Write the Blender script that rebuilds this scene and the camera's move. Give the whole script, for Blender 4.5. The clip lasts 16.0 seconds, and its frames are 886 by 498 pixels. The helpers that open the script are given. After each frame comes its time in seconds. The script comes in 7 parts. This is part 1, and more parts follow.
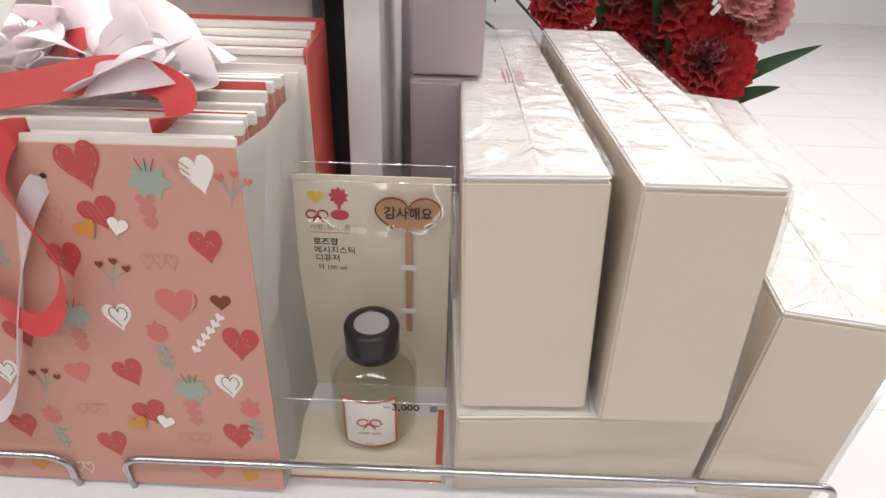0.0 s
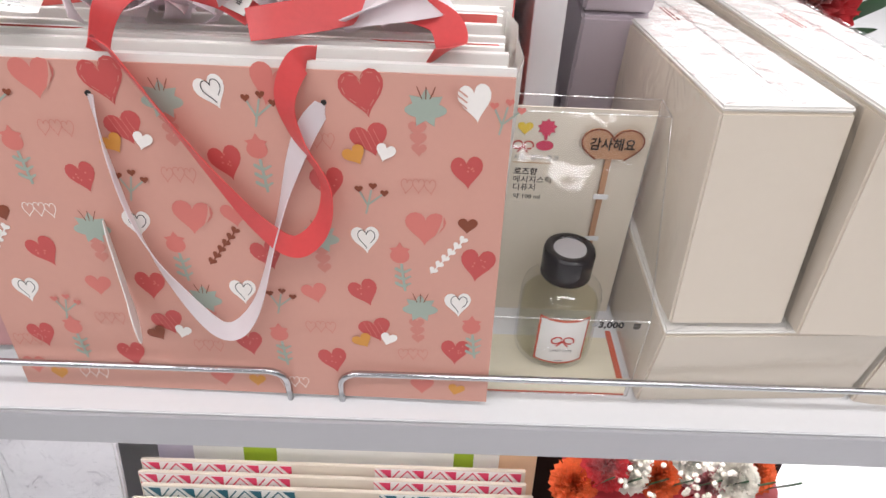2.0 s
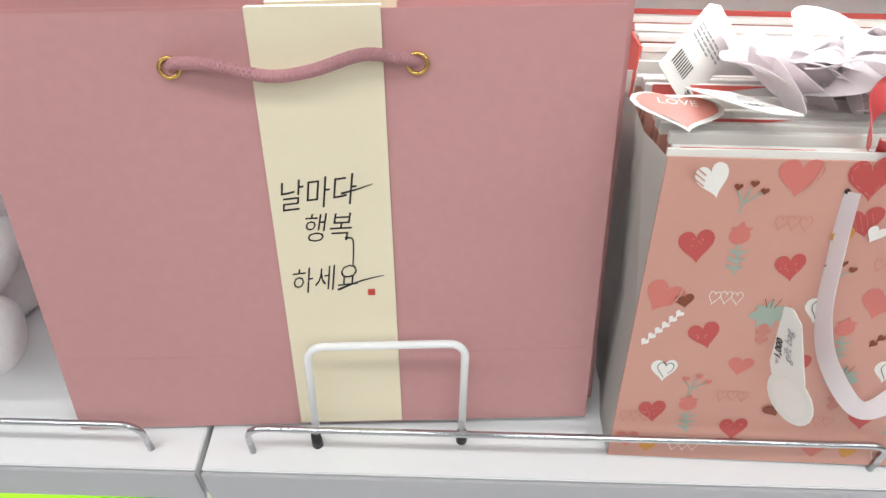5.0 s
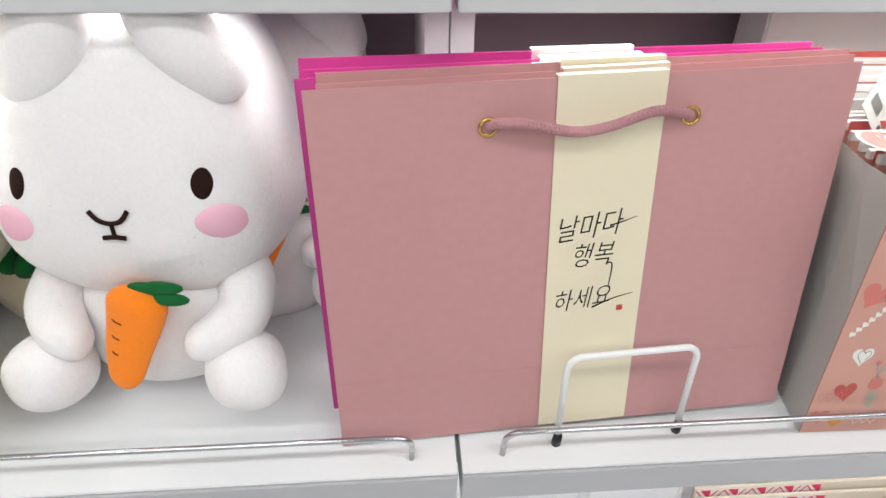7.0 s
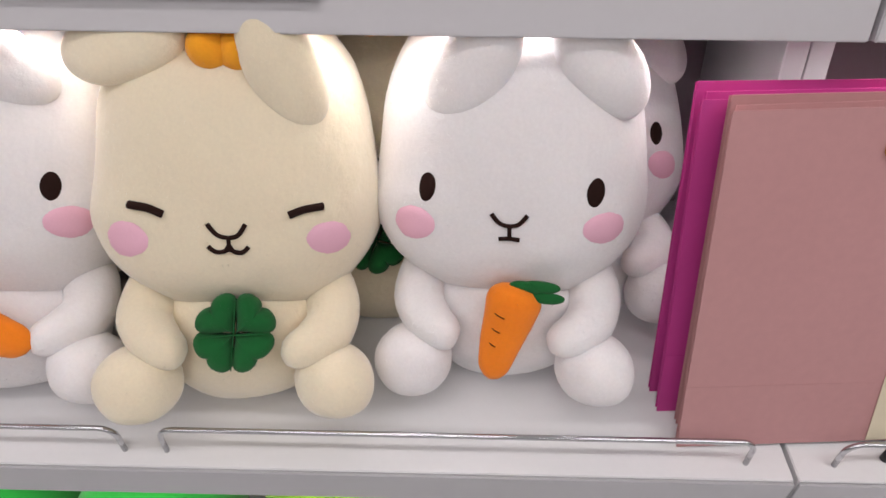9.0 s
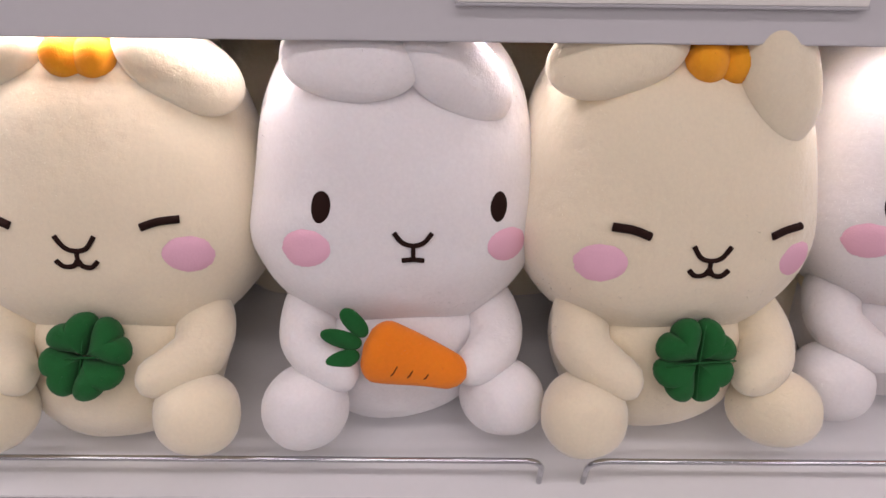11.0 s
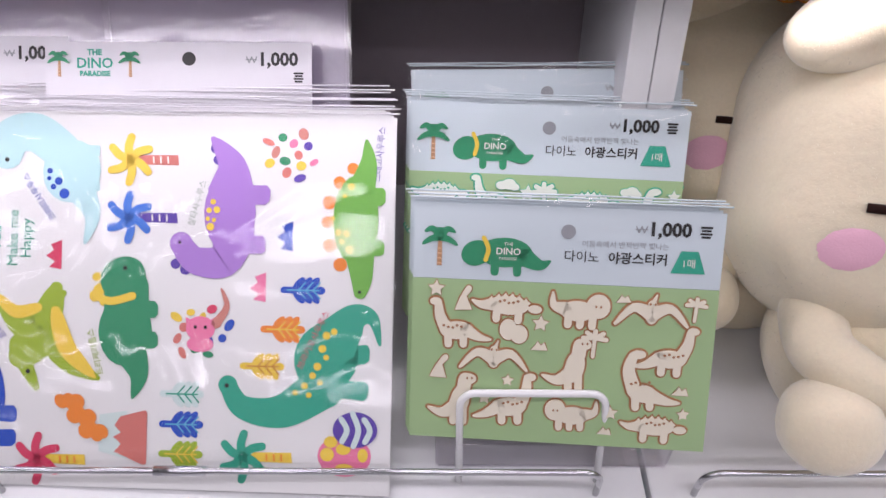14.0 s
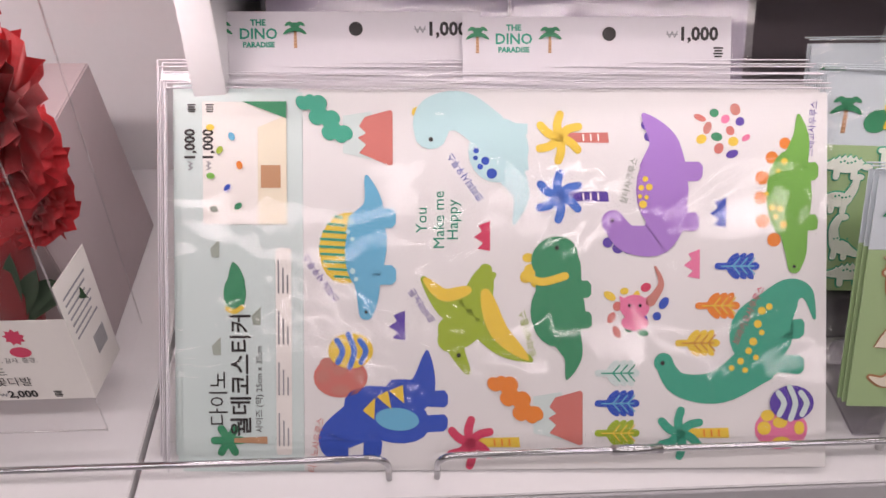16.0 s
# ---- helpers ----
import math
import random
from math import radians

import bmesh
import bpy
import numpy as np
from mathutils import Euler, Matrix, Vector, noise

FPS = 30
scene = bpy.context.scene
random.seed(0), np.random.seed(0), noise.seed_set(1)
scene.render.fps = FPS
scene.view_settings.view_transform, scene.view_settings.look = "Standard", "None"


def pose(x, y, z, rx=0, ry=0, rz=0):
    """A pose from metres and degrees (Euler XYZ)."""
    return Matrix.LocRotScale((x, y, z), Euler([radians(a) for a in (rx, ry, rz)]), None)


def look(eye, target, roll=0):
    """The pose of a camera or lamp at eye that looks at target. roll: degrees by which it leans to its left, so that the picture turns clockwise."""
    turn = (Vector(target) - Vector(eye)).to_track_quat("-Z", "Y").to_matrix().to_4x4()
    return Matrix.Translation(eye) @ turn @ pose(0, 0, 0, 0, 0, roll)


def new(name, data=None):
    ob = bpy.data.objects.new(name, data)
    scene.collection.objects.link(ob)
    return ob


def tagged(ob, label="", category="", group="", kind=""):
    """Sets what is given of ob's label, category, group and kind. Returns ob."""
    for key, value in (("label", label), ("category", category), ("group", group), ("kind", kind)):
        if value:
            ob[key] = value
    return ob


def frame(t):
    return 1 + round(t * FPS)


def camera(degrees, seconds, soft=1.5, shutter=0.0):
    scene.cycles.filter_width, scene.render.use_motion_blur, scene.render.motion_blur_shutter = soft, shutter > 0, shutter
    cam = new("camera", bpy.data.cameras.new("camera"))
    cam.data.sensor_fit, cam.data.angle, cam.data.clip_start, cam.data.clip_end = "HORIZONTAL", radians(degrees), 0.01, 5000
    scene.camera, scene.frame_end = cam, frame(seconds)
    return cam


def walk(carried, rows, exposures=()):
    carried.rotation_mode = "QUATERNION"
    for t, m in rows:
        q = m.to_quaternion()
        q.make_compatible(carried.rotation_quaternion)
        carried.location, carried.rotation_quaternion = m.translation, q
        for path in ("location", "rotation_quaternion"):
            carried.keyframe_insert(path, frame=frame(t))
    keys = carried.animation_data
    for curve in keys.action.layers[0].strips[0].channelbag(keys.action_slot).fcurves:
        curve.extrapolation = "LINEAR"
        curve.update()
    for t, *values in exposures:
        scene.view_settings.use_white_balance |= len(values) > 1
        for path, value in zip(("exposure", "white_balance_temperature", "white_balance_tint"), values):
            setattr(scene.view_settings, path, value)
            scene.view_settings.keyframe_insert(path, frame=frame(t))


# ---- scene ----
cam = camera(66.0, 16.0)
PATH = [
    (0, (0.0848, -0.3228, 1.3862), (0.0767, 0.1161, 1.1467), 1.55),
    (0.5, (0.0724, -0.3268, 1.3713), (0.0531, 0.1041, 1.1184), 1.35),
    (1, (0.0501, -0.3350, 1.3731), (0.0248, 0.0895, 1.1101), 1.19),
    (1.5, (0.0131, -0.3478, 1.3756), (-0.0060, 0.0723, 1.1052), 1.51),
    (2, (-0.0545, -0.3522, 1.3851), (-0.0426, 0.0662, 1.1116), 3.12),
    (2.5, (-0.1229, -0.3669, 1.3946), (-0.0837, 0.0529, 1.1258), 3.16),
    (3, (-0.1780, -0.3913, 1.4067), (-0.1243, 0.0290, 1.1412), 3.47),
    (3.5, (-0.2191, -0.4077, 1.4171), (-0.1635, 0.0182, 1.1611), 2.83),
    (4, (-0.2797, -0.4033, 1.4176), (-0.2456, 0.0278, 1.1665), 2.10),
    (4.5, (-0.3443, -0.3796, 1.4192), (-0.3386, 0.0475, 1.1593), 1.82),
    (5, (-0.4209, -0.3341, 1.4154), (-0.4250, 0.0850, 1.1426), 1.18),
    (5.2, (-0.4451, -0.3107, 1.4143), (-0.4462, 0.1068, 1.1392), 0.71),
    (7.3, (-0.6582, -0.3904, 1.4627), (-0.6164, 0.0289, 1.1936), 1.62),
    (7.5, (-0.6802, -0.4024, 1.4626), (-0.6391, 0.0215, 1.2005), 1.87),
    (8, (-0.7363, -0.4193, 1.4665), (-0.7111, 0.0082, 1.2085), 0.96),
    (8.2, (-0.7558, -0.4204, 1.4690), (-0.7413, 0.0075, 1.2107), 0.61),
    (10.3, (-1.0168, -0.3389, 1.4651), (-1.0301, 0.0838, 1.1983), 0.71),
    (10.5, (-1.0464, -0.3337, 1.4721), (-1.0536, 0.0821, 1.1945), 1.62),
    (11, (-1.1758, -0.3734, 1.4656), (-1.1719, 0.0532, 1.2047), 0.81),
    (11.5, (-1.2860, -0.4031, 1.4689), (-1.2535, 0.0232, 1.2096), 1.14),
    (12, (-1.3675, -0.4088, 1.4700), (-1.3297, 0.0180, 1.2123), 2.22),
    (12.5, (-1.4394, -0.3727, 1.4600), (-1.4475, 0.0488, 1.1911), 0.00),
    (13, (-1.5320, -0.3313, 1.4513), (-1.5629, 0.0858, 1.1774), -2.58),
    (13.5, (-1.5980, -0.3119, 1.4445), (-1.6324, 0.1034, 1.1683), -2.19),
    (14, (-1.7178, -0.3247, 1.4442), (-1.7204, 0.0930, 1.1694), -0.02),
    (14.5, (-1.8421, -0.3594, 1.4597), (-1.8158, 0.0559, 1.1824), -0.02),
    (15, (-1.9406, -0.3809, 1.4577), (-1.9080, 0.0338, 1.1804), 0.99),
    (15.5, (-1.9823, -0.3674, 1.4523), (-1.9536, 0.0480, 1.1755), 1.56),
    (16, (-2.0322, -0.3171, 1.4387), (-2.0090, 0.0926, 1.1530), 0.70),
]
# The shelf board slopes up towards its back; goods are laid out in the board's own frame.
SLOPE = 12.0
FRONT = -0.046
SHELF_Z = 1.05
S = pose(0, FRONT, SHELF_Z, SLOPE, 0, 0) @ pose(0, -FRONT, 0)
walk(cam, [(t, look(eye, target, roll)) for t, eye, target, roll in PATH],
     [(0.0, -0.34, 6700, 13), (0.7, -0.04, 6350, 14), (2.8, -0.04, 6350, 13), (4.0, -0.14, 6400, 11), (5.2, 0.0, 6300, 6), (8.2, -0.20, 6400, 10), (10.3, -0.86, 6850, 27), (12.5, -0.44, 6150, 24), (14.2, -0.64, 6200, 24), (16.0, -0.86, 6900, 27)])

# ---- light ----
world = bpy.data.worlds.new("shop_air")
scene.world = world
world.use_nodes = True
world.node_tree.nodes["Background"].inputs["Color"].default_value = (1.0, 0.985, 0.97, 1)
world.node_tree.nodes["Background"].inputs["Strength"].default_value = 0.22


def ceiling_lamp(x, y, energy):
    lamp = bpy.data.lights.new("ceiling_lamp", "AREA")
    lamp.shape, lamp.size, lamp.size_y, lamp.energy = "RECTANGLE", 1.2, 0.16, energy
    lamp.color = (1.0, 0.98, 0.96)
    ob = new("ceiling_lamp", lamp)
    ob.matrix_world = pose(x, y, 2.68)
    return ob


for lx in (-4.2, -2.7, -1.2, 0.3, 1.8):
    for ly in (-3.2, -2.0, -0.8):
        ceiling_lamp(lx, ly, 9.0)
# unseen stronger lamps over the far shop, added to brighten its floor
for lx in (0.9, 2.6, 4.3):
    for ly in (1.2, 3.0, 4.8):
        ceiling_lamp(lx, ly, 27)


def shelf_led_or_fill(x0, x1, y, z, energy, tilt=-12):
    """Light strip under the front of a shelf: an LED, or an added fill light."""
    lamp = bpy.data.lights.new("shelf_led_or_fill", "AREA")
    lamp.shape, lamp.size, lamp.size_y, lamp.energy = "RECTANGLE", x1 - x0, 0.012, energy
    lamp.color = (1.0, 0.97, 0.95)
    ob = new("shelf_led_or_fill", lamp)
    ob.matrix_world = pose((x0 + x1) / 2, y, z, tilt, 0, 0)
    return ob


LED = S @ Vector((0, 0.0990, 0.2850))
# the last strip, in the sticker bay, is a fill light added to brighten it
for x0, x1, energy in ((-0.57, -0.03, 0.6), (-1.55, -0.63, 0.85), (-2.12, -1.62, 0.6)):
    shelf_led_or_fill(x0, x1, LED.y + 0.030, LED.z - 0.004, energy)
# unseen strips under the main shelf, added to brighten the goods below
for x0, x1 in ((-0.56, 0.30), (-1.56, -0.60), (-2.19, -1.60)):
    shelf_led_or_fill(x0, x1, 0.004, 1.014, 0.9)
shelf_led_or_fill(-3.0, -2.18, LED.y + 0.030, LED.z - 0.004, 2.2, 30)


# ---- materials ----
def material(name, colour, rough=0.5, metal=0.0, vary=0.06, grain=60.0, bump=0.05, coat=0.0, sheen=0.0, spec=0.5, alpha=1.0, transmission=0.0, island=0.0):
    m = bpy.data.materials.new(name)
    m.use_nodes = True
    nt = m.node_tree
    b = nt.nodes["Principled BSDF"]
    b.inputs["Roughness"].default_value = rough
    b.inputs["Metallic"].default_value = metal
    b.inputs["Coat Weight"].default_value = coat
    b.inputs["Sheen Weight"].default_value = sheen
    b.inputs["Specular IOR Level"].default_value = spec
    b.inputs["Alpha"].default_value = alpha
    b.inputs["Transmission Weight"].default_value = transmission
    co = nt.nodes.new("ShaderNodeTexCoord")
    big = nt.nodes.new("ShaderNodeTexNoise")
    big.inputs["Scale"].default_value = grain * 0.12
    big.inputs["Detail"].default_value = 4
    fine = nt.nodes.new("ShaderNodeTexNoise")
    fine.inputs["Scale"].default_value = grain * 6
    fine.inputs["Detail"].default_value = 3
    nt.links.new(co.outputs["Object"], big.inputs["Vector"])
    nt.links.new(co.outputs["Object"], fine.inputs["Vector"])
    mixed = nt.nodes.new("ShaderNodeMath")
    mixed.operation = "MULTIPLY_ADD"
    nt.links.new(fine.outputs["Fac"], mixed.inputs[0])
    mixed.inputs[1].default_value = 0.4
    nt.links.new(big.outputs["Fac"], mixed.inputs[2])
    ramp = nt.nodes.new("ShaderNodeMapRange")
    ramp.inputs["From Min"].default_value, ramp.inputs["From Max"].default_value = 0.35, 1.05
    ramp.inputs["To Min"].default_value, ramp.inputs["To Max"].default_value = 1 - vary, 1 + vary
    nt.links.new(mixed.outputs[0], ramp.inputs["Value"])
    tint = nt.nodes.new("ShaderNodeMix")
    tint.data_type, tint.blend_type = "RGBA", "MULTIPLY"
    tint.inputs[0].default_value = 1.0
    tint.inputs[6].default_value = (*colour, 1)
    nt.links.new(ramp.outputs[0], tint.inputs[7])
    nt.links.new(tint.outputs[2], b.inputs["Base Color"])
    if bump:
        bp = nt.nodes.new("ShaderNodeBump")
        bp.inputs["Strength"].default_value = bump
        bp.inputs["Distance"].default_value = 0.002
        nt.links.new(mixed.outputs[0], bp.inputs["Height"])
        nt.links.new(bp.outputs[0], b.inputs["Normal"])
    return m


def film_material(name, gloss=0.02, weight=0.022, wrinkle=0.03, scale=12.0, colour=(1, 1, 1)):
    """Thin clear plastic film: mostly see-through, with a glossy skin."""
    m = bpy.data.materials.new(name)
    m.use_nodes = True
    nt = m.node_tree
    nt.nodes.remove(nt.nodes["Principled BSDF"])
    out = nt.nodes["Material Output"]
    clear = nt.nodes.new("ShaderNodeBsdfTransparent")
    clear.inputs["Color"].default_value = (*colour, 1)
    shine = nt.nodes.new("ShaderNodeBsdfGlossy")
    shine.inputs["Roughness"].default_value = gloss
    fres = nt.nodes.new("ShaderNodeLayerWeight")
    power = nt.nodes.new("ShaderNodeMath")
    power.operation = "POWER"
    nt.links.new(fres.outputs["Facing"], power.inputs[0])
    power.inputs[1].default_value = 5.0
    add = nt.nodes.new("ShaderNodeMath")
    add.operation, add.use_clamp = "MULTIPLY_ADD", True
    nt.links.new(power.outputs[0], add.inputs[0])
    add.inputs[1].default_value = 0.5
    add.inputs[2].default_value = weight
    mix = nt.nodes.new("ShaderNodeMixShader")
    nt.links.new(add.outputs[0], mix.inputs[0])
    nt.links.new(clear.outputs[0], mix.inputs[1])
    nt.links.new(shine.outputs[0], mix.inputs[2])
    nt.links.new(mix.outputs[0], out.inputs["Surface"])
    co = nt.nodes.new("ShaderNodeTexCoord")
    nz = nt.nodes.new("ShaderNodeTexNoise")
    nz.inputs["Scale"].default_value, nz.inputs["Detail"].default_value = scale, 3
    nz.inputs["Distortion"].default_value = 0.8
    nt.links.new(co.outputs["Object"], nz.inputs["Vector"])
    bp = nt.nodes.new("ShaderNodeBump")
    bp.inputs["Strength"].default_value, bp.inputs["Distance"].default_value = wrinkle, 0.02
    nt.links.new(nz.outputs["Fac"], bp.inputs["Height"])
    nt.links.new(bp.outputs[0], shine.inputs["Normal"])
    nt.links.new(bp.outputs[0], fres.inputs["Normal"])
    return m


def plush_material(name, colour, wrinkle=0.5, sheen=0.55):
    """Short-pile plush: soft sheen, mottled pile, light passing a little way in."""
    m = material(name, colour, 0.95, vary=0.10, grain=70, bump=0.0, sheen=sheen, spec=0.08)
    nt = m.node_tree
    b = nt.nodes["Principled BSDF"]
    b.inputs["Sheen Roughness"].default_value = 0.6
    b.inputs["Subsurface Weight"].default_value = 0.20
    b.inputs["Subsurface Radius"].default_value = (1.0, 0.75, 0.6)
    b.inputs["Subsurface Scale"].default_value = 0.006
    co = nt.nodes.new("ShaderNodeTexCoord")
    normal = None
    for scale, strength, dist in ((34.0, wrinkle, 0.006), (170.0, 0.25, 0.002), (800.0, 0.3, 0.0008)):
        nz = nt.nodes.new("ShaderNodeTexNoise")
        nz.inputs["Scale"].default_value, nz.inputs["Detail"].default_value = scale, 3
        nt.links.new(co.outputs["Object"], nz.inputs["Vector"])
        bp = nt.nodes.new("ShaderNodeBump")
        bp.inputs["Strength"].default_value, bp.inputs["Distance"].default_value = strength, dist
        nt.links.new(nz.outputs["Fac"], bp.inputs["Height"])
        if normal:
            nt.links.new(normal, bp.inputs["Normal"])
        normal = bp.outputs[0]
    nt.links.new(normal, b.inputs["Normal"])
    return m


M = {
    "laminate": material("white_laminate", (0.78, 0.78, 0.79), 0.45, vary=0.03, grain=30, bump=0.03),
    "edge": material("grey_edge_band", (0.46, 0.455, 0.475), 0.4, vary=0.03, grain=30, bump=0.02),
    "upper": material("pale_grey_board", (0.60, 0.59, 0.61), 0.45, vary=0.03, grain=30, bump=0.02),
    # white laminate under the upper shelf; its shade is put into this mauve
    "back": material("shaded_back_panel", (0.36, 0.31, 0.34), 0.5, vary=0.05, grain=20, bump=0.02),
    "chrome": material("chrome", (0.55, 0.55, 0.57), 0.10, 1.0, vary=0.05, bump=0.0),
    "white_wire": material("white_coated_wire", (0.82, 0.82, 0.82), 0.35, vary=0.02, bump=0.02),
    "rubber": material("black_rubber", (0.015, 0.015, 0.016), 0.55, bump=0.05),
    "floor": material("white_floor_tile", (0.72, 0.72, 0.72), 0.12, vary=0.03, grain=10, bump=0.0, coat=0.3),
    "plaster": material("white_plaster", (0.8, 0.8, 0.8), 0.7, vary=0.03, grain=10),
    "pink_paper": material("dusty_pink_paper", (0.52, 0.27, 0.27), 0.58, vary=0.11, grain=22, bump=0.14),
    "magenta_paper": material("magenta_paper", (0.55, 0.05, 0.28), 0.55, vary=0.06, grain=25),
    "cream_paper": material("cream_band_paper", (0.78, 0.70, 0.52), 0.6, vary=0.03, grain=40),
    "salmon": material("salmon_print_paper", (0.61, 0.318, 0.255), 0.5, vary=0.04, grain=40, bump=0.04),
    "coral_paper": material("coral_paper", (0.75, 0.14, 0.12), 0.5, vary=0.04, grain=40),
    "white_card": material("white_card", (0.82, 0.80, 0.76), 0.5, vary=0.03, grain=40, bump=0.03),
    "cream_box": material("cream_box_board", (0.68, 0.60, 0.50), 0.5, vary=0.03, grain=30, bump=0.03),
    "cream_plush": plush_material("cream_plush", (0.82, 0.72, 0.53)),
    "white_plush": plush_material("white_plush", (0.82, 0.79, 0.79)),
    "pink_plush": material("pink_cheek_felt", (0.82, 0.47, 0.58), 0.9, vary=0.05, grain=120, bump=0.3, spec=0.1),
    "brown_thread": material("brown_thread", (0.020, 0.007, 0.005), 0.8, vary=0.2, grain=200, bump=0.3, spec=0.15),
    "orange_plush": plush_material("orange_plush", (0.92, 0.24, 0.015), 0.5, 0.15),
    "yellow_plush": plush_material("yellow_orange_plush", (0.95, 0.38, 0.02), 0.5, 0.15),
    "green_plush": plush_material("green_plush", (0.010, 0.12, 0.03), 0.5, 0.08),
    "film": film_material("clear_film"),
    "thin_film": film_material("clear_box_sheet", 0.03, 0.035, 0.24, 7.0),
    "bag_film": film_material("creased_bag_film", 0.04, 0.028, 0.26, 8.0),
    "edge_film": film_material("folded_plastic_edge", 0.12, 0.30, 0.3, 40.0),
    "side_film": film_material("tight_shrink_film", 0.10, 0.05, 0.22, 22.0),
    "wrap": film_material("wrinkled_shrink_film", 0.06, 0.10, 0.22, 40.0),
}


# ---- mesh tools ----
def part(name, bm, mat, parent, label="", smooth=False):
    me = bpy.data.meshes.new(name)
    bm.to_mesh(me)
    bm.free()
    mats = mat if isinstance(mat, (list, tuple)) else [mat]
    for k in mats:
        me.materials.append(M[k])
    if smooth:
        me.polygons.foreach_set("use_smooth", [True] * len(me.polygons))
    ob = new(name, me)
    ob.parent = parent
    if label:
        ob["label"] = label
    return ob


def thing(name, m, label, category, group="", kind=""):
    ob = new(name)
    ob.empty_display_size = 0.02
    ob.matrix_world = m
    return tagged(ob, label, category, group, kind)


def box(x0, x1, y0, y1, z0, z1, bevel=0.0, bm=None):
    bm = bm or bmesh.new()
    made = bmesh.ops.create_cube(bm, size=1.0, matrix=Matrix.Translation(((x0 + x1) / 2, (y0 + y1) / 2, (z0 + z1) / 2)) @ Matrix.Diagonal((x1 - x0, y1 - y0, z1 - z0, 1)))
    if bevel:
        edges = list({e for v in made["verts"] for e in v.link_edges})
        bmesh.ops.bevel(bm, geom=edges, offset=bevel, segments=2, affect="EDGES")
    return bm


def catmull(points, steps=8):
    pts = [Vector(p) for p in points]
    out = []
    for i in range(len(pts) - 1):
        a, b, c, d = pts[max(i - 1, 0)], pts[i], pts[i + 1], pts[min(i + 2, len(pts) - 1)]
        for k in range(steps):
            t = k / steps
            out.append(0.5 * (2 * b + (c - a) * t + (2 * a - 5 * b + 4 * c - d) * t * t + (3 * b - a - 3 * c + d) * t ** 3))
    return out + [pts[-1]]


def tube(points, radius, sides=10, bm=None, caps=True):
    bm = bm or bmesh.new()
    pts = [Vector(p) for p in points]
    rings, side = [], None
    for i, p in enumerate(pts):
        along = (pts[min(i + 1, len(pts) - 1)] - pts[max(i - 1, 0)]).normalized()
        if side is None:
            side = along.orthogonal().normalized()
        side = (side - along * side.dot(along)).normalized()
        up = along.cross(side)
        r = radius(i / (len(pts) - 1)) if callable(radius) else radius
        rings.append([bm.verts.new(p + r * (math.cos(a) * side + math.sin(a) * up)) for a in (2 * math.pi * k / sides for k in range(sides))])
    for a, b in zip(rings, rings[1:]):
        for k in range(sides):
            bm.faces.new((a[k], a[(k + 1) % sides], b[(k + 1) % sides], b[k]))
    if caps:
        bm.faces.new(rings[0][::-1])
        bm.faces.new(rings[-1])
    return bm


def ribbon(points, width, across, twist=None, bm=None, thick=0.0006):
    """A strip along the points; across(t) gives the direction of its width."""
    bm = bm or bmesh.new()
    pts = [Vector(p) for p in points]
    n = len(pts) - 1
    rows = []
    for i, p in enumerate(pts):
        a = Vector(across(i / n)).normalized() * width / 2
        along = (pts[min(i + 1, n)] - pts[max(i - 1, 0)]).normalized()
        off = along.cross(a).normalized() * thick
        rows.append((p - a, p + a, p + a + off, p - a + off))
    rings = [[bm.verts.new(q) for q in r] for r in rows]
    for a, b in zip(rings, rings[1:]):
        for k in range(4):
            bm.faces.new((a[k], a[(k + 1) % 4], b[(k + 1) % 4], b[k]))
            bm.edges.get((a[k], b[k])).smooth = False
    return bm


def pane(*corners):
    """One thin clear sheet from its four corners."""
    bm = bmesh.new()
    bm.faces.new([bm.verts.new(c) for c in corners])
    return bm


def bent_rail(x0, x1, h, r, foot_drop=0.0, bend=0.012):
    """A bar on two legs, with rounded bends, in the x-z plane."""
    pts = [(x0, 0, foot_drop), (x0, 0, h - bend)]
    pts += [(x0 + bend - bend * math.cos(a), 0, h - bend + bend * math.sin(a)) for a in (k * math.pi / 10 for k in range(1, 6))]
    pts += [(x1 - bend + bend * math.sin(a), 0, h - bend + bend * math.cos(a)) for a in (k * math.pi / 10 for k in range(0, 6))]
    pts += [(x1, 0, foot_drop)]
    return pts


# ---- setting ----
def setting(name, bm, mat, label, category, m=Matrix(), smooth=False):
    ob = part(name, bm, mat, None, smooth=smooth)
    ob.matrix_world = m
    return tagged(ob, label, category, kind="structure")


setting("floor", box(-9, 9, -8, 8, -0.1, 0.0), "floor", "glossy white square floor tiles of a shop", "floor")
setting("ceiling", box(-9, 9, -8, 8, 2.75, 2.85), "plaster", "plain white shop ceiling above the aisle", "ceiling")
setting("wall_south", box(-9, 9, -8.1, -8, 0, 2.75), "plaster", "plain white shop wall behind the aisle", "wall")
setting("wall_north", box(-9, 9, 8, 8.1, 0, 2.75), "plaster", "plain white far shop wall", "wall")
setting("wall_west", box(-9.1, -9, -8, 8, 0, 2.75), "plaster", "plain white shop end wall", "wall")
setting("wall_east", box(9, 9.1, -8, 8, 0, 2.75), "plaster", "plain white shop end wall", "wall")


def W(x, y, w):
    """World place of a point given in the shelf's frame."""
    return S @ Vector((x, y, w))


# three bays of sloping shelf board, butted with fine joints
BAYS = [(-0.578, 0.330), (-1.579, -0.582), (-2.215, -1.583), (-3.2, -2.219)]
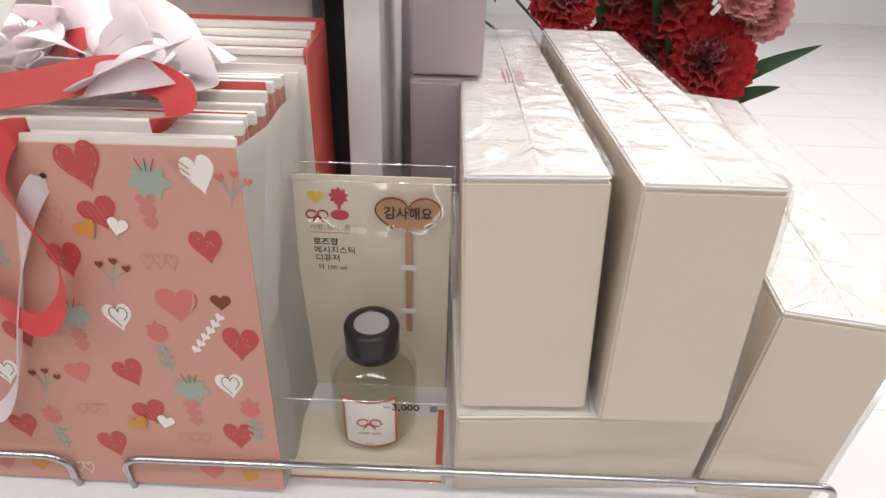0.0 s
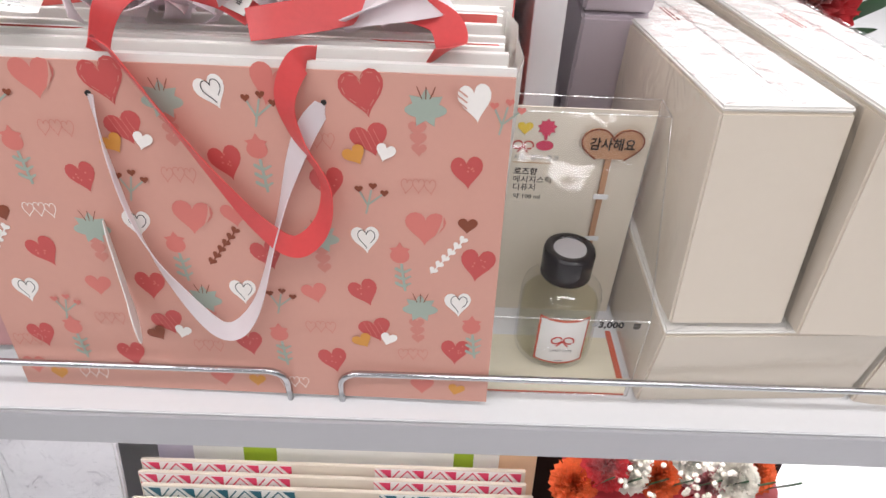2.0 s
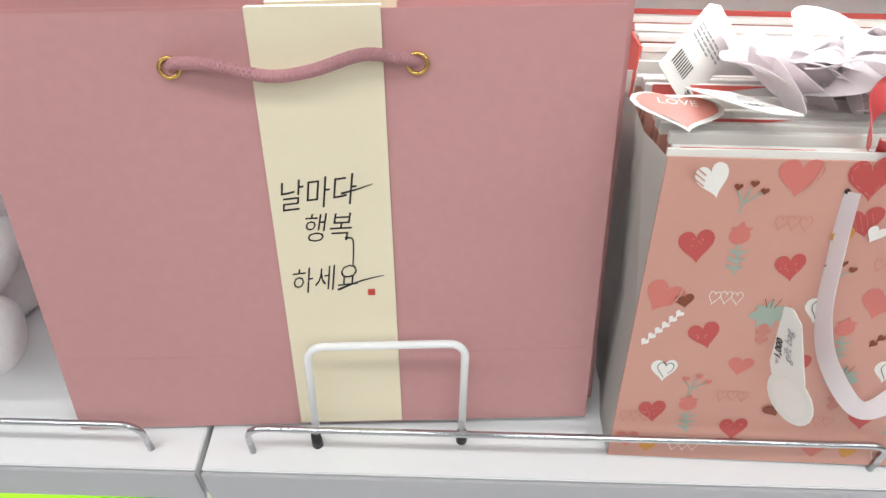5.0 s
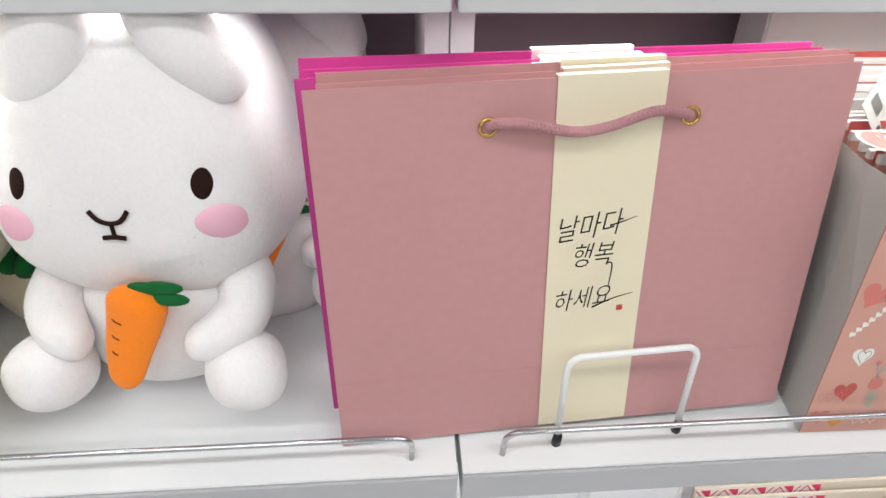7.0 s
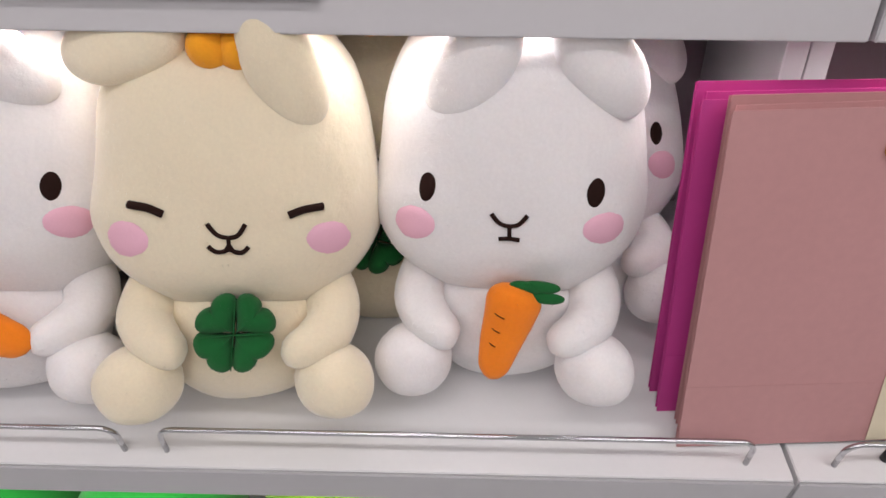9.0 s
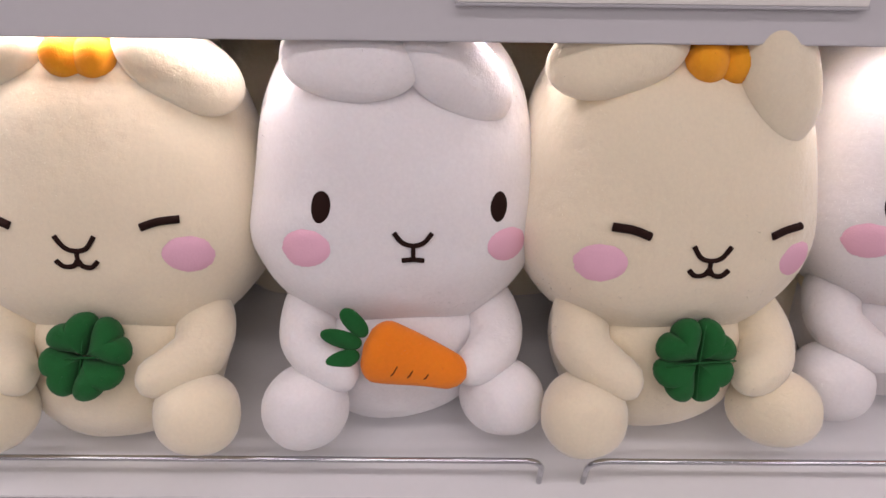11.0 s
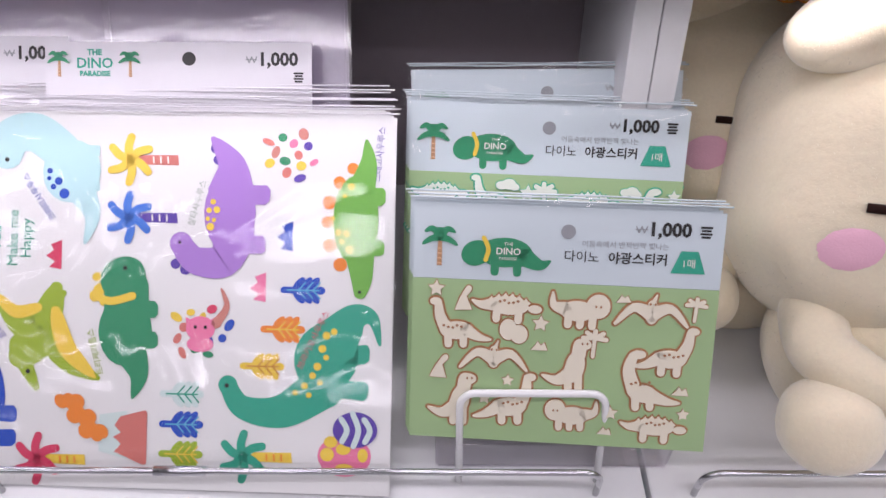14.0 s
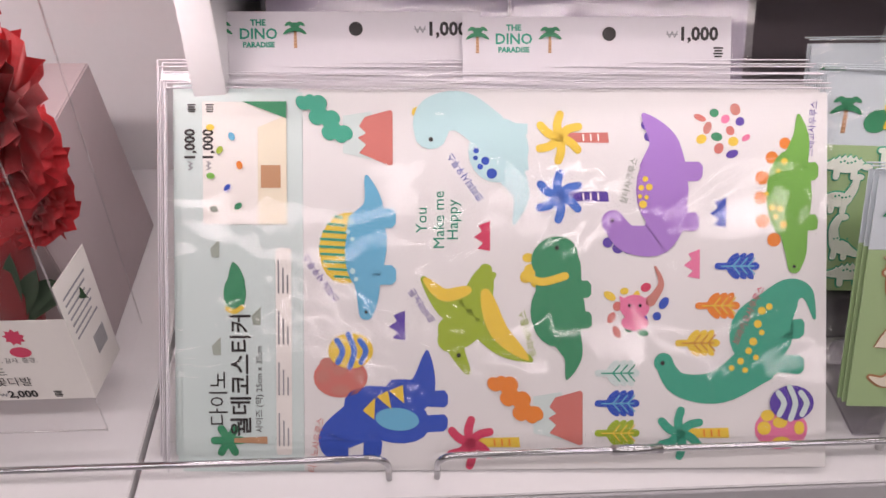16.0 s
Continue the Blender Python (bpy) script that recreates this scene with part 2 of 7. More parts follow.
for n, (x0, x1) in enumerate(BAYS):
    sh = thing("shelf_board", S, "white laminate display shelf sloping down to its front edge", "shelf", "display shelves", "structure")
    part("board", box(x0, x1, FRONT + 0.002, 0.40, -0.036, 0.0, 0.0008), "laminate", sh)
    part("edge_band", box(x0, x1, FRONT - 0.001, FRONT + 0.0015, -0.0365, -0.0015, 0.0004), "edge", sh, "grey plastic edge band")

# upper shelf, level, and the panel behind, its shade painted as mauve
UP = W(0, 0.0990, 0.2850)
for x0, x1 in ((-0.583, 0.04), (-1.587, -0.587), (-2.165, -1.591), (-3.2, -2.169)):
    sh = thing("upper_shelf", pose(0, UP.y, UP.z), "pale grey upper display shelf with a deep front edge", "shelf", "upper shelves", "structure")
    part("board", box(x0, x1, 0.0, 0.40, 0.0, 0.05, 0.001), "upper", sh)
BACK = 0.285
setting("wall_end_bay", box(-3.2, -2.1605, BACK, BACK + 0.02, 0.0, 1.75), "laminate", "white laminate back panel of the end bay", "panel")
setting("wall_shelf_back", box(-2.16, 0.048, BACK, BACK + 0.02, 0.0, 1.75), "back", "back panel of the shelf unit, its shade painted in as dark mauve", "panel")
for x in (0.022, -0.580, -1.5815, -2.163):
    base = W(x, 0.122, 0)
    halves = ((-0.0178, -0.0004), (0.0004, 0.0178)) if -1.7 < x < -0.1 else ((-0.011, 0.011),)
    for a, b in halves:
        setting("upright_panel", box(x + a, x + b, base.y, BACK, base.z - 0.6, UP.z, 0.0006), "laminate", "white laminate upright partition panel between shelf bays", "panel")

# chrome stop rails
for x0, x1 in ((-0.106, 0.312), (-0.547, -0.140), (-1.066, -0.615), (-1.551, -1.099), (-2.018, -1.617), (-2.46, -2.050)):
    rail = thing("shelf_rail", S @ pose(0, -0.03, 0), "thin chrome wire stop rail along the shelf front", "rail", "shelf rails")
    part("bar", tube(bent_rail(x0, x1, 0.030, 0.0019), 0.0022), "chrome", rail, smooth=True)
    if x1 == -1.617:
        part("sleeve", tube([(-1.906, 0, 0.030), (-1.873, 0, 0.030)], 0.0033, 14), "chrome", rail, "small crimped joining sleeve", True)


# ---- plush rabbits ----
def superellipsoid(bm, centre, radii, n1=1.0, n2=1.0, rot=None, rings=26, segs=40, mat=0, squash=None):
    def f(c, e):
        return math.copysign(abs(c) ** e, c)
    rows = []
    for i in range(1, rings):
        v = -math.pi / 2 + math.pi * i / rings
        row = []
        for k in range(segs):
            u = 2 * math.pi * k / segs
            p = Vector((radii[0] * f(math.cos(v), n1) * f(math.cos(u), n2), radii[1] * f(math.cos(v), n1) * f(math.sin(u), n2), radii[2] * f(math.sin(v), n1)))
            if squash:
                p = squash(p)
            if rot:
                p = rot @ p
            row.append(bm.verts.new(p + Vector(centre)))
        rows.append(row)
    ends = []
    for sgn in (-1, 1):
        p = Vector((0, 0, sgn * radii[2]))
        if squash:
            p = squash(p)
        if rot:
            p = rot @ p
        ends.append(bm.verts.new(p + Vector(centre)))
    for a, b in zip(rows, rows[1:]):
        for k in range(segs):
            fa = bm.faces.new((a[k], a[(k + 1) % segs], b[(k + 1) % segs], b[k]))
            fa.material_index = mat
    for k in range(segs):
        bm.faces.new((ends[0], rows[0][(k + 1) % segs], rows[0][k])).material_index = mat
        bm.faces.new((rows[-1][k], rows[-1][(k + 1) % segs], ends[1])).material_index = mat


RE = Matrix.Rotation
HEAD_C, HEAD_R = Vector((0, 0.006, 0.186)), (0.102, 0.084, 0.114)


CHIN = 1.04


def head_wide(t):
    return 0.975 - 0.16 * max(0.0, t - 0.5) + 0.085 * math.exp(-((t - 0.28) / 0.16) ** 2)


def head_squash(p):
    t = (p.z + HEAD_R[2]) / (2 * HEAD_R[2])
    return Vector((p.x * head_wide(t), p.y, p.z * (CHIN if p.z < 0 else 1.0)))


def face_y(x, z):
    """Front of the head at a place given across and up."""
    if z < 0:
        z /= CHIN
    t = (z + HEAD_R[2]) / (2 * HEAD_R[2])
    q = 1 - abs(x / (HEAD_R[0] * head_wide(t))) ** 2.6 - abs(z / HEAD_R[2]) ** 2.6
    return -HEAD_R[1] * max(q, 0.0) ** (1 / 2.6)


def on_face(x, z, out=0.0):
    return HEAD_C + Vector((x, face_y(x, z) - out, z))


def face_disc(bm, x, z, rx, rz, mat, out=0.0012, tilt=0.0):
    rows = []
    for j in range(0, 5):
        r = j / 4
        h = out * (1 - 0.9 * r ** 3) if j < 4 else -0.0006
        row = []
        for k in range(24):
            a = 2 * math.pi * k / 24
            dx, dz = rx * r * math.cos(a), rz * r * math.sin(a)
            dx, dz = dx * math.cos(tilt) - dz * math.sin(tilt), dx * math.sin(tilt) + dz * math.cos(tilt)
            row.append(bm.verts.new(on_face(x + dx, z + dz, h)))
            if j == 0:
                break
        rows.append(row)
    for k in range(24):
        bm.faces.new((rows[0][0], rows[1][k], rows[1][(k + 1) % 24])).material_index = mat
        for j in range(1, 4):
            bm.faces.new((rows[j][k], rows[j + 1][k], rows[j + 1][(k + 1) % 24], rows[j][(k + 1) % 24])).material_index = mat


def face_line(bm, pts, r, mat):
    before = set(bm.faces)
    tube([on_face(p.x, p.z, r * 0.3) for p in catmull([(x, 0, z) for x, z in pts], 6)], r, 8, bm)
    for f in bm.faces:
        if f not in before:
            f.material_index = mat


def leaf_pillow(bm, at, turn, size, thick, mat):
    """One stuffed heart-shaped leaf whose point lies at the clover's middle."""
    rows = []
    for j in range(13):
        v = -math.pi / 2 + math.pi * j / 12
        row = []
        for k in range(36):
            a = 2 * math.pi * k / 36
            x = 18 * math.sin(a) ** 3 / 29
            z = (13.5 * math.cos(a) - 4 * math.cos(2 * a) - 1.6 * math.cos(3 * a) - 0.6 * math.cos(4 * a) + 16.5) / 29
            r = math.cos(v) ** 0.75
            row.append(bm.verts.new(turn @ Vector((size * x * r, thick * math.sin(v), size * (0.56 + (z - 0.56) * r) + 0.0006)) + at))
        rows.append(row)
    for p, q in zip(rows, rows[1:]):
        for k in range(36):
            f = bm.faces.new((p[k], p[(k + 1) % 36], q[(k + 1) % 36], q[k]))
            f.material_index = mat
    bmesh.ops.remove_doubles(bm, verts=rows[0] + rows[-1], dist=1e-5)


def rabbit_mesh(name, body, prop, ears, smile, prop_tilt=0.0):
    """One plush rabbit, sitting; z up along its back, -y to its front."""
    bm = bmesh.new()
    superellipsoid(bm, (0, 0.012, 0.060), (0.072, 0.064, 0.064), 0.9, 0.95)
    superellipsoid(bm, HEAD_C, HEAD_R, 2 / 2.6, 2 / 2.6, None, 40, 56, 0, head_squash)
    for sx in (-1, 1):
        superellipsoid(bm, (sx * 0.069, -0.050, 0.026), (0.0285, 0.031, 0.0265), 0.88, 0.9, RE(sx * 0.35, 3, "Z"))
        arm = catmull([(sx * 0.044, -0.002, 0.104), (sx * 0.062, -0.018, 0.088), (sx * 0.067, -0.037, 0.067), (sx * 0.054, -0.054, 0.055), (sx * 0.034, -0.063, 0.051)], 7)
        tube(arm, lambda t: 0.0215 * max(1 - abs(2 * t - 0.86) ** 4 / 1.75, 0.02) ** 0.5 * (1.0 - 0.22 * t), 18, bm)
    for sx, (ex, ez, turn, drop) in zip((-1, 1), ears):
        superellipsoid(bm, (ex, drop, ez), (0.043, 0.016, 0.025), 0.95, 0.85, RE(turn, 3, "Y") @ RE(sx * 0.25, 3, "Z"))
    # face
    low = -0.005 if smile == "wink" else 0.0
    for sx in (-1, 1):
        if smile == "wink":
            face_line(bm, [(sx * 0.0405, low - 0.0320), (sx * 0.051, low - 0.0280), (sx * 0.063, low - 0.0262)], 0.0026, 2)
        else:
            face_disc(bm, sx * 0.058, -0.023, 0.0065, 0.0105, 2, 0.0016)
        face_disc(bm, sx * 0.066, low - 0.049, 0.0160, 0.0125, 1, 0.0020, sx * 0.15)
    rise = 0.0380 if smile == "wink" else 0.0390
    face_line(bm, [(-0.0125, low - rise), (-0.007, low - 0.0455), (0.0, low - 0.0475), (0.007, low - 0.0455), (0.0125, low - rise)], 0.0016, 2)
    if smile == "wink":
        face_line(bm, [(-0.0135, low - 0.0535), (-0.009, low - 0.0575), (-0.003, low - 0.0570), (0.0, low - 0.0535), (0.003, low - 0.0570), (0.009, low - 0.0575), (0.0135, low - 0.0535)], 0.0016, 2)
    else:
        face_line(bm, [(-0.0075, -0.0575), (0.0, -0.0570), (0.0075, -0.0575)], 0.0016, 2)
    face_line(bm, [(0, low - 0.0475), (0, low - 0.0525), (0, low - 0.0570)], 0.0015, 2)
    # what it holds
    at = Vector((0.001, -0.062, 0.066))
    if prop == "clover":
        turn = RE(prop_tilt, 3, "Y")
        for a in (45, 135, 225, 315):
            leaf_pillow(bm, at, turn @ RE(radians(a), 3, "Y"), 0.0272, 0.0112, 3)
        before = set(bm.faces)
        tube([at + Vector((0.001, -0.0085, 0.024)), at + Vector((0, -0.0065, 0)), at + Vector((-0.001, -0.0085, -0.024))], 0.0004, 6, bm)
        tube([at + Vector((0.024, -0.0085, 0.001)), at + Vector((0, -0.0065, 0)), at + Vector((-0.024, -0.0085, -0.001))], 0.0006, 6, bm)
        for f in bm.faces:
            if f not in before:
                f.material_index = 3
    else:
        turn = RE(prop_tilt, 3, "Y")
        before = set(bm.verts)

        def r(t):
            return 0.0005 + 0.0225 * math.sqrt(max(1 - (1 - min(t / 0.22, 1.0)) ** 2, 0.0)) * (1 - 0.58 * t) * (1 if t < 0.84 else max(1 - ((t - 0.84) / 0.16) ** 2, 0.02) ** 0.5)
        fb = set(bm.faces)
        tube([(0, 0, 0.034 - 0.074 * k / 30) for k in range(31)], r, 18, bm)
        for f in bm.faces:
            if f not in fb:
                f.material_index = 4
        fb = set(bm.faces)
        for j in range(3):
            z = 0.012 - 0.011 * j
            tube([(-0.013 + 0.002 * j, -0.0125 + 0.001 * j, z), (-0.009 + 0.001 * j, -0.0175 + 0.0015 * j, z - 0.001), (-0.004, -0.0200 + 0.002 * j, z - 0.0015)], 0.0004, 6, bm)
        for f in bm.faces:
            if f not in fb:
                f.material_index = 2
        if abs(prop_tilt) > 1:
            tuft = ((-0.013, 0.044, 0.012), (0.0, 0.049, 0.014), (0.013, 0.044, 0.012))
            for lx, lz, ln in tuft:
                superellipsoid(bm, (lx, 0, lz), (0.0062, 0.005, ln), 0.9, 1, RE(lx * 48, 3, "Y"), 10, 14, 3)
        else:
            for lx, lz in ((0.006, 0.034), (0.021, 0.030), (0.016, 0.037)):
                superellipsoid(bm, (lx, -0.004, lz), (0.013, 0.006, 0.0042), 0.9, 1, RE(-0.12, 3, "Y"), 10, 14, 3)
        for v in set(bm.verts) - before:
            v.co = turn @ Vector((v.co.x, v.co.y * 0.6, v.co.z)) + at + Vector((0, -0.006, -0.004))
    # blossom between the ears of the cream ones
    if body == "cream_plush":
        for k in range(6):
            a = k * math.pi / 3
            superellipsoid(bm, (0.013 * math.cos(a), -0.056 + 0.008 * math.sin(a), 0.262 + 0.008 * math.sin(a)), (0.021, 0.015, 0.016), 1, 1, RE(a, 3, "Z"), 12, 16, 5)
    for v in bm.verts:
        s = noise.noise(v.co * 34) * 0.0014 + noise.noise(v.co * 14) * 0.0026
        v.co += Vector((s, s, s * 0.5))
    bmesh.ops.recalc_face_normals(bm, faces=bm.faces)
    me = bpy.data.meshes.new(name)
    bm.to_mesh(me)
    bm.free()
    for k in (body, "pink_plush", "brown_thread", "green_plush", "orange_plush", "yellow_plush"):
        me.materials.append(M[k])
    return pile(me, name)


def pile(me, name, count=16000):
    """The same toy with a short pile of fibres standing on its cloth."""
    rng = np.random.default_rng(7)
    me.calc_loop_triangles()
    co = np.array([v.co for v in me.vertices])
    no = np.array([n.vector for n in me.vertex_normals])
    tris = np.array([t.vertices for t in me.loop_triangles])
    mats = np.array([t.material_index for t in me.loop_triangles])
    p, q, r = co[tris[:, 0]], co[tris[:, 1]], co[tris[:, 2]]
    area = np.linalg.norm(np.cross(q - p, r - p), axis=1) * ((mats != 1) & (mats != 2))
    pick = rng.choice(len(tris), count, p=area / area.sum())
    u, v = rng.random(count), rng.random(count)
    flip = u + v > 1
    u[flip], v[flip] = 1 - u[flip], 1 - v[flip]
    w = (1 - u - v)[:, None]
    root = p[pick] * w + q[pick] * u[:, None] + r[pick] * v[:, None]
    up = no[tris[pick, 0]] * w + no[tris[pick, 1]] * u[:, None] + no[tris[pick, 2]] * v[:, None]
    up /= np.linalg.norm(up, axis=1)[:, None]
    along = up + 0.8 * rng.normal(size=(count, 3)) * 0.6
    along /= np.linalg.norm(along, axis=1)[:, None]
    side = np.cross(along, rng.normal(size=(count, 3)))
    side *= 0.00017 / np.linalg.norm(side, axis=1)[:, None]
    tip = root + along * rng.uniform(0.0006, 0.0016, count)[:, None]
    n0 = len(co)
    verts = np.concatenate([co, root - side, root + side, tip])
    normals = np.concatenate([no, up, up, up])
    k = np.arange(count)
    blades = np.stack([n0 + k, n0 + count + k, n0 + 2 * count + k], axis=1).tolist()
    out = bpy.data.meshes.new(name)
    out.from_pydata(verts.tolist(), [], [list(f.vertices) for f in me.polygons] + blades)
    for m in me.materials:
        out.materials.append(m)
    out.polygons.foreach_set("material_index", [f.material_index for f in me.polygons] + mats[pick].tolist())
    out.polygons.foreach_set("use_smooth", [True] * len(out.polygons))
    out.normals_split_custom_set_from_vertices(normals.tolist())
    return out


CREAM = rabbit_mesh("plush_rabbit", "cream_plush", "clover", ((-0.062, 0.258, -0.28, -0.060), (0.060, 0.252, 0.5, -0.062)), "wink", 0.26)
PERKY = rabbit_mesh("plush_rabbit", "cream_plush", "clover", ((-0.062, 0.258, -0.28, -0.060), (0.038, 0.244, 1.15, -0.072)), "wink", 0.04)
SIDE = rabbit_mesh("plush_rabbit", "white_plush", "carrot", ((-0.038, 0.252, 0.10, -0.070), (0.028, 0.246, 0.55, -0.072)), "open", -1.25)
DOWN = rabbit_mesh("plush_rabbit", "white_plush", "carrot", ((-0.028, 0.244, -0.95, -0.070), (0.056, 0.246, 0.85, -0.064)), "open", 0.22)


def rabbit(me, x, y, w, recline, turn, label, size=1.0):
    ob = new("plush_rabbit", me)
    ob.matrix_world = S @ pose(x, y, w, -recline, 0, 0) @ pose(0, 0, 0, 0, 0, turn) @ Matrix.Diagonal((size, size, size, 1))
    return tagged(ob, label, "plush toy", "plush rabbits on the shelf")


cream_words = "cream plush rabbit holding a green clover"
white_words = "white plush rabbit hugging an orange carrot"
for me, x, y, w, back, turn, words in ((CREAM, -1.413, 0.004, 0.012, 42, 2, cream_words), (SIDE, -1.207, 0.029, 0.005, 34.5, 11, white_words), (PERKY, -1.010, 0.0205, 0.010, 34, 8, cream_words), (DOWN, -0.800, 0.058, 0.0, 28, -4, white_words)):
    rabbit(me, x, y, w, back, turn, words + " in the front row", 1.04)
for me, x, turn, words in ((CREAM, -1.47, 8, cream_words), (CREAM, -1.305, 4, cream_words), (CREAM, -1.10, -5, cream_words), (CREAM, -0.905, -5, cream_words), (DOWN, -0.735, 5, white_words)):
    rabbit(me, x, 0.118 if x > -0.92 or x < -1.4 else 0.165, -0.004, 47, turn, words + " behind the others")


# ---- flat print tools ----
def print_colour(name, colour, rough=0.45):
    if name not in M:
        M[name] = material(name, colour, rough, vary=0.05, grain=80, bump=0.0)
    return name


INK = {
    "red": (0.52, 0.08, 0.075), "coral": (0.62, 0.18, 0.15), "rose": (0.58, 0.22, 0.18), "white": (0.86, 0.82, 0.78), "brown": (0.22, 0.05, 0.02),
    "gold": (0.62, 0.28, 0.05), "sage": (0.34, 0.40, 0.34), "black": (0.015, 0.013, 0.013), "grey": (0.30, 0.31, 0.33), "mint": (0.60, 0.72, 0.70),
    "leafgreen": (0.02, 0.26, 0.12), "teal": (0.02, 0.36, 0.24), "sky": (0.12, 0.45, 0.66), "paleblue": (0.46, 0.70, 0.72), "lilac": (0.38, 0.20, 0.58),
    "violet": (0.10, 0.05, 0.36), "royal": (0.02, 0.08, 0.48), "blue": (0.05, 0.18, 0.62), "lime": (0.32, 0.45, 0.03), "grass": (0.15, 0.42, 0.06),
    "yellow": (0.82, 0.58, 0.06), "orange": (0.82, 0.24, 0.03), "pink": (0.80, 0.20, 0.36), "crimson": (0.66, 0.05, 0.12), "card_green": (0.36, 0.52, 0.26),
    "card_blue": (0.60, 0.68, 0.72), "foam": (0.80, 0.74, 0.60), "foam_edge": (0.42, 0.20, 0.09), "foam_mint": (0.80, 0.84, 0.76), "foam_teal": (0.05, 0.42, 0.26), "peach": (0.78, 0.50, 0.30),
    "seal": (0.55, 0.06, 0.04), "wood": (0.50, 0.27, 0.14), "cream": (0.80, 0.74, 0.58), "lavender": (0.50, 0.45, 0.55), "pale_lavender": (0.55, 0.50, 0.60), "beige_card": (0.78, 0.71, 0.60), "mauve": (0.50, 0.43, 0.47), "sheet_white": (0.76, 0.755, 0.75), "deep_teal": (0.03, 0.13, 0.17),
}
for _name, _colour in INK.items():
    print_colour(_name, _colour)


def ell(cx, cy, rx, ry, turn=0.0, n=20):
    c, s = math.cos(turn), math.sin(turn)
    return [(cx + rx * math.cos(a) * c - ry * math.sin(a) * s, cy + rx * math.cos(a) * s + ry * math.sin(a) * c) for a in (2 * math.pi * k / n for k in range(n))]


def stroke(points, r0, r1=None, steps=6, r_mid=None):
    """A tapering stroke along a smooth line."""
    r1 = r0 if r1 is None else r1
    pts = catmull([(x, y, 0) for x, y in points], steps) if len(points) > 2 else [Vector((x, y, 0)) for x, y in points]
    n = len(pts) - 1
    left, right = [], []
    for i, p in enumerate(pts):
        d = (pts[min(i + 1, n)] - pts[max(i - 1, 0)]).normalized()
        t = i / n
        r = r0 + (r1 - r0) * t if r_mid is None else (r0 * (1 - t) ** 2 + 2 * r_mid * t * (1 - t) + r1 * t * t)
        left.append((p.x - d.y * r, p.y + d.x * r))
        right.append((p.x + d.y * r, p.y - d.x * r))
    d0, d1 = (pts[0] - pts[1]).normalized(), (pts[-1] - pts[-2]).normalized()

    def cap(c, d, r):
        a0 = math.atan2(d.y, d.x)
        return [(c.x + r * math.cos(a0 + a), c.y + r * math.sin(a0 + a)) for a in (-0.9, -0.45, 0, 0.45, 0.9)]
    quads = [[left[i], right[i], right[i + 1], left[i + 1]] for i in range(n)]
    return quads + [[right[0], left[0]] + cap(pts[0], d0, r0)[0:5], [left[-1], right[-1]] + cap(pts[-1], d1, r1)]


def heart(cx, cy, size, turn=0.0, squeeze=1.0):
    out = []
    for k in range(28):
        a = 2 * math.pi * k / 28
        x = 16 * math.sin(a) ** 3 / 17 * squeeze
        y = (13 * math.cos(a) - 5 * math.cos(2 * a) - 2 * math.cos(3 * a) - math.cos(4 * a)) / 17
        c, s = math.cos(turn), math.sin(turn)
        out.append((cx + size * (x * c - y * s), cy + size * (x * s + y * c)))
    return out


def star(cx, cy, r, n=5, inner=0.45, turn=0.0):
    return [(cx + (r if k % 2 == 0 else r * inner) * math.sin(turn + k * math.pi / n), cy + (r if k % 2 == 0 else r * inner) * math.cos(turn + k * math.pi / n)) for k in range(2 * n)]


def rounded(x0, x1, y0, y1, r, n=4):
    out = []
    for cx, cy, a0 in ((x1 - r, y1 - r, 0), (x0 + r, y1 - r, 90), (x0 + r, y0 + r, 180), (x1 - r, y0 + r, 270)):
        out += [(cx + r * math.cos(radians(a0 + 90 * k / n)), cy + r * math.sin(radians(a0 + 90 * k / n))) for k in range(n + 1)]
    return out


def drawing(name, shapes, parent, at=(0, 0), lift=0.0005, scale=1.0, thick=0.0, label=""):
    """A flat print on the front (-y) of a sheet. shapes: (colour, layer, polygon or list of polygons)."""
    bm = bmesh.new()
    names, count = [], 0
    for colour, layer, polys in shapes:
        if colour not in names:
            names.append(colour)
        if polys and isinstance(polys[0][0], (int, float)):
            polys = [polys]
        for poly in polys:
            y = -lift * (1 + layer) - 0.000015 * (count % 14)
            count += 1
            pts = []
            for u, v in poly:
                q = (at[0] + u * scale, at[1] + v * scale)
                if not pts or (abs(q[0] - pts[-1][0]) + abs(q[1] - pts[-1][1])) > 1e-6:
                    pts.append(q)
            if len(pts) < 3:
                continue
            face = bm.faces.new([bm.verts.new((u, y, v)) for u, v in pts])
            face.normal_update()
            if face.normal.y > 0:
                face.normal_flip()
            face.material_index = names.index(colour)
            if thick:
                ext = bmesh.ops.extrude_face_region(bm, geom=[face])
                moved = [g for g in ext["geom"] if isinstance(g, bmesh.types.BMVert)]
                bmesh.ops.translate(bm, verts=moved, vec=(0, -thick, 0))
                for g in ext["geom"]:
                    if isinstance(g, bmesh.types.BMFace):
                        g.material_index = names.index(colour)
    bmesh.ops.triangulate(bm, faces=[f for f in bm.faces if len(f.verts) > 4])
    return part(name, bm, names, parent, label)


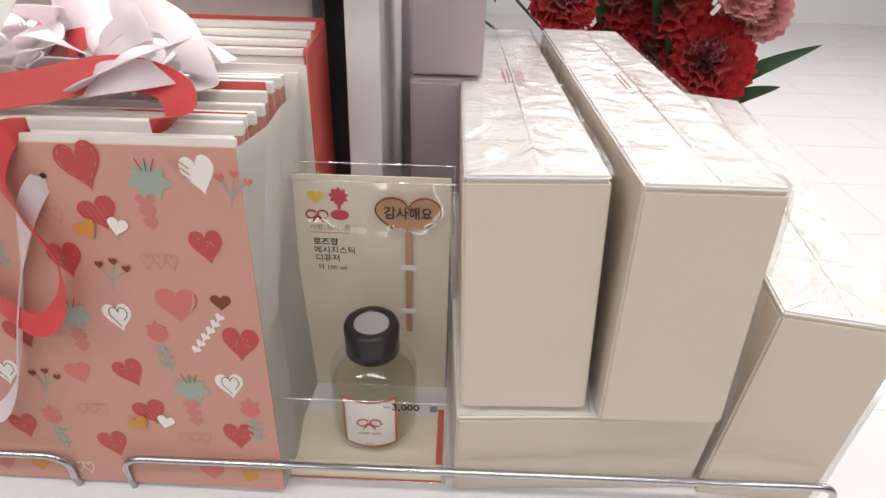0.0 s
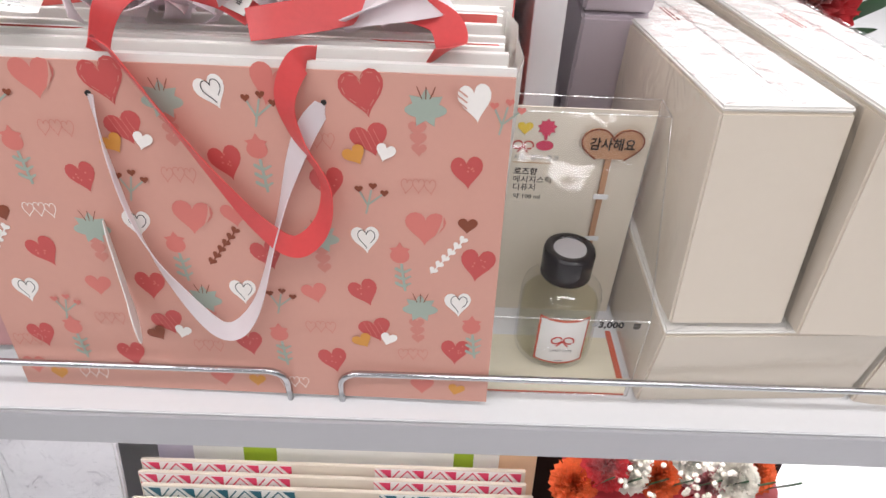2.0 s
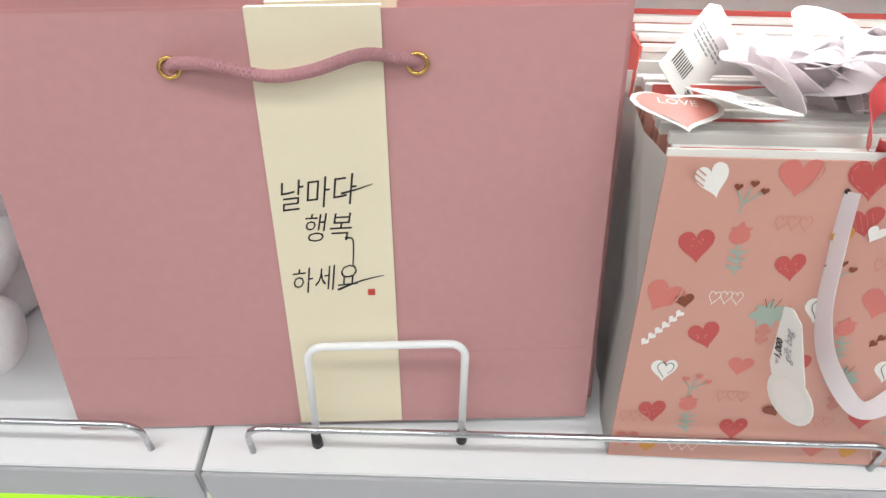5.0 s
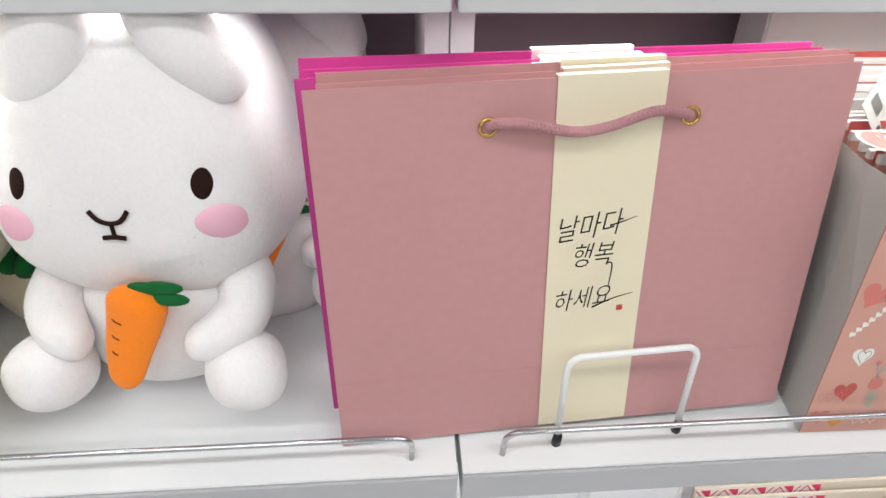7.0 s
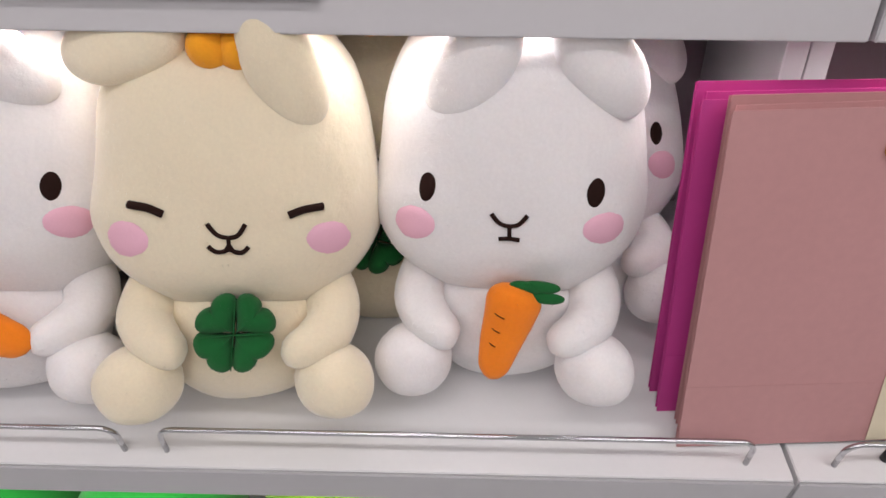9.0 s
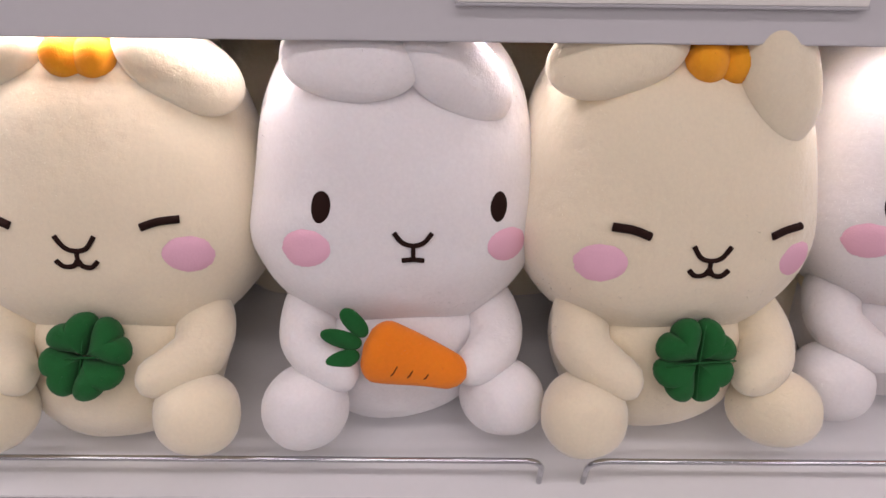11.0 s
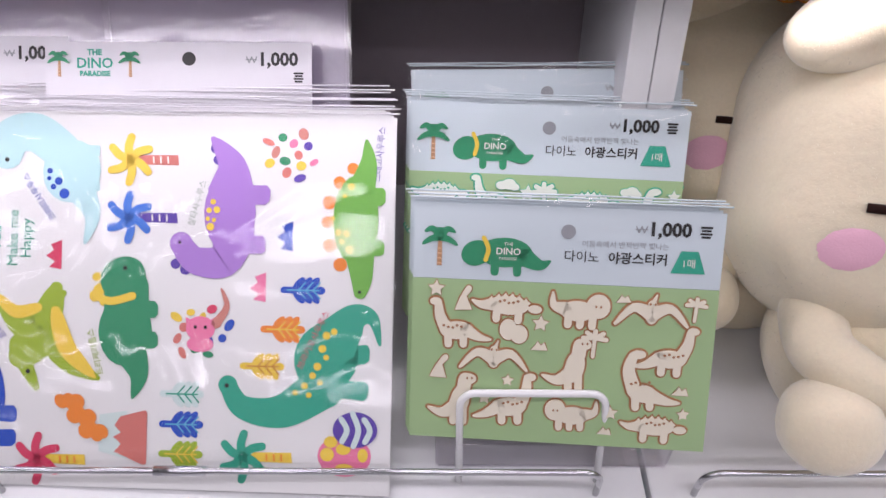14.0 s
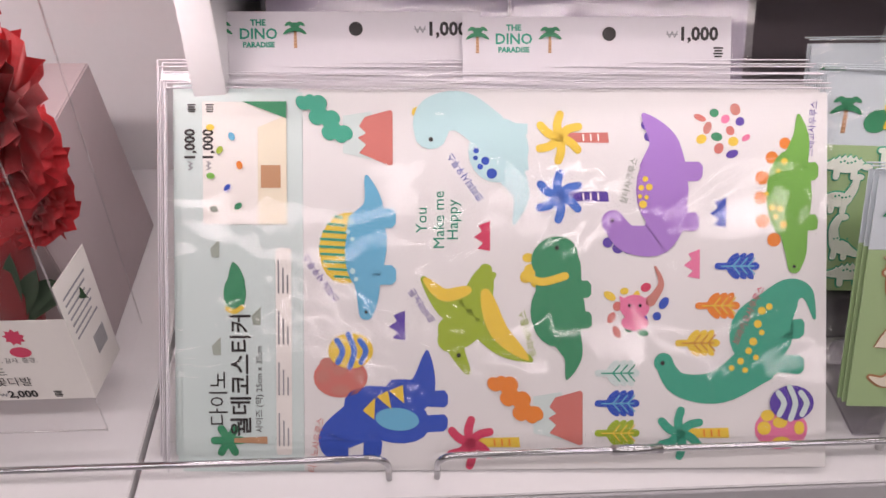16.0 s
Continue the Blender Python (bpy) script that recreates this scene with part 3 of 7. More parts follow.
def writing(words, size, colour, parent, at, lift=0.0006, turn=0.0, align="LEFT", shear=0.0, bold=0.0, name="lettering", squeeze=1.0, flat=None):
    """Printed words as a thin mesh on the front (-y) of a sheet, or on another plane given by flat."""
    cu = bpy.data.curves.new("lettering", "FONT")
    cu.body, cu.size, cu.align_x, cu.align_y, cu.shear, cu.offset = words, size, align, "CENTER", shear, bold
    cu.resolution_u = 2
    tmp = bpy.data.objects.new("lettering", cu)
    scene.collection.objects.link(tmp)
    bpy.context.view_layer.update()
    me = bpy.data.meshes.new_from_object(tmp.evaluated_get(bpy.context.evaluated_depsgraph_get()))
    bpy.data.objects.remove(tmp)
    bpy.data.curves.remove(cu)
    place = flat if flat is not None else pose(at[0], -lift, at[1]) @ pose(0, 0, 0, 90, 0, 0)
    me.transform(place @ pose(0, 0, 0, 0, 0, turn) @ Matrix.Diagonal((squeeze, 1, 1, 1)))
    me.materials.clear()
    me.materials.append(M[colour])
    me.name = name
    ob = new(name, me)
    ob.parent = parent
    return ob


def code_mark(parent, x, z, s, lift=0.0006):
    """A small dark square mark, as plain bars."""
    bars = []
    for k in range(4):
        w = s * (0.9 if k % 2 else 0.7)
        bars.append([(x - w / 2, z - s / 2 + k * s / 4), (x + w / 2, z - s / 2 + k * s / 4), (x + w / 2, z - s / 2 + (k + 0.62) * s / 4), (x - w / 2, z - s / 2 + (k + 0.62) * s / 4)])
    return drawing("printed_mark", [("black", 0, bars)], parent, lift=lift)


def price(parent, words, size, x, z, lift=0.0006, turn=0.0):
    """Won sign and figures."""
    c, s = math.cos(radians(turn)), math.sin(radians(turn))
    w = size * 0.62

    def q(a, b):
        return (x + a * c - b * s, z + a * s + b * c)
    zig = [[q(-w + 0.14 * size * k, 0.16 * size * (1 if k % 2 == 0 else -1)), q(-w + 0.14 * size * (k + 1), 0.16 * size * (-1 if k % 2 == 0 else 1))] for k in range(4)]
    drawing("won_sign", [("grey", 0, [p for z2 in zig for p in stroke(z2, size * 0.03)] + [[q(-w - 0.05 * size, -0.02 * size), q(-w + 0.6 * size, -0.02 * size), q(-w + 0.6 * size, 0.03 * size), q(-w - 0.05 * size, 0.03 * size)]])], parent, lift=lift)
    return writing(words, size, "black", parent, (x, z), lift, turn, bold=size * 0.034)


def bars(parent, x, z, width, size, colour="grey", lift=0.0006, rows=1, gap=1.6, name="small_print"):
    """Writing too small to read: plain bars."""
    polys = []
    rnd = random.Random(int(abs(x * 7919 + z * 104729) * 1000))
    for r in range(rows):
        u = x
        zz = z - r * size * gap
        while u < x + width * (1 if r < rows - 1 else 0.7):
            w = min(size * rnd.uniform(1.0, 3.2), x + width - u)
            if w < size * 0.2:
                break
            polys.append([(u, zz - size * 0.35), (u + w, zz - size * 0.35), (u + w, zz + size * 0.35), (u, zz + size * 0.35)])
            u += w + size * 0.5
    return drawing(name, [(colour, 0, polys)], parent, lift=lift)


def lean(x, y, w, back, turn=0.0, roll=0.0):
    """Pose of a thing that stands at (x, y) over the shelf and leans back by some degrees."""
    return S @ pose(x, y, w, 0, 0, turn) @ pose(0, 0, 0, -back, 0, 0) @ pose(0, 0, 0, 0, roll, 0)


# ---- salmon gift bag with printed hearts ----
def motif(kind, k):
    """Printed motifs, in metres."""
    rnd = random.Random(k)
    t = rnd.uniform(-0.25, 0.25)
    if kind == "H":
        s = 0.0105 * rnd.uniform(0.9, 1.12)
        s *= 1.12
        return [("red", 0, heart(0, 0, s, t + 0.16, 0.80))] + [("coral", 1, ell(rnd.uniform(-0.005, 0.005), rnd.uniform(-0.003, 0.004), 0.0006, 0.0006, 0, 6)) for _ in range(6)]
    if kind == "S":
        edge = heart(0, 0, 0.0122, t + 0.35, 0.82)
        return [("red", 0, heart(0, 0, 0.0145, t + 0.35, 0.82))] + [("rose", 1, stroke([edge[i], edge[(i + 1) % 28]], 0.00022)) for i in range(0, 28, 2)]
    if kind == "F":
        cuts = [stroke([(0.004 + 0.0018 * j, -0.009 + 0.003 * j), (0.0095, 0.001 + 0.002 * j)], 0.00035) for j in range(4)]
        return [("coral", 0, heart(0, 0, 0.0125, t - 0.2, 0.95)), ("salmon", 1, [q for c in cuts for q in c])]
    if kind == "P":
        return [("coral", 0, heart(0, 0, 0.0085, t, 0.95))]
    if kind == "W":
        cuts = [stroke([(-0.012, 0.002 + 0.003 * j), (-0.004, -0.004 + 0.003 * j)], 0.0004) for j in range(3)]
        return [("white", 0, heart(0, 0, 0.0118, t + 0.2, 0.74)), ("salmon", 1, [q for c in cuts for q in c])]
    if kind == "O":
        edge = heart(0.0006, 0.0004, 0.0070, t + 0.1, 0.72)
        return [("white", 0, heart(0, 0, 0.0104, t + 0.2, 0.80)), ("black", 1, stroke(edge[14:] + edge[:11], 0.00022, steps=2))]
    if kind == "B":
        return [("brown", 0, heart(0, 0, 0.0058, t))]
    if kind == "G":
        return [("gold", 0, heart(0, 0, 0.0058, t))]
    if kind == "C":
        return [("red", 0, heart(0.003, 0.003, 0.0105, 0.3)), ("coral", 1, [q for j in range(4) for q in stroke([(-0.004 + 0.003 * j, 0.008), (0.001 + 0.003 * j, -0.003)], 0.00018)]),
                ("brown" if k % 2 else "gold", 2, heart(-0.005, -0.006, 0.0065, 0.5)), ("white", 2, heart(0.011, -0.004, 0.0060, -0.3, 0.9))]
    if kind == "L":
        return [("sage", 0, ell(0, 0, 0.0105, 0.0042)), ("sage", 0, [star(0, 0.001, 0.0105, 7, 0.6)]), ("brown", 1, [q for j in (-1, 0, 1) for q in stroke([(0.002 * j, 0.006), (0.0045 * j, 0.012)], 0.00022)])]
    if kind == "T":
        return [("rose", 0, [heart(0.0005 * j, 0.0065 - 0.0058 * j, 0.0050 - 0.0004 * j) for j in range(3)])]
    if kind == "Y":
        c = "brown" if k % 2 else "coral"
        return [("sage", 0, stroke([(-0.003, -0.011), (0, 0.003)], 0.0005) + stroke([(-0.001, -0.005), (0.006, 0.001)], 0.0005) + stroke([(-0.002, -0.006), (-0.006, 0.002)], 0.0005)),
                (c, 1, [heart(-0.0065, 0.004, 0.0024), heart(0.001, 0.006, 0.0024), heart(0.007, 0.002, 0.0024)])]
    if kind == "U":
        return [("coral", 0, [ell(0, 0, 0.0055, 0.0050), star(0, 0.003, 0.0062, 5, 0.55)]), ("sage", 0, stroke([(0.001, -0.006), (0.003, -0.024)], 0.0008) + [q for j in range(3) for q in stroke([(-0.002, -0.009 - 0.005 * j), (0.002, -0.011 - 0.005 * j), (0.006, -0.009 - 0.005 * j)], 0.0011, 0.0006)])]
    if kind in "RQ":
        return [("rose" if kind == "R" else "white", 0, [q for j in range(3) for edge in [heart(-0.0062 + 0.0062 * j, 0.0004 * (j % 2), 0.0052, 0.12 * (j - 1), 0.62)] for q in stroke(edge[13:] + edge[:15], 0.00020, steps=2)])]
    c = "white" if kind == "V" else "brown"
    return [(c, 0, stroke([(-0.009, -0.012), (0, 0), (0.009, 0.012)], 0.0004) + [heart(-0.008 + 0.0032 * j, -0.010 + 0.0043 * j, 0.0028, -0.6) for j in range(6)])]


ROWS = (
    "W -126 204, Y -106 196, F -84 207, S -50 207, L -23 196, T -22 181, O 2 203, Y 25 196, S 76 206, L 107 197, T 103 181, W 131 203, Y 147 197, F 32 208",
    "R -80 180, C -48 179, R 52 179, C 76 178, H -126 165, U -105 171, R -22 156, H 4 165, U 21 172, R 104 155, H 129 165, H -74 153, Y -48 150, H 56 155, Y 79 148",
    "B -125 128, V -134 107, Q -103 131, L -77 119, T -77 106, O -51 125, F -19 131, P 4 133, N -5 111, L 50 119, T 50 105, O 75 121, F 108 130, B 131 132, V 121 111",
    "H -109 104, U -32 111, H 19 108, U 94 110, O -127 76, Y -106 65, P -83 81, H -52 83, L -22 72, O 2 81, Y 24 76, P 44 82, H 73 84, L 106 72, O 128 78",
    "R -82 56, C -50 52, T -21 55, R 46 56, C 76 53, T 104 55, H -128 41, U -107 47, H -75 28, R -25 37, H 1 41, U 20 48, H 52 30, R 102 37, H 128 41",
    "P -140 15, G -126 8, Q -103 10, P -20 11, G 2 9, Q 26 9, P 108 11, G 130 8, R -138 36, F -137 131, H 138 107, U 137 60",
)
KIND = {"W": "white_heart", "O": "outlined_heart", "S": "stitched_heart", "H": "red_heart", "F": "brushed_heart", "P": "coral_heart", "B": "brown_heart", "G": "gold_heart", "C": "clustered_heart",
        "L": "flower_print", "T": "heart_stalk", "Y": "twig_print", "U": "tulip_print", "R": "scribble_print", "Q": "scribble_print", "V": "vine_print", "N": "vine_print"}

M["satin_white"] = material("white_satin", (0.90, 0.85, 0.87), 0.35, vary=0.05, grain=60, bump=0.05, sheen=0.4)
def lets_light_through(m, colour, share):
    """Thin cloth: part of the light passes through to the other side."""
    nt = m.node_tree
    thin = nt.nodes.new("ShaderNodeBsdfTranslucent")
    thin.inputs["Color"].default_value = (*colour, 1)
    mix = nt.nodes.new("ShaderNodeMixShader")
    mix.inputs[0].default_value = share
    nt.links.new(nt.nodes["Principled BSDF"].outputs[0], mix.inputs[1])
    nt.links.new(thin.outputs[0], mix.inputs[2])
    nt.links.new(mix.outputs[0], nt.nodes["Material Output"].inputs["Surface"])


M["satin_coral"] = material("coral_satin", (0.80, 0.10, 0.10), 0.32, vary=0.12, grain=60, bump=0.08, sheen=0.1)
lets_light_through(M["satin_white"], (0.92, 0.86, 0.88), 0.40)
lets_light_through(M["satin_coral"], (0.85, 0.14, 0.12), 0.25)

BAG_LEAN = 11.6
hb = thing("heart_gift_bag", lean(-0.1619, -0.029, 0.004, BAG_LEAN, -1.56, -1.1), "open salmon paper gift bag printed with red and white hearts", "gift bag")
front = part("front_panel", box(-0.15, 0.15, 0, 0.0012, 0, 0.2175), "salmon", hb, "salmon paper printed with hearts")
for n, row in enumerate(ROWS):
    for j, item in enumerate(row.split(", ")):
        kind, u, v = item.split()
        drawing(KIND[kind], motif(kind, n * 31 + j), front, (float(u) / 1000, float(v) / 1000 + 0.0025), 0.0003, 1.0)
part("top_hem", box(-0.1503, 0.1503, 0.0013, 0.0028, 0.205, 0.2215), "white_card", hb, "white folded paper hem")


def gusset(sx):
    bm = bmesh.new()
    prof = [(sx * 0.15, 0.0006), (sx * 0.1515, 0.03), (sx * 0.1485, 0.058), (sx * 0.152, 0.085), (sx * 0.151, 0.116)]
    lo = [bm.verts.new((x, y, 0.0)) for x, y in prof]
    mi = [bm.verts.new((x - sx * 0.001, y, 0.11)) for x, y in prof]
    hi = [bm.verts.new((x + sx * (0.006 * math.sin(math.pi * y / 0.116)), y, 0.2175 + 0.02 * y)) for x, y in prof]
    for a, b in ((lo, mi), (mi, hi)):
        for k in range(4):
            bm.faces.new((a[k], a[k + 1], b[k + 1], b[k]))
    bmesh.ops.solidify(bm, geom=bm.faces[:], thickness=0.0009 * sx)
    return bm


for sx in (-1, 1):
    part("side_panel", gusset(sx), "white_card", hb, "creased white paper gusset")
part("back_panel", box(-0.15, 0.15, 0.116, 0.1172, 0, 0.2215), "white_card", hb)
part("base_panel", box(-0.149, 0.149, 0.0014, 0.1158, 0.0005, 0.0017), "white_card", hb)
for x in (-0.059, 0.057):
    bm = bmesh.new()
    bmesh.ops.create_cone(bm, cap_ends=True, segments=16, radius1=0.0014, radius2=0.0014, depth=0.0008, matrix=pose(x, -0.0006, 0.2015, 90, 0, 0))
    part("hole", bm, "black", hb)


def strap(name, pts, width, mat, parent, label, flip=0.0, wave=0.0, lift=0.0):
    line = catmull(pts, 14)
    n = len(line) - 1

    def across(t):
        i = min(int(t * n), n - 1)
        d = (line[i + 1] - line[i]).normalized()
        a = Vector((d.z, 0, -d.x)) if abs(d.y) < 0.95 else Vector((1, 0, 0))
        return RE(flip * math.sin(math.pi * 2 * t + 0.6) + wave * t, 3, d) @ a
    return part(name, ribbon(line, width, across), mat, parent, label, smooth=True)


coral = [(-0.050, 0.004, 0.224), (-0.040, -0.004, 0.221), (-0.021, -0.006, 0.192), (-0.001, -0.007, 0.161), (0.020, -0.008, 0.133), (0.038, -0.010, 0.122), (0.053, -0.010, 0.136), (0.056, -0.008, 0.160), (0.044, -0.007, 0.184), (0.039, -0.006, 0.204), (0.046, -0.003, 0.221), (0.054, 0.004, 0.223)]
strap("front_handle", coral, 0.0125, "satin_coral", hb, "coral satin ribbon handle", 0.95)
pale = [(-0.059, -0.001, 0.2015), (-0.056, -0.004, 0.168), (-0.050, -0.005, 0.127), (-0.036, -0.006, 0.091), (-0.010, -0.010, 0.060), (0.010, -0.008, 0.076), (0.026, -0.005, 0.126), (0.036, -0.004, 0.159), (0.047, -0.004, 0.186), (0.057, -0.001, 0.2005)]
strap("ribbon_loop", pale, 0.0112, "satin_white", hb, "white satin ribbon loop", 1.25)


def bonnet_tag(m, label, words):
    tag = thing("swing_tag", m, label, "price tag", "paper swing tags on the bags")
    drawing("card", [("white_card", 0, [(-0.012, 0.0), (0.012, 0.0), (0.013, 0.038), (0.008, 0.046), (-0.008, 0.046), (-0.013, 0.038)]), ("white_card", 0, ell(0, -0.012, 0.0165, 0.0165))], tag, thick=0.0005, lift=0.0001)
    drawing("round_end", [("white", 0, ell(0, -0.012, 0.012, 0.012))], tag, lift=0.0009)
    if words:
        writing(words, 0.0075, "grey", tag, (0.003, 0.022), 0.0010, 80, "CENTER", 0.3)
        price(tag, "1,000", 0.0062, -0.006, 0.012, 0.0010, 75)
    return tag


bonnet_tag(hb.matrix_world @ pose(-0.060, -0.0125, 0.085, 4, -22, -66), "white paper swing tag hanging from the ribbon loop", "gift bag")

# folded bags standing inside the open one, their white hems showing
for k in range(9):
    fb = thing("folded_gift_bag", hb.matrix_world @ pose(0.001 * math.sin(k * 2.1), 0.008 + 0.0115 * k, 0.002, 0, 0, 0.3 * math.sin(k * 1.7)), "folded heart-print gift bag standing inside the open bag", "gift bag", "folded bags in the open bag")
    top = 0.2150 + 0.0022 * math.sin(k * 1.3) + 0.0008 * k
    part("paper_body", box(-0.146, 0.146, 0, 0.0032, 0, top - 0.004, 0.0005), "salmon", fb)
    part("white_hem", box(-0.1463, 0.1463, -0.0006, 0.0038, top - 0.0038, top + 0.0025, 0.0004), "white_card", fb)
    if k % 3 == 0:
        for sx in (-1, 1):
            drawing("coral_corner", [("coral_paper", 0, [(sx * 0.143, top + 0.003), (sx * 0.075, top + 0.003), (sx * 0.143, top - 0.006)])], fb, lift=0.0009)

# a second filled bag behind, coral sided, and a white carton at the back
cb = thing("coral_gift_bag", lean(-0.157, 0.100, 0, 8), "coral-sided paper gift bag filled with folded bags", "gift bag")
part("front_panel", box(-0.150, 0.150, 0, 0.0012, 0, 0.206), "white_card", cb)
for sx in (-1, 1):
    part("side_panel", box(sx * 0.1505 - 0.0006, sx * 0.1505 + 0.0006, 0.0012, 0.062, 0, 0.215), "coral_paper", cb, "coral paper gusset")
part("back_panel", box(-0.150, 0.150, 0.0625, 0.0637, 0, 0.218), "coral_paper", cb)
for k in range(4):
    fb = thing("folded_gift_bag", cb.matrix_world @ pose(0, 0.009 + 0.0125 * k, 0.002), "folded white gift bag standing in the coral bag", "gift bag", "folded bags in the coral bag")
    part("paper_body", box(-0.147, 0.147, 0, 0.0035, 0, 0.206 + 0.002 * k), "rose" if k % 2 else "white_card", fb)
    part("white_hem", box(-0.1472, 0.1472, -0.0005, 0.004, 0.2063 + 0.002 * k, 0.2105 + 0.002 * k, 0.0004), "white_card", fb)
ct = thing("white_carton", lean(-0.163, 0.196, 0, 10), "plain white carton standing behind the gift bags", "carton")
part("carton_body", box(-0.145, 0.140, 0, 0.05, 0, 0.30, 0.002), "white_card", ct)
part("lid_seam", box(-0.1455, 0.1405, -0.0006, 0.0, 0.262, 0.2632), "edge", ct)

# ribbons and tags heaped on top of the bags
TOP = hb.matrix_world @ pose(0, 0, 0.222)
rnd = random.Random(5)


def heap(name, pts, width, mat, label, flip, wave=0.0):
    ob = thing(name, TOP, label, "ribbon", "ribbons heaped on the bags")
    line = catmull(pts, 16)
    n = len(line) - 1

    def across(t):
        i = min(int(t * n), n - 1)
        d = (line[i + 1] - line[i]).normalized()
        base = d.cross(Vector((0.2, 0.1, 1)))
        if base.length < 0.1:
            base = Vector((0, 1, 0))
        return RE(flip + wave * math.sin(6 * t), 3, d) @ base
    part("satin_strip", ribbon(line, width, across), mat, ob, smooth=True)
    return ob


heap("ribbon", [(-0.052, 0.006, -0.002), (-0.048, 0.020, 0.018), (-0.030, 0.030, 0.026), (0.000, 0.034, 0.020), (0.018, 0.030, 0.012)], 0.013, "satin_coral", "coral satin ribbon handle arched over the bags", 0.9)
heap("ribbon", [(0.018, 0.020, 0.010), (0.050, 0.028, 0.014), (0.085, 0.032, 0.020), (0.112, 0.030, 0.014), (0.118, 0.018, 0.004), (0.108, 0.010, 0.001)], 0.017, "satin_coral", "coral satin ribbon handle lying in a flat loop", 0.9, 0.3)
heap("ribbon", [(0.000, 0.085, 0.010), (0.018, 0.095, 0.030), (0.040, 0.080, 0.032), (0.052, 0.060, 0.022)], 0.011, "satin_coral", "coral satin ribbon handle curling at the back", 0.8)
for k in range(26):
    x0, y0 = rnd.uniform(-0.085, 0.085), rnd.uniform(0.035, 0.100)
    pts = [(x0, y0, 0.004)]
    a, bend, high = rnd.uniform(0, 6.28), rnd.choice((-1, 1)) * rnd.uniform(0.5, 0.95), rnd.uniform(0.016, 0.034)
    for s in range(1, 8):
        a += bend + rnd.uniform(-0.25, 0.25)
        x0 += 0.015 * math.cos(a)
        y0 = min(max(y0 + 0.011 * math.sin(a), 0.022), 0.112)
        pts.append((x0, y0, 0.004 + high * math.sin(math.pi * s / 7.4) ** 0.8 * rnd.uniform(0.85, 1.1)))
    heap("ribbon", pts, rnd.uniform(0.013, 0.018), "satin_white", "crumpled white satin ribbon handle on the bags", rnd.uniform(0.1, 0.7), 0.5)
for k, (x, y, z) in enumerate(((0.045, 0.080, 0.004), (0.078, 0.075, 0.004))):
    heap("ribbon", [(x - 0.02, y, z), (x - 0.005, y - 0.005, z + 0.035), (x + 0.018, y + 0.004, z + 0.030), (x + 0.034, y - 0.010, z + 0.006), (x + 0.020, y - 0.018, z + 0.003)], 0.020, "satin_white", "white satin bow loop standing on the bags", 0.5, 0.7)


def flat_tag(m, label, kind):
    tag = thing("swing_tag", m, label, "price tag", "paper swing tags on the bags")
    if kind == "heart":
        drawing("card", [("white_card", 0, heart(0, 0, 0.024, 0, 1.1))], tag, thick=0.0005, lift=0.0001)
        drawing("pink_face", [("rose", 0, heart(0, 0.0005, 0.021, 0, 1.1))], tag, lift=0.0010)
        writing("LOVE", 0.009, "white", tag, (0, 0.006), 0.0014, 0, "CENTER")
    else:
        drawing("card", [("white_card", 0, [(-0.017, -0.026), (0.017, -0.026), (0.017, 0.022), (0.011, 0.028), (-0.011, 0.028), (-0.017, 0.022)])], tag, thick=0.0005, lift=0.0001)
        if kind == "gift":
            writing("gift bag", 0.0085, "grey", tag, (0.002, -0.008), 0.0009, 0, "CENTER", 0.3)
            bars(tag, -0.008, -0.002, 0.016, 0.0024, "grey", 0.0009)
            price(tag, "1,000", 0.0075, -0.006, 0.010, 0.0009)
        else:
            bars(tag, -0.013, 0.012, 0.026, 0.0018, "grey", 0.0009, 4)
            drawing("bar_code", [("black", 0, [[(-0.012 + 0.0017 * j, -0.018), (-0.0112 + 0.0017 * j, -0.018), (-0.0112 + 0.0017 * j, -0.008), (-0.012 + 0.0017 * j, -0.008)] for j in range(9)])], tag, lift=0.0009)
        code_mark(tag, 0.011, -0.020, 0.004, 0.0009)
    return tag


flat_tag(TOP @ pose(0.012, 0.045, 0.036, -38, 12, -28), "white paper swing tag lying on the ribbons", "gift")
flat_tag(TOP @ pose(-0.118, 0.085, 0.020, -28, 52, 8), "white paper swing tag with a bar code propped on the ribbons", "code")
flat_tag(TOP @ pose(-0.140, 0.030, 0.008, -84, 5, 0), "pink heart-shaped swing tag lying on the bag", "heart")
flat_tag(TOP @ pose(-0.108, 0.030, 0.013, -84, -12, 205), "white paper swing tag lying across the heart tag", "gift")
heap("swing_tag_round", [(0.030, 0.070, 0.018), (0.034, 0.072, 0.022), (0.040, 0.074, 0.026)], 0.034, "rose", "pink round paper tag among the ribbons", 0.9)

# ---- dusty pink gift bags ----
PB_LEAN = 17.26
GOLD = material("brass_eyelet", (0.70, 0.46, 0.14), 0.25, 1.0, vary=0.05, bump=0.0)
M["brass"] = GOLD
M["pink_rope"] = material("pink_braided_rope", (0.50, 0.25, 0.27), 0.85, vary=0.35, grain=140, bump=0.9)


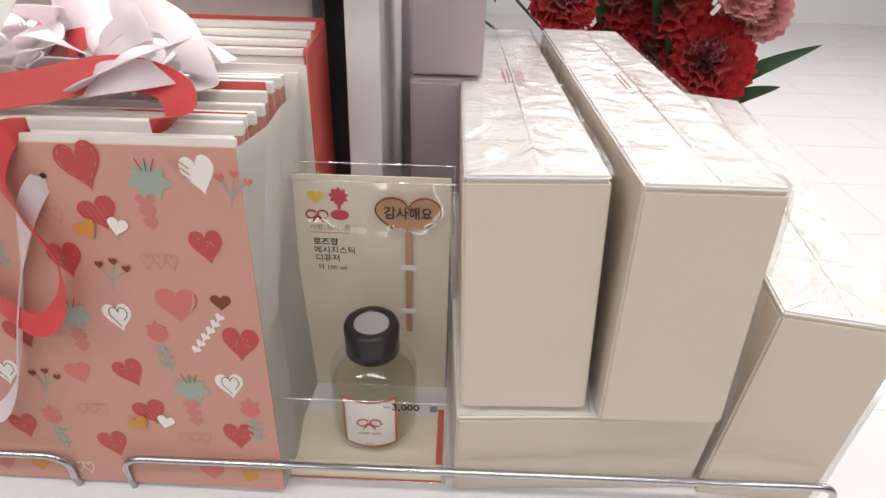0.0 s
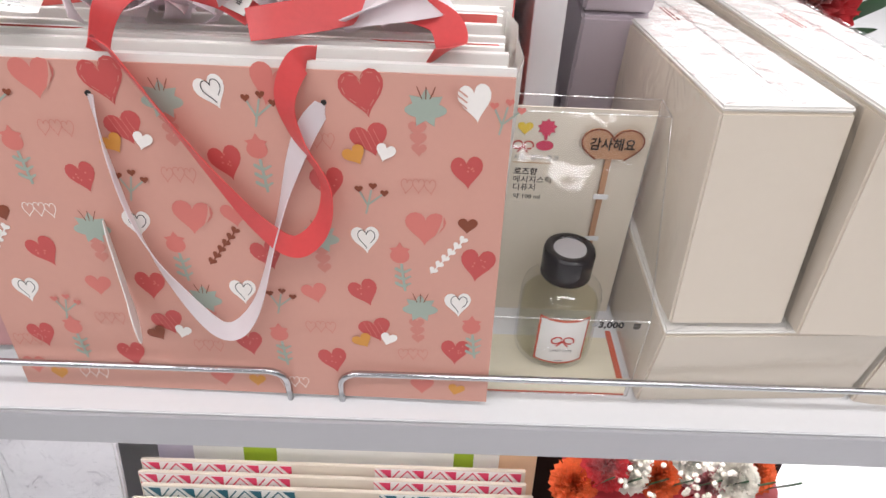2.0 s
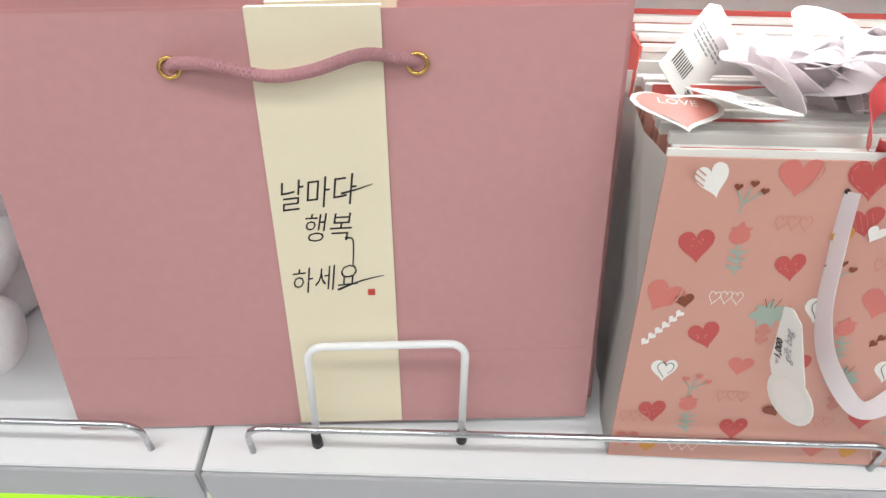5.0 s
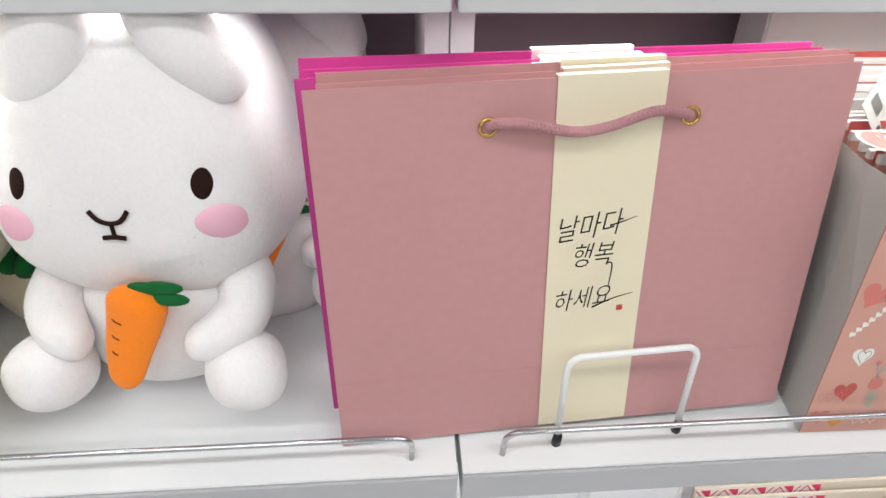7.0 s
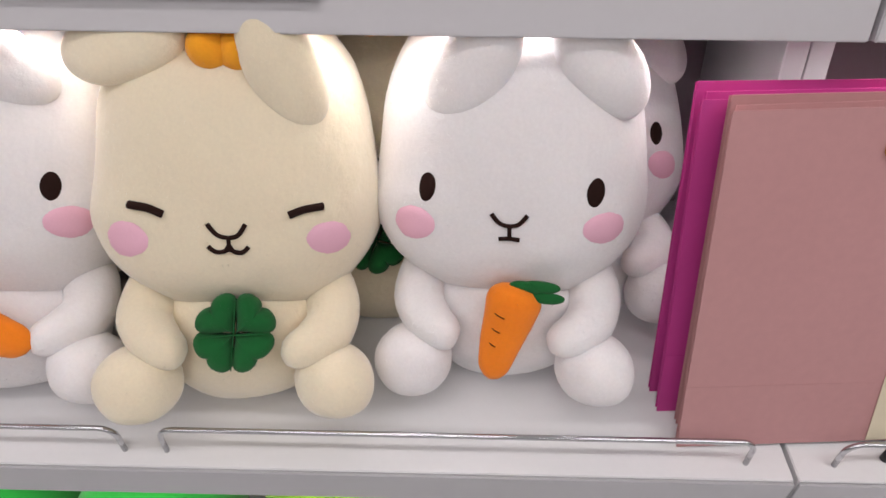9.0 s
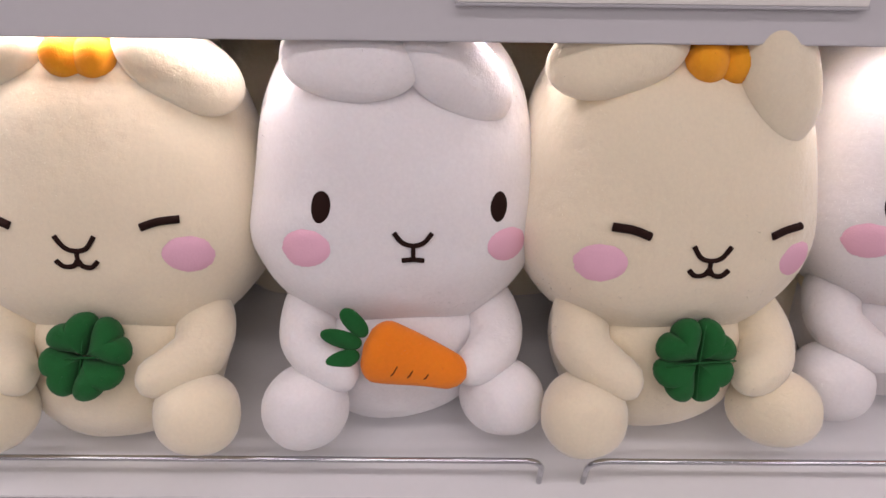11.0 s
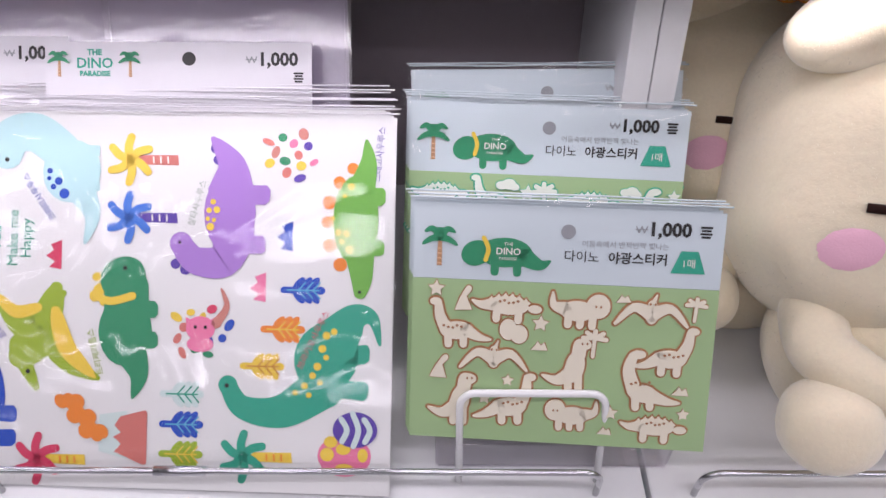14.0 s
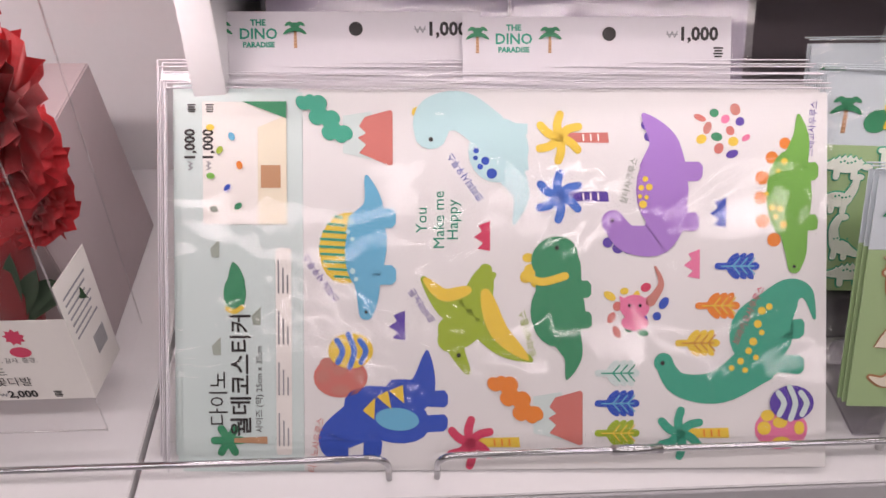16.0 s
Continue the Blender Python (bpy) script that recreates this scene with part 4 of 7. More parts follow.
def paper_bag(m, paper, label, w=0.171, h=0.268, band="cream_paper", deep=0.004, group=""):
    bag = thing("paper_gift_bag", m, label, "gift bag", group)
    fp = part("front_panel", box(-w, w, 0, 0.0009, 0, h, 0.0003), paper, bag)
    part("back_panel", box(-w, w, deep, deep + 0.0009, 0, h - 0.002, 0.0003), paper, bag)
    for sx in (-1, 1):
        bm = bmesh.new()
        prof = [(sx * w, 0.0009), (sx * (w - 0.012), deep / 2), (sx * w, deep)]
        lo = [bm.verts.new((x, y, 0)) for x, y in prof]
        hi = [bm.verts.new((x, y, h - 0.001)) for x, y in prof]
        for k in range(2):
            bm.faces.new((lo[k], lo[k + 1], hi[k + 1], hi[k]))
        part("side_fold", bm, paper, bag)
    part("fold_crease", box(-w + 0.001, w - 0.001, -0.00025, 0.0, 0.0568, 0.0574), paper, fp)
    if band:
        bd = part("cream_band", box(-0.0220, 0.0460, -0.0011, -0.0005, 0.002, h + 0.0008), band, bag, "paper belly band")
        part("band_fold", box(-0.0220, 0.0460, -0.0011, deep + 0.0014, h + 0.0008, h + 0.0014), band, bag)
    return bag


pb = paper_bag(lean(-0.4953, -0.0097, 0.005, PB_LEAN, 2.6, -1.04), "pink_paper", "dusty pink paper gift bag with a cream band and rope handle", group="pink gift bags")
for x in (-0.0635, 0.0635):
    bm = bmesh.new()
    ring = [(x + 0.0052 * math.cos(a), -0.0012, 0.2405 + 0.0052 * math.sin(a)) for a in (2 * math.pi * k / 20 for k in range(21))]
    tube(ring, 0.0011, 8, bm, caps=False)
    part("eyelet", bm, "brass", pb, "brass eyelet", True)
rope = catmull([(-0.0635, 0.002, 0.2405), (-0.056, -0.006, 0.2440), (-0.040, -0.008, 0.2430), (-0.012, -0.009, 0.2372), (0.010, -0.009, 0.2395), (0.036, -0.009, 0.2470), (0.054, -0.006, 0.2445), (0.0635, 0.002, 0.2405)], 26)
bm = tube(rope, 0.0023, 10)
for strand in range(8):
    way, start = (1 if strand % 2 else -1), strand * math.pi / 4
    coil = []
    for i, p in enumerate(rope):
        along = (rope[min(i + 1, len(rope) - 1)] - rope[max(i - 1, 0)]).normalized()
        side = along.cross(Vector((0, 1, 0))).normalized()
        a = start + way * i * 0.62
        coil.append(p + 0.0024 * (math.cos(a) * side + math.sin(a) * along.cross(side)) * (1 + 0.12 * math.sin(2 * a)))
    tube(coil, 0.00115, 6, bm)
part("rope_handle", bm, "pink_rope", pb, "braided pink cotton rope handle", True)
for words, x, z, size, turn in (("날마다", 0.0035, 0.1680, 0.0205, 6), ("행복", 0.0075, 0.1465, 0.0200, 2), ("하세요", 0.0030, 0.1125, 0.0190, 6)):
    writing(words, size, "black", pb, (x, z), 0.0014, turn, "CENTER", 0.32, bold=-0.00012, squeeze=0.80)
for line, r0, r1 in (([(0.019, 0.1690), (0.028, 0.1715), (0.0366, 0.1745)], 0.0007, 0.0002), ([(0.012, 0.1062), (0.026, 0.1120), (0.0398, 0.1155)], 0.0008, 0.0002), ([(0.0190, 0.1410), (0.0230, 0.1390), (0.0216, 0.1220)], 0.0007, 0.0003)):
    drawing("ink_sweep", [("black", 0, stroke(line, r0, r1))], pb, lift=0.0014)
drawing("red_seal", [("seal", 0, rounded(0.0294, 0.0338, 0.1016, 0.1060, 0.0006))], pb, lift=0.0014)
for k, (dx, dy, dz, paper) in enumerate(((0.007, 0.0105, 0.000, "pink_paper"), (0.005, 0.018, 0.003, "pink_paper"), (-0.008, 0.027, 0.009, "magenta_paper"), (-0.004, 0.034, 0.011, "magenta_paper"), (-0.010, 0.042, 0.014, "magenta_paper"))):
    paper_bag(lean(-0.4953 + dx, -0.0067 + dy * 1.15, 0.001, PB_LEAN - 0.1 * k, 3.6 - 0.4 * k, -0.8 + 0.3 * math.sin(k * 2)), paper, ("dusty pink" if paper == "pink_paper" else "bright magenta") + " paper gift bag standing behind in the stack", h=(0.268 if paper == "pink_paper" else 0.259) + dz * 0.2, band="cream_paper" if paper == "pink_paper" else "white_card", group="pink gift bags")


def wire_stand(x0, x1, y0, y1, h, back, label, feet=True):
    st = thing("wire_stop", S, label, "wire stand", "white wire stops")
    pts = []
    for (x, _, z) in bent_rail(x0, x1, h, 0.0024, 0.007 if feet else 0.0, 0.010):
        t = (x - x0) / (x1 - x0)
        pts.append((x, y0 + (y1 - y0) * t + z * math.tan(radians(back)), z))
    part("wire", tube(pts, 0.0025, 12), "white_wire", st, "white coated wire hoop", True)
    for x, y in ((x0, y0), (x1, y1)) if feet else ():
        bm = bmesh.new()
        bmesh.ops.create_cone(bm, cap_ends=True, segments=16, radius1=0.0036, radius2=0.0033, depth=0.012, matrix=pose(x, y, 0.006))
        part("rubber_foot", bm, "rubber", st, "black rubber foot", True)
    return st


wire_stand(-0.505, -0.409, -0.0235, -0.0175, 0.084, 12, "white coated wire stop with black rubber feet")

# ---- rose diffuser in a clear box ----
DX = 0.0360
M["glass"] = film_material("bottle_glass", 0.02, 0.05, 0.02, 40.0, (0.995, 0.995, 0.985))
M["oil"] = film_material("pale_diffuser_oil", 0.03, 0.02, 0.02, 30.0, (0.975, 0.955, 0.84))
M["black_gloss"] = material("black_plastic_cap", (0.012, 0.009, 0.012), 0.22, vary=0.1, bump=0.02)
M["grey_disc"] = material("grey_cap_disc", (0.45, 0.43, 0.44), 0.4)
print_colour("red_border", (0.62, 0.12, 0.06))
M["wood_grain"] = material("pale_plywood", (0.52, 0.29, 0.17), 0.6, vary=0.2, grain=120, bump=0.1)
df = thing("rose_diffuser", lean(DX, -0.0205, 0, 7), "clear plastic box holding a rose diffuser bottle", "diffuser")
x0, x1, dep, hh = -0.0560, 0.0480, 0.078, 0.180
knee, ridge = 0.070, 0.056
part("front_sheet", pane((x0, 0, 0), (x1, 0, 0), (x1, 0, knee), (x0, 0, knee)), "thin_film", df)
bm = bmesh.new()
rows = []
for j in range(17):
    q = j / 16
    rows.append([bm.verts.new((x0 + (x1 - x0) * i / 16, ridge * q - 0.005 * math.sin(math.pi * q) * math.sin(math.pi * i / 16) + 0.0012 * noise.noise(Vector((i * 0.3, j * 0.25, 4))) * math.sin(math.pi * q), knee + (hh - knee) * q)) for i in range(17)])
for a, b in zip(rows, rows[1:]):
    for i in range(16):
        bm.faces.new((a[i], a[i + 1], b[i + 1], b[i]))
part("slanted_sheet", bm, "thin_film", df, "bowed slanting clear front sheet", True)
for x in (x0, x1):
    part("side_sheet", pane((x, 0, 0), (x, dep, 0), (x, dep, hh), (x, ridge, hh), (x, 0, knee)), "thin_film", df)
part("top_sheet", pane((x0, ridge, hh), (x1, ridge, hh), (x1, dep, hh), (x0, dep, hh)), "thin_film", df)
bm = bmesh.new()
for x in (x0, x1):
    tube([(x, dep, 0.001), (x, dep, hh)], 0.0005, 6, bm)
    tube([(x, 0, 0.001), (x, 0, knee)], 0.0005, 6, bm)
    tube([(x, 0, knee), (x, ridge, hh)], 0.0005, 6, bm)
    tube([(x, ridge, hh), (x, dep, hh)], 0.0005, 6, bm)
for y, z in ((ridge, hh), (dep, hh), (0, knee), (0, 0.001)):
    tube([(x0, y, z), (x1, y, z)], 0.0005, 6, bm)
part("plastic_edges", bm, "edge_film", df, "folded clear plastic edges")
bk = part("back_card", box(x0 + 0.002, x1 - 0.002, dep - 0.004, dep - 0.003, 0.007, hh - 0.006), "beige_card", df, "cream printed backing card")
base = part("base_tray", box(x0 + 0.002, x1 - 0.002, 0.002, dep - 0.006, 0.001, 0.006, 0.0006), "cream", df, "cream card tray with a red border")
bm = bmesh.new()
for a in ((x0 + 0.002, x0 + 0.006, 0.002, dep - 0.006), (x1 - 0.006, x1 - 0.002, 0.002, dep - 0.006), (x0 + 0.006, x1 - 0.006, 0.002, 0.005)):
    box(a[0], a[1], a[2], a[3], 0.0062, 0.0068, 0, bm)
part("tray_border", bm, "red_border", base, "red printed border")
part("front_lip", box(x0 + 0.002, x1 - 0.002, 0.0012, 0.0018, 0.001, 0.016), "cream", df)
drawing("lip_line", [("red_border", 0, [(x0 + 0.002, 0.0005), (x1 - 0.002, 0.0005), (x1 - 0.002, 0.002), (x0 + 0.002, 0.002)])], df, lift=-0.0008)


LB = -(dep - 0.004) + 0.0005
for kind, u, v in (("gold", -0.033, 0.160), ("pink", -0.0195, 0.148)):
    drawing("printed_heart", [("yellow" if kind == "gold" else "crimson", 0, heart(u, v, 0.0052) if kind == "gold" else ell(u, v, 0.0055, 0.0036))], df, lift=LB)
drawing("printed_carnation", [("crimson", 0, [star(-0.0195, 0.1605, 0.0062, 9, 0.7), *stroke([(-0.0195, 0.157), (-0.0195, 0.153)], 0.0011)])], df, lift=LB)
drawing("printed_bow", [("seal", 0, stroke(ell(-0.0365, 0.148, 0.003, 0.0026, 0.4)[:19], 0.0005, steps=2) + stroke(ell(-0.0295, 0.148, 0.003, 0.0026, -0.4)[:19], 0.0005, steps=2) + stroke([(-0.033, 0.147), (-0.036, 0.143)], 0.0005) + stroke([(-0.033, 0.147), (-0.030, 0.143)], 0.0005))], df, lift=LB)
writing("사랑. 감사. 존경.", 0.0044, "grey", df, (-0.038, 0.139), LB)
drawing("rule", [("gold", 0, [(-0.038, 0.1352), (-0.014, 0.1352), (-0.014, 0.1356), (-0.038, 0.1356)])], df, lift=LB)
writing("로즈향", 0.0056, "black", df, (-0.037, 0.1285), LB, bold=0.00008)
writing("메시지스틱", 0.0056, "black", df, (-0.037, 0.1225), LB)
writing("디퓨저", 0.0056, "black", df, (-0.0365, 0.1165), LB)
writing("약 100 ml", 0.0046, "black", df, (-0.0355, 0.1095), LB)
price(df, "3,000", 0.0072, 0.0165, 0.0665, 0.0004)
code_mark(df, 0.0405, 0.0665, 0.0052, 0.0004)
writing("로즈향 메시지스틱 디퓨저", 0.0042, "red_border", df, (0, 0.0100), -0.0008, 0, "CENTER")
# wooden message stick on the card
stick = part("message_stick", box(0.0195, 0.0232, dep - 0.0075, dep - 0.0050, 0.062, 0.146, 0.0004), "wood_grain", df, "laser-cut wooden message stick")
drawing("stick_board", [("wood_grain", 0, [p for p in heart(0, 0, 0.0175, 0, 1.15) if p[1] > -0.010] + [])], df, at=(0.0215, 0.1505), lift=LB + 0.0015, thick=0.0022)
drawing("burnt_edge", [("brown", 0, stroke([(0.0215 + a, 0.1505 + b) for a, b in heart(0, 0, 0.0178, 0, 1.15)[18:] + heart(0, 0, 0.0178, 0, 1.15)[:11]], 0.0005, steps=2))], df, lift=LB + 0.0039)
writing("감사해요", 0.0092, "black", df, (0.0215, 0.1525), LB + 0.0044, 0, "CENTER", bold=0.00018, squeeze=0.85)
for z in (0.078, 0.112):
    part("stick_clip", box(0.0165, 0.0262, dep - 0.0085, dep - 0.0076, z, z + 0.004, 0.0004), "white_wire", df, "clear plastic clip")


def turned(profile, segs=36):
    """A body of revolution from (radius, height) pairs."""
    bm = bmesh.new()
    rings = [[bm.verts.new((r * math.cos(2 * math.pi * k / segs), r * math.sin(2 * math.pi * k / segs), z)) for k in range(segs)] for r, z in profile]
    for a, b in zip(rings, rings[1:]):
        for k in range(segs):
            bm.faces.new((a[k], a[(k + 1) % segs], b[(k + 1) % segs], b[k]))
    bm.faces.new(rings[0][::-1])
    bm.faces.new(rings[-1])
    return bm


bottle = part("bottle", turned([(0.0245, 0.007), (0.0265, 0.0085), (0.0270, 0.012), (0.0270, 0.056), (0.0262, 0.0605), (0.022, 0.0655), (0.0145, 0.069), (0.0125, 0.0705), (0.0125, 0.074)]), "glass", df, "clear glass bottle", True)
bottle.matrix_basis = pose(0.001, 0.042, 0)
part("oil", turned([(0.0235, 0.009), (0.0255, 0.012), (0.0256, 0.050), (0.0254, 0.0505)]), "oil", bottle, "pale yellow scented oil", True)
cap = part("cap", turned([(0.0158, 0.0715), (0.0165, 0.0725), (0.0168, 0.090), (0.0160, 0.0925), (0.0110, 0.0928), (0.0108, 0.0918)]), "black_gloss", bottle, "black screw cap", True)
part("cap_disc", turned([(0.0106, 0.0919), (0.0106, 0.0924)]), "grey_disc", bottle, "grey disc on the cap")


def wrapped_label(r, a0, a1, z0, z1, out):
    bm = bmesh.new()
    n = 14
    lo, hi = [], []
    for k in range(n + 1):
        a = a0 + (a1 - a0) * k / n
        lo.append(bm.verts.new(((r + out) * math.sin(a), -(r + out) * math.cos(a), z0)))
        hi.append(bm.verts.new(((r + out) * math.sin(a), -(r + out) * math.cos(a), z1)))
    for k in range(n):
        bm.faces.new((lo[k], lo[k + 1], hi[k + 1], hi[k]))
    return bm


part("label_border", wrapped_label(0.0271, -0.64, 0.64, 0.0145, 0.0545, 0.0002), "red_border", bottle)
part("label", wrapped_label(0.0271, -0.58, 0.58, 0.0162, 0.0528, 0.0005), "white_card", bottle, "white paper label")
LBL = 0.0272 + 0.0008
drawing("bow_print", [("seal", 0, stroke(ell(-0.004, 0.037, 0.0034, 0.0028, 0.4)[:19], 0.0006, steps=2) + stroke(ell(0.004, 0.037, 0.0034, 0.0028, -0.4)[:19], 0.0006, steps=2) + stroke([(0, 0.036), (-0.0035, 0.032)], 0.0006) + stroke([(0, 0.036), (0.0035, 0.032)], 0.0006))], bottle, lift=LBL)
writing("SWEET ROSE", 0.0026, "black", bottle, (0, 0.0275), LBL + 0.0001, 0, "CENTER")
bars(bottle, -0.003, 0.0180, 0.006, 0.0012, "grey", LBL)


# ---- cream gift boxes in shrink film ----
def gift_box(m, w, d, h, label, words):
    b = thing("gift_box", m, label, "gift box", "cream boxes in shrink film")
    part("box_base", box(0, w, 0, d, 0, h - 0.003, 0.0014), "cream_box", b)
    part("lid_board", box(0.0002, w - 0.0002, 0.0002, d - 0.0002, h - 0.0029, h, 0.0012), "white_card", b, "white printed lid")
    # film over the lid with raised crimps
    bm = bmesh.new()
    nx, ny = 16, 36
    rnd = random.Random(int(w * 9000 + d * 700 + h * 300))
    seed = Vector((rnd.uniform(0, 9), rnd.uniform(0, 9), 0))
    grid = []
    for j in range(ny + 1):
        row = []
        for i in range(nx + 1):
            u, v = i / nx, j / ny
            x, y = -0.001 + (w + 0.002) * u, -0.001 + (d + 0.002) * v
            z = h + 0.0010 + 0.0022 * abs(noise.noise(Vector((x * 60, y * 26, 0)) + seed)) + 0.0016 * math.exp(-((x - w / 2) / 0.0016) ** 2)
            z += 0.0030 * math.exp(-(((u - 0.5) * 2) ** 2 * 3 + (v * 6 - 0.4) ** 2)) * abs(noise.noise(Vector((x * 140, y * 140, 3)) + seed)) * 2
            row.append(bm.verts.new((x, y, z)))
        grid.append(row)
    for j in range(ny):
        for i in range(nx):
            bm.faces.new((grid[j][i], grid[j][i + 1], grid[j + 1][i + 1], grid[j + 1][i]))
    part("film_top", bm, "wrap", b, "crinkled clear shrink film", True)
    bm = bmesh.new()
    outline = [(-0.001, d - d * i / 14, (-1, 0)) for i in range(14)] + [(-0.001, -0.001, (-0.7, -0.7))]
    outline += [(-0.001 + (w + 0.002) * i / 14, -0.001, (0, -1)) for i in range(1, 14)] + [(w + 0.001, -0.001, (0.7, -0.7))]
    outline += [(w + 0.001, d * i / 14, (1, 0)) for i in range(1, 15)]
    rows = [[bm.verts.new(Vector((px, py, zz)) + Vector((*n, 0)) * (0.0006 + 0.0012 * abs(noise.noise(Vector((px * 50, py * 50, zz * 14)) + seed)))) for zz in [h * q / 8 for q in range(8)] + [h + 0.0008]] for px, py, n in outline]
    for a, c in zip(rows, rows[1:]):
        for k in range(8):
            bm.faces.new((a[k], c[k], c[k + 1], a[k + 1]))
    part("film_side", bm, "side_film", b, "clear shrink film", True)
    bm = bmesh.new()
    tube([(w / 2, 0.0, h + 0.003), (w / 2 + 0.001, d * 0.5, h + 0.0036), (w / 2, d, h + 0.003)], 0.0006, 6, bm)
    tube([(0.001, 0.0, h + 0.001), (w * 0.30, 0.012, h + 0.003), (w * 0.5, 0.030, h + 0.003)], 0.0004, 6, bm)
    tube([(w - 0.001, 0.0, h + 0.001), (w * 0.72, 0.012, h + 0.003), (w * 0.5, 0.030, h + 0.003)], 0.0004, 6, bm)
    part("film_seam", bm, "wrap", b, "heat-sealed film seam", True)
    if words:
        flat = pose(w * 0.60, d * 0.50, h + 0.0006, 0, 0, -90)
        writing("LOVE YOU", 0.0098, "rose", b, (0, 0), flat=flat @ pose(-0.02, 0, 0))
        bm = bmesh.new()
        for dy in (-0.0075, -0.0105):
            box(w * 0.60 + dy, w * 0.60 + dy + 0.0009, d * 0.50 - 0.018, d * 0.50 + 0.020, h + 0.0001, h + 0.0005, 0, bm)
        part("fine_print", bm, "rose", b)
    return b


gift_box(S @ pose(0.0895, -0.0236, 0, 0, 0, 3.0), 0.146, 0.330, 0.0745, "cream gift box in clear film lying on the shelf", False)
gift_box(S @ pose(0.0912, -0.020, 0.0782, -13.4, -1.1, 1.2), 0.068, 0.390, 0.135, "cream gift box in crinkled film with a white lid", True)
gift_box(S @ pose(0.1659, -0.0252, 0.0782, -11.8, 1.1, 1.8), 0.0664, 0.345, 0.1384, "cream gift box in crinkled film leaning beside its twin", True)
gift_box(S @ pose(0.2385, -0.019, 0, -8, 5, -4.0), 0.068, 0.330, 0.143, "cream gift box in clear film at the shelf end", True)

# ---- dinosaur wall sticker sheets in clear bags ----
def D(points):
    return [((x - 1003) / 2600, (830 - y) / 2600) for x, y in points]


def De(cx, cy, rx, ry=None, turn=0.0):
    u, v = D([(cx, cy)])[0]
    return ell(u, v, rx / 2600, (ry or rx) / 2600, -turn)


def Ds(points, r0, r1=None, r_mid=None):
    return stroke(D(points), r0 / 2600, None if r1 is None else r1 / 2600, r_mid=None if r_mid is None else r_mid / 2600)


def palm(cx, cy, leaf, trunk, mark, down=False):
    fronds = [q for a in range(0, 360, 60) for q in Ds([(cx, cy), (cx + 20 * math.cos(radians(a + 20)), cy + 22 * math.sin(radians(a + 20))), (cx + 38 * math.cos(radians(a + 32)), cy + 40 * math.sin(radians(a + 32)))], 8, 7)]
    return [(trunk, 0, D([(cx + 10, cy - 8), (cx + 85, cy - 9), (cx + 87, cy + 9), (cx + 10, cy + 8)])), (leaf, 1, fronds), (mark, 2, [D([(cx + 40 + 13 * j, cy - 6), (cx + 43 + 13 * j, cy - 6), (cx + 44 + 13 * j, cy + 6), (cx + 41 + 13 * j, cy + 6)]) for j in range(3)])]


def volcano(cx, cy, smoke):
    return [("mint", 0, D([(cx - 40, cy - 38), (cx + 10, cy - 46), (cx + 10, cy + 38), (cx - 40, cy + 26)])),
            ("coral", 1, D([(cx - 12, cy - 20), (cx - 2, cy - 36), (cx + 42, cy - 48), (cx + 46, cy - 44), (cx + 46, cy + 46), (cx + 40, cy + 48), (cx - 12, cy + 26), (cx, cy + 12), (cx - 14, cy), (cx, cy - 8)])),
            (smoke, 2, [De(cx - 44 - 11 * j + 9 * (-1) ** j, cy - 2 - 13 * j - 7 * (-1) ** j, 14, 11, 0.8) for j in range(6)] + Ds([(cx - 42, cy - 2), (cx - 96, cy - 64)], 11))]


def tuft(cx, cy, colour):
    return [(colour, 0, D([(cx + 14, cy - 26), (cx + 14, cy + 26), (cx - 8, cy + 22), (cx + 2, cy + 12), (cx - 14, cy + 2), (cx, cy - 8), (cx - 6, cy - 18)]))]


def leaf_print(cx, cy, colour, vein):
    return [(colour, 0, De(cx + 4, cy, 27, 10)), (colour, 0, [De(cx - 10 + 13 * j, cy + t * 11, 15, 6.5, t * 0.85) for j in range(3) for t in (-1, 1)] + [De(cx + 28, cy, 9, 7)] + Ds([(cx - 36, cy), (cx - 10, cy)], 6)),
            (vein, 1, Ds([(cx - 30, cy), (cx + 26, cy)], 1.2) + [q for j in range(3) for s in (-1, 1) for q in Ds([(cx - 10 + 13 * j, cy), (cx + 2 + 13 * j, cy + s * 14)], 1.2)])]


def eggs(cx, cy, a, b, c, d):
    return [(a, 0, De(cx - 8, cy + 32, 47, 36)), (b, 1, [De(cx - 38, cy + 30, 12, 12), De(cx - 10, cy + 20, 13, 10), De(cx + 24, cy + 30, 9, 12), De(cx - 8, cy + 54, 16, 9), De(cx - 32, cy + 8, 12, 10)]),
            (c, 2, De(cx + 10, cy - 14, 39, 31)), (d, 3, [q for j in (-20, 0, 20) for q in Ds([(cx + 6 + j, cy - 42 + abs(j) * 0.5), (cx + 16 + j, cy - 14), (cx + 8 + j, cy + 14 - abs(j) * 0.4)], 5)])]


def pebbles(cx, cy, r, tints, seed, n=13):
    rnd = random.Random(seed)
    out = []
    for j in range(n):
        a, q = j * 2.4, r * math.sqrt((j + 0.6) / n)
        out.append((tints[j % len(tints)], 0, De(cx + q * math.cos(a), cy + q * math.sin(a) * 0.9, rnd.uniform(7, 12), rnd.uniform(5, 9), rnd.uniform(0, 3))))
    return out


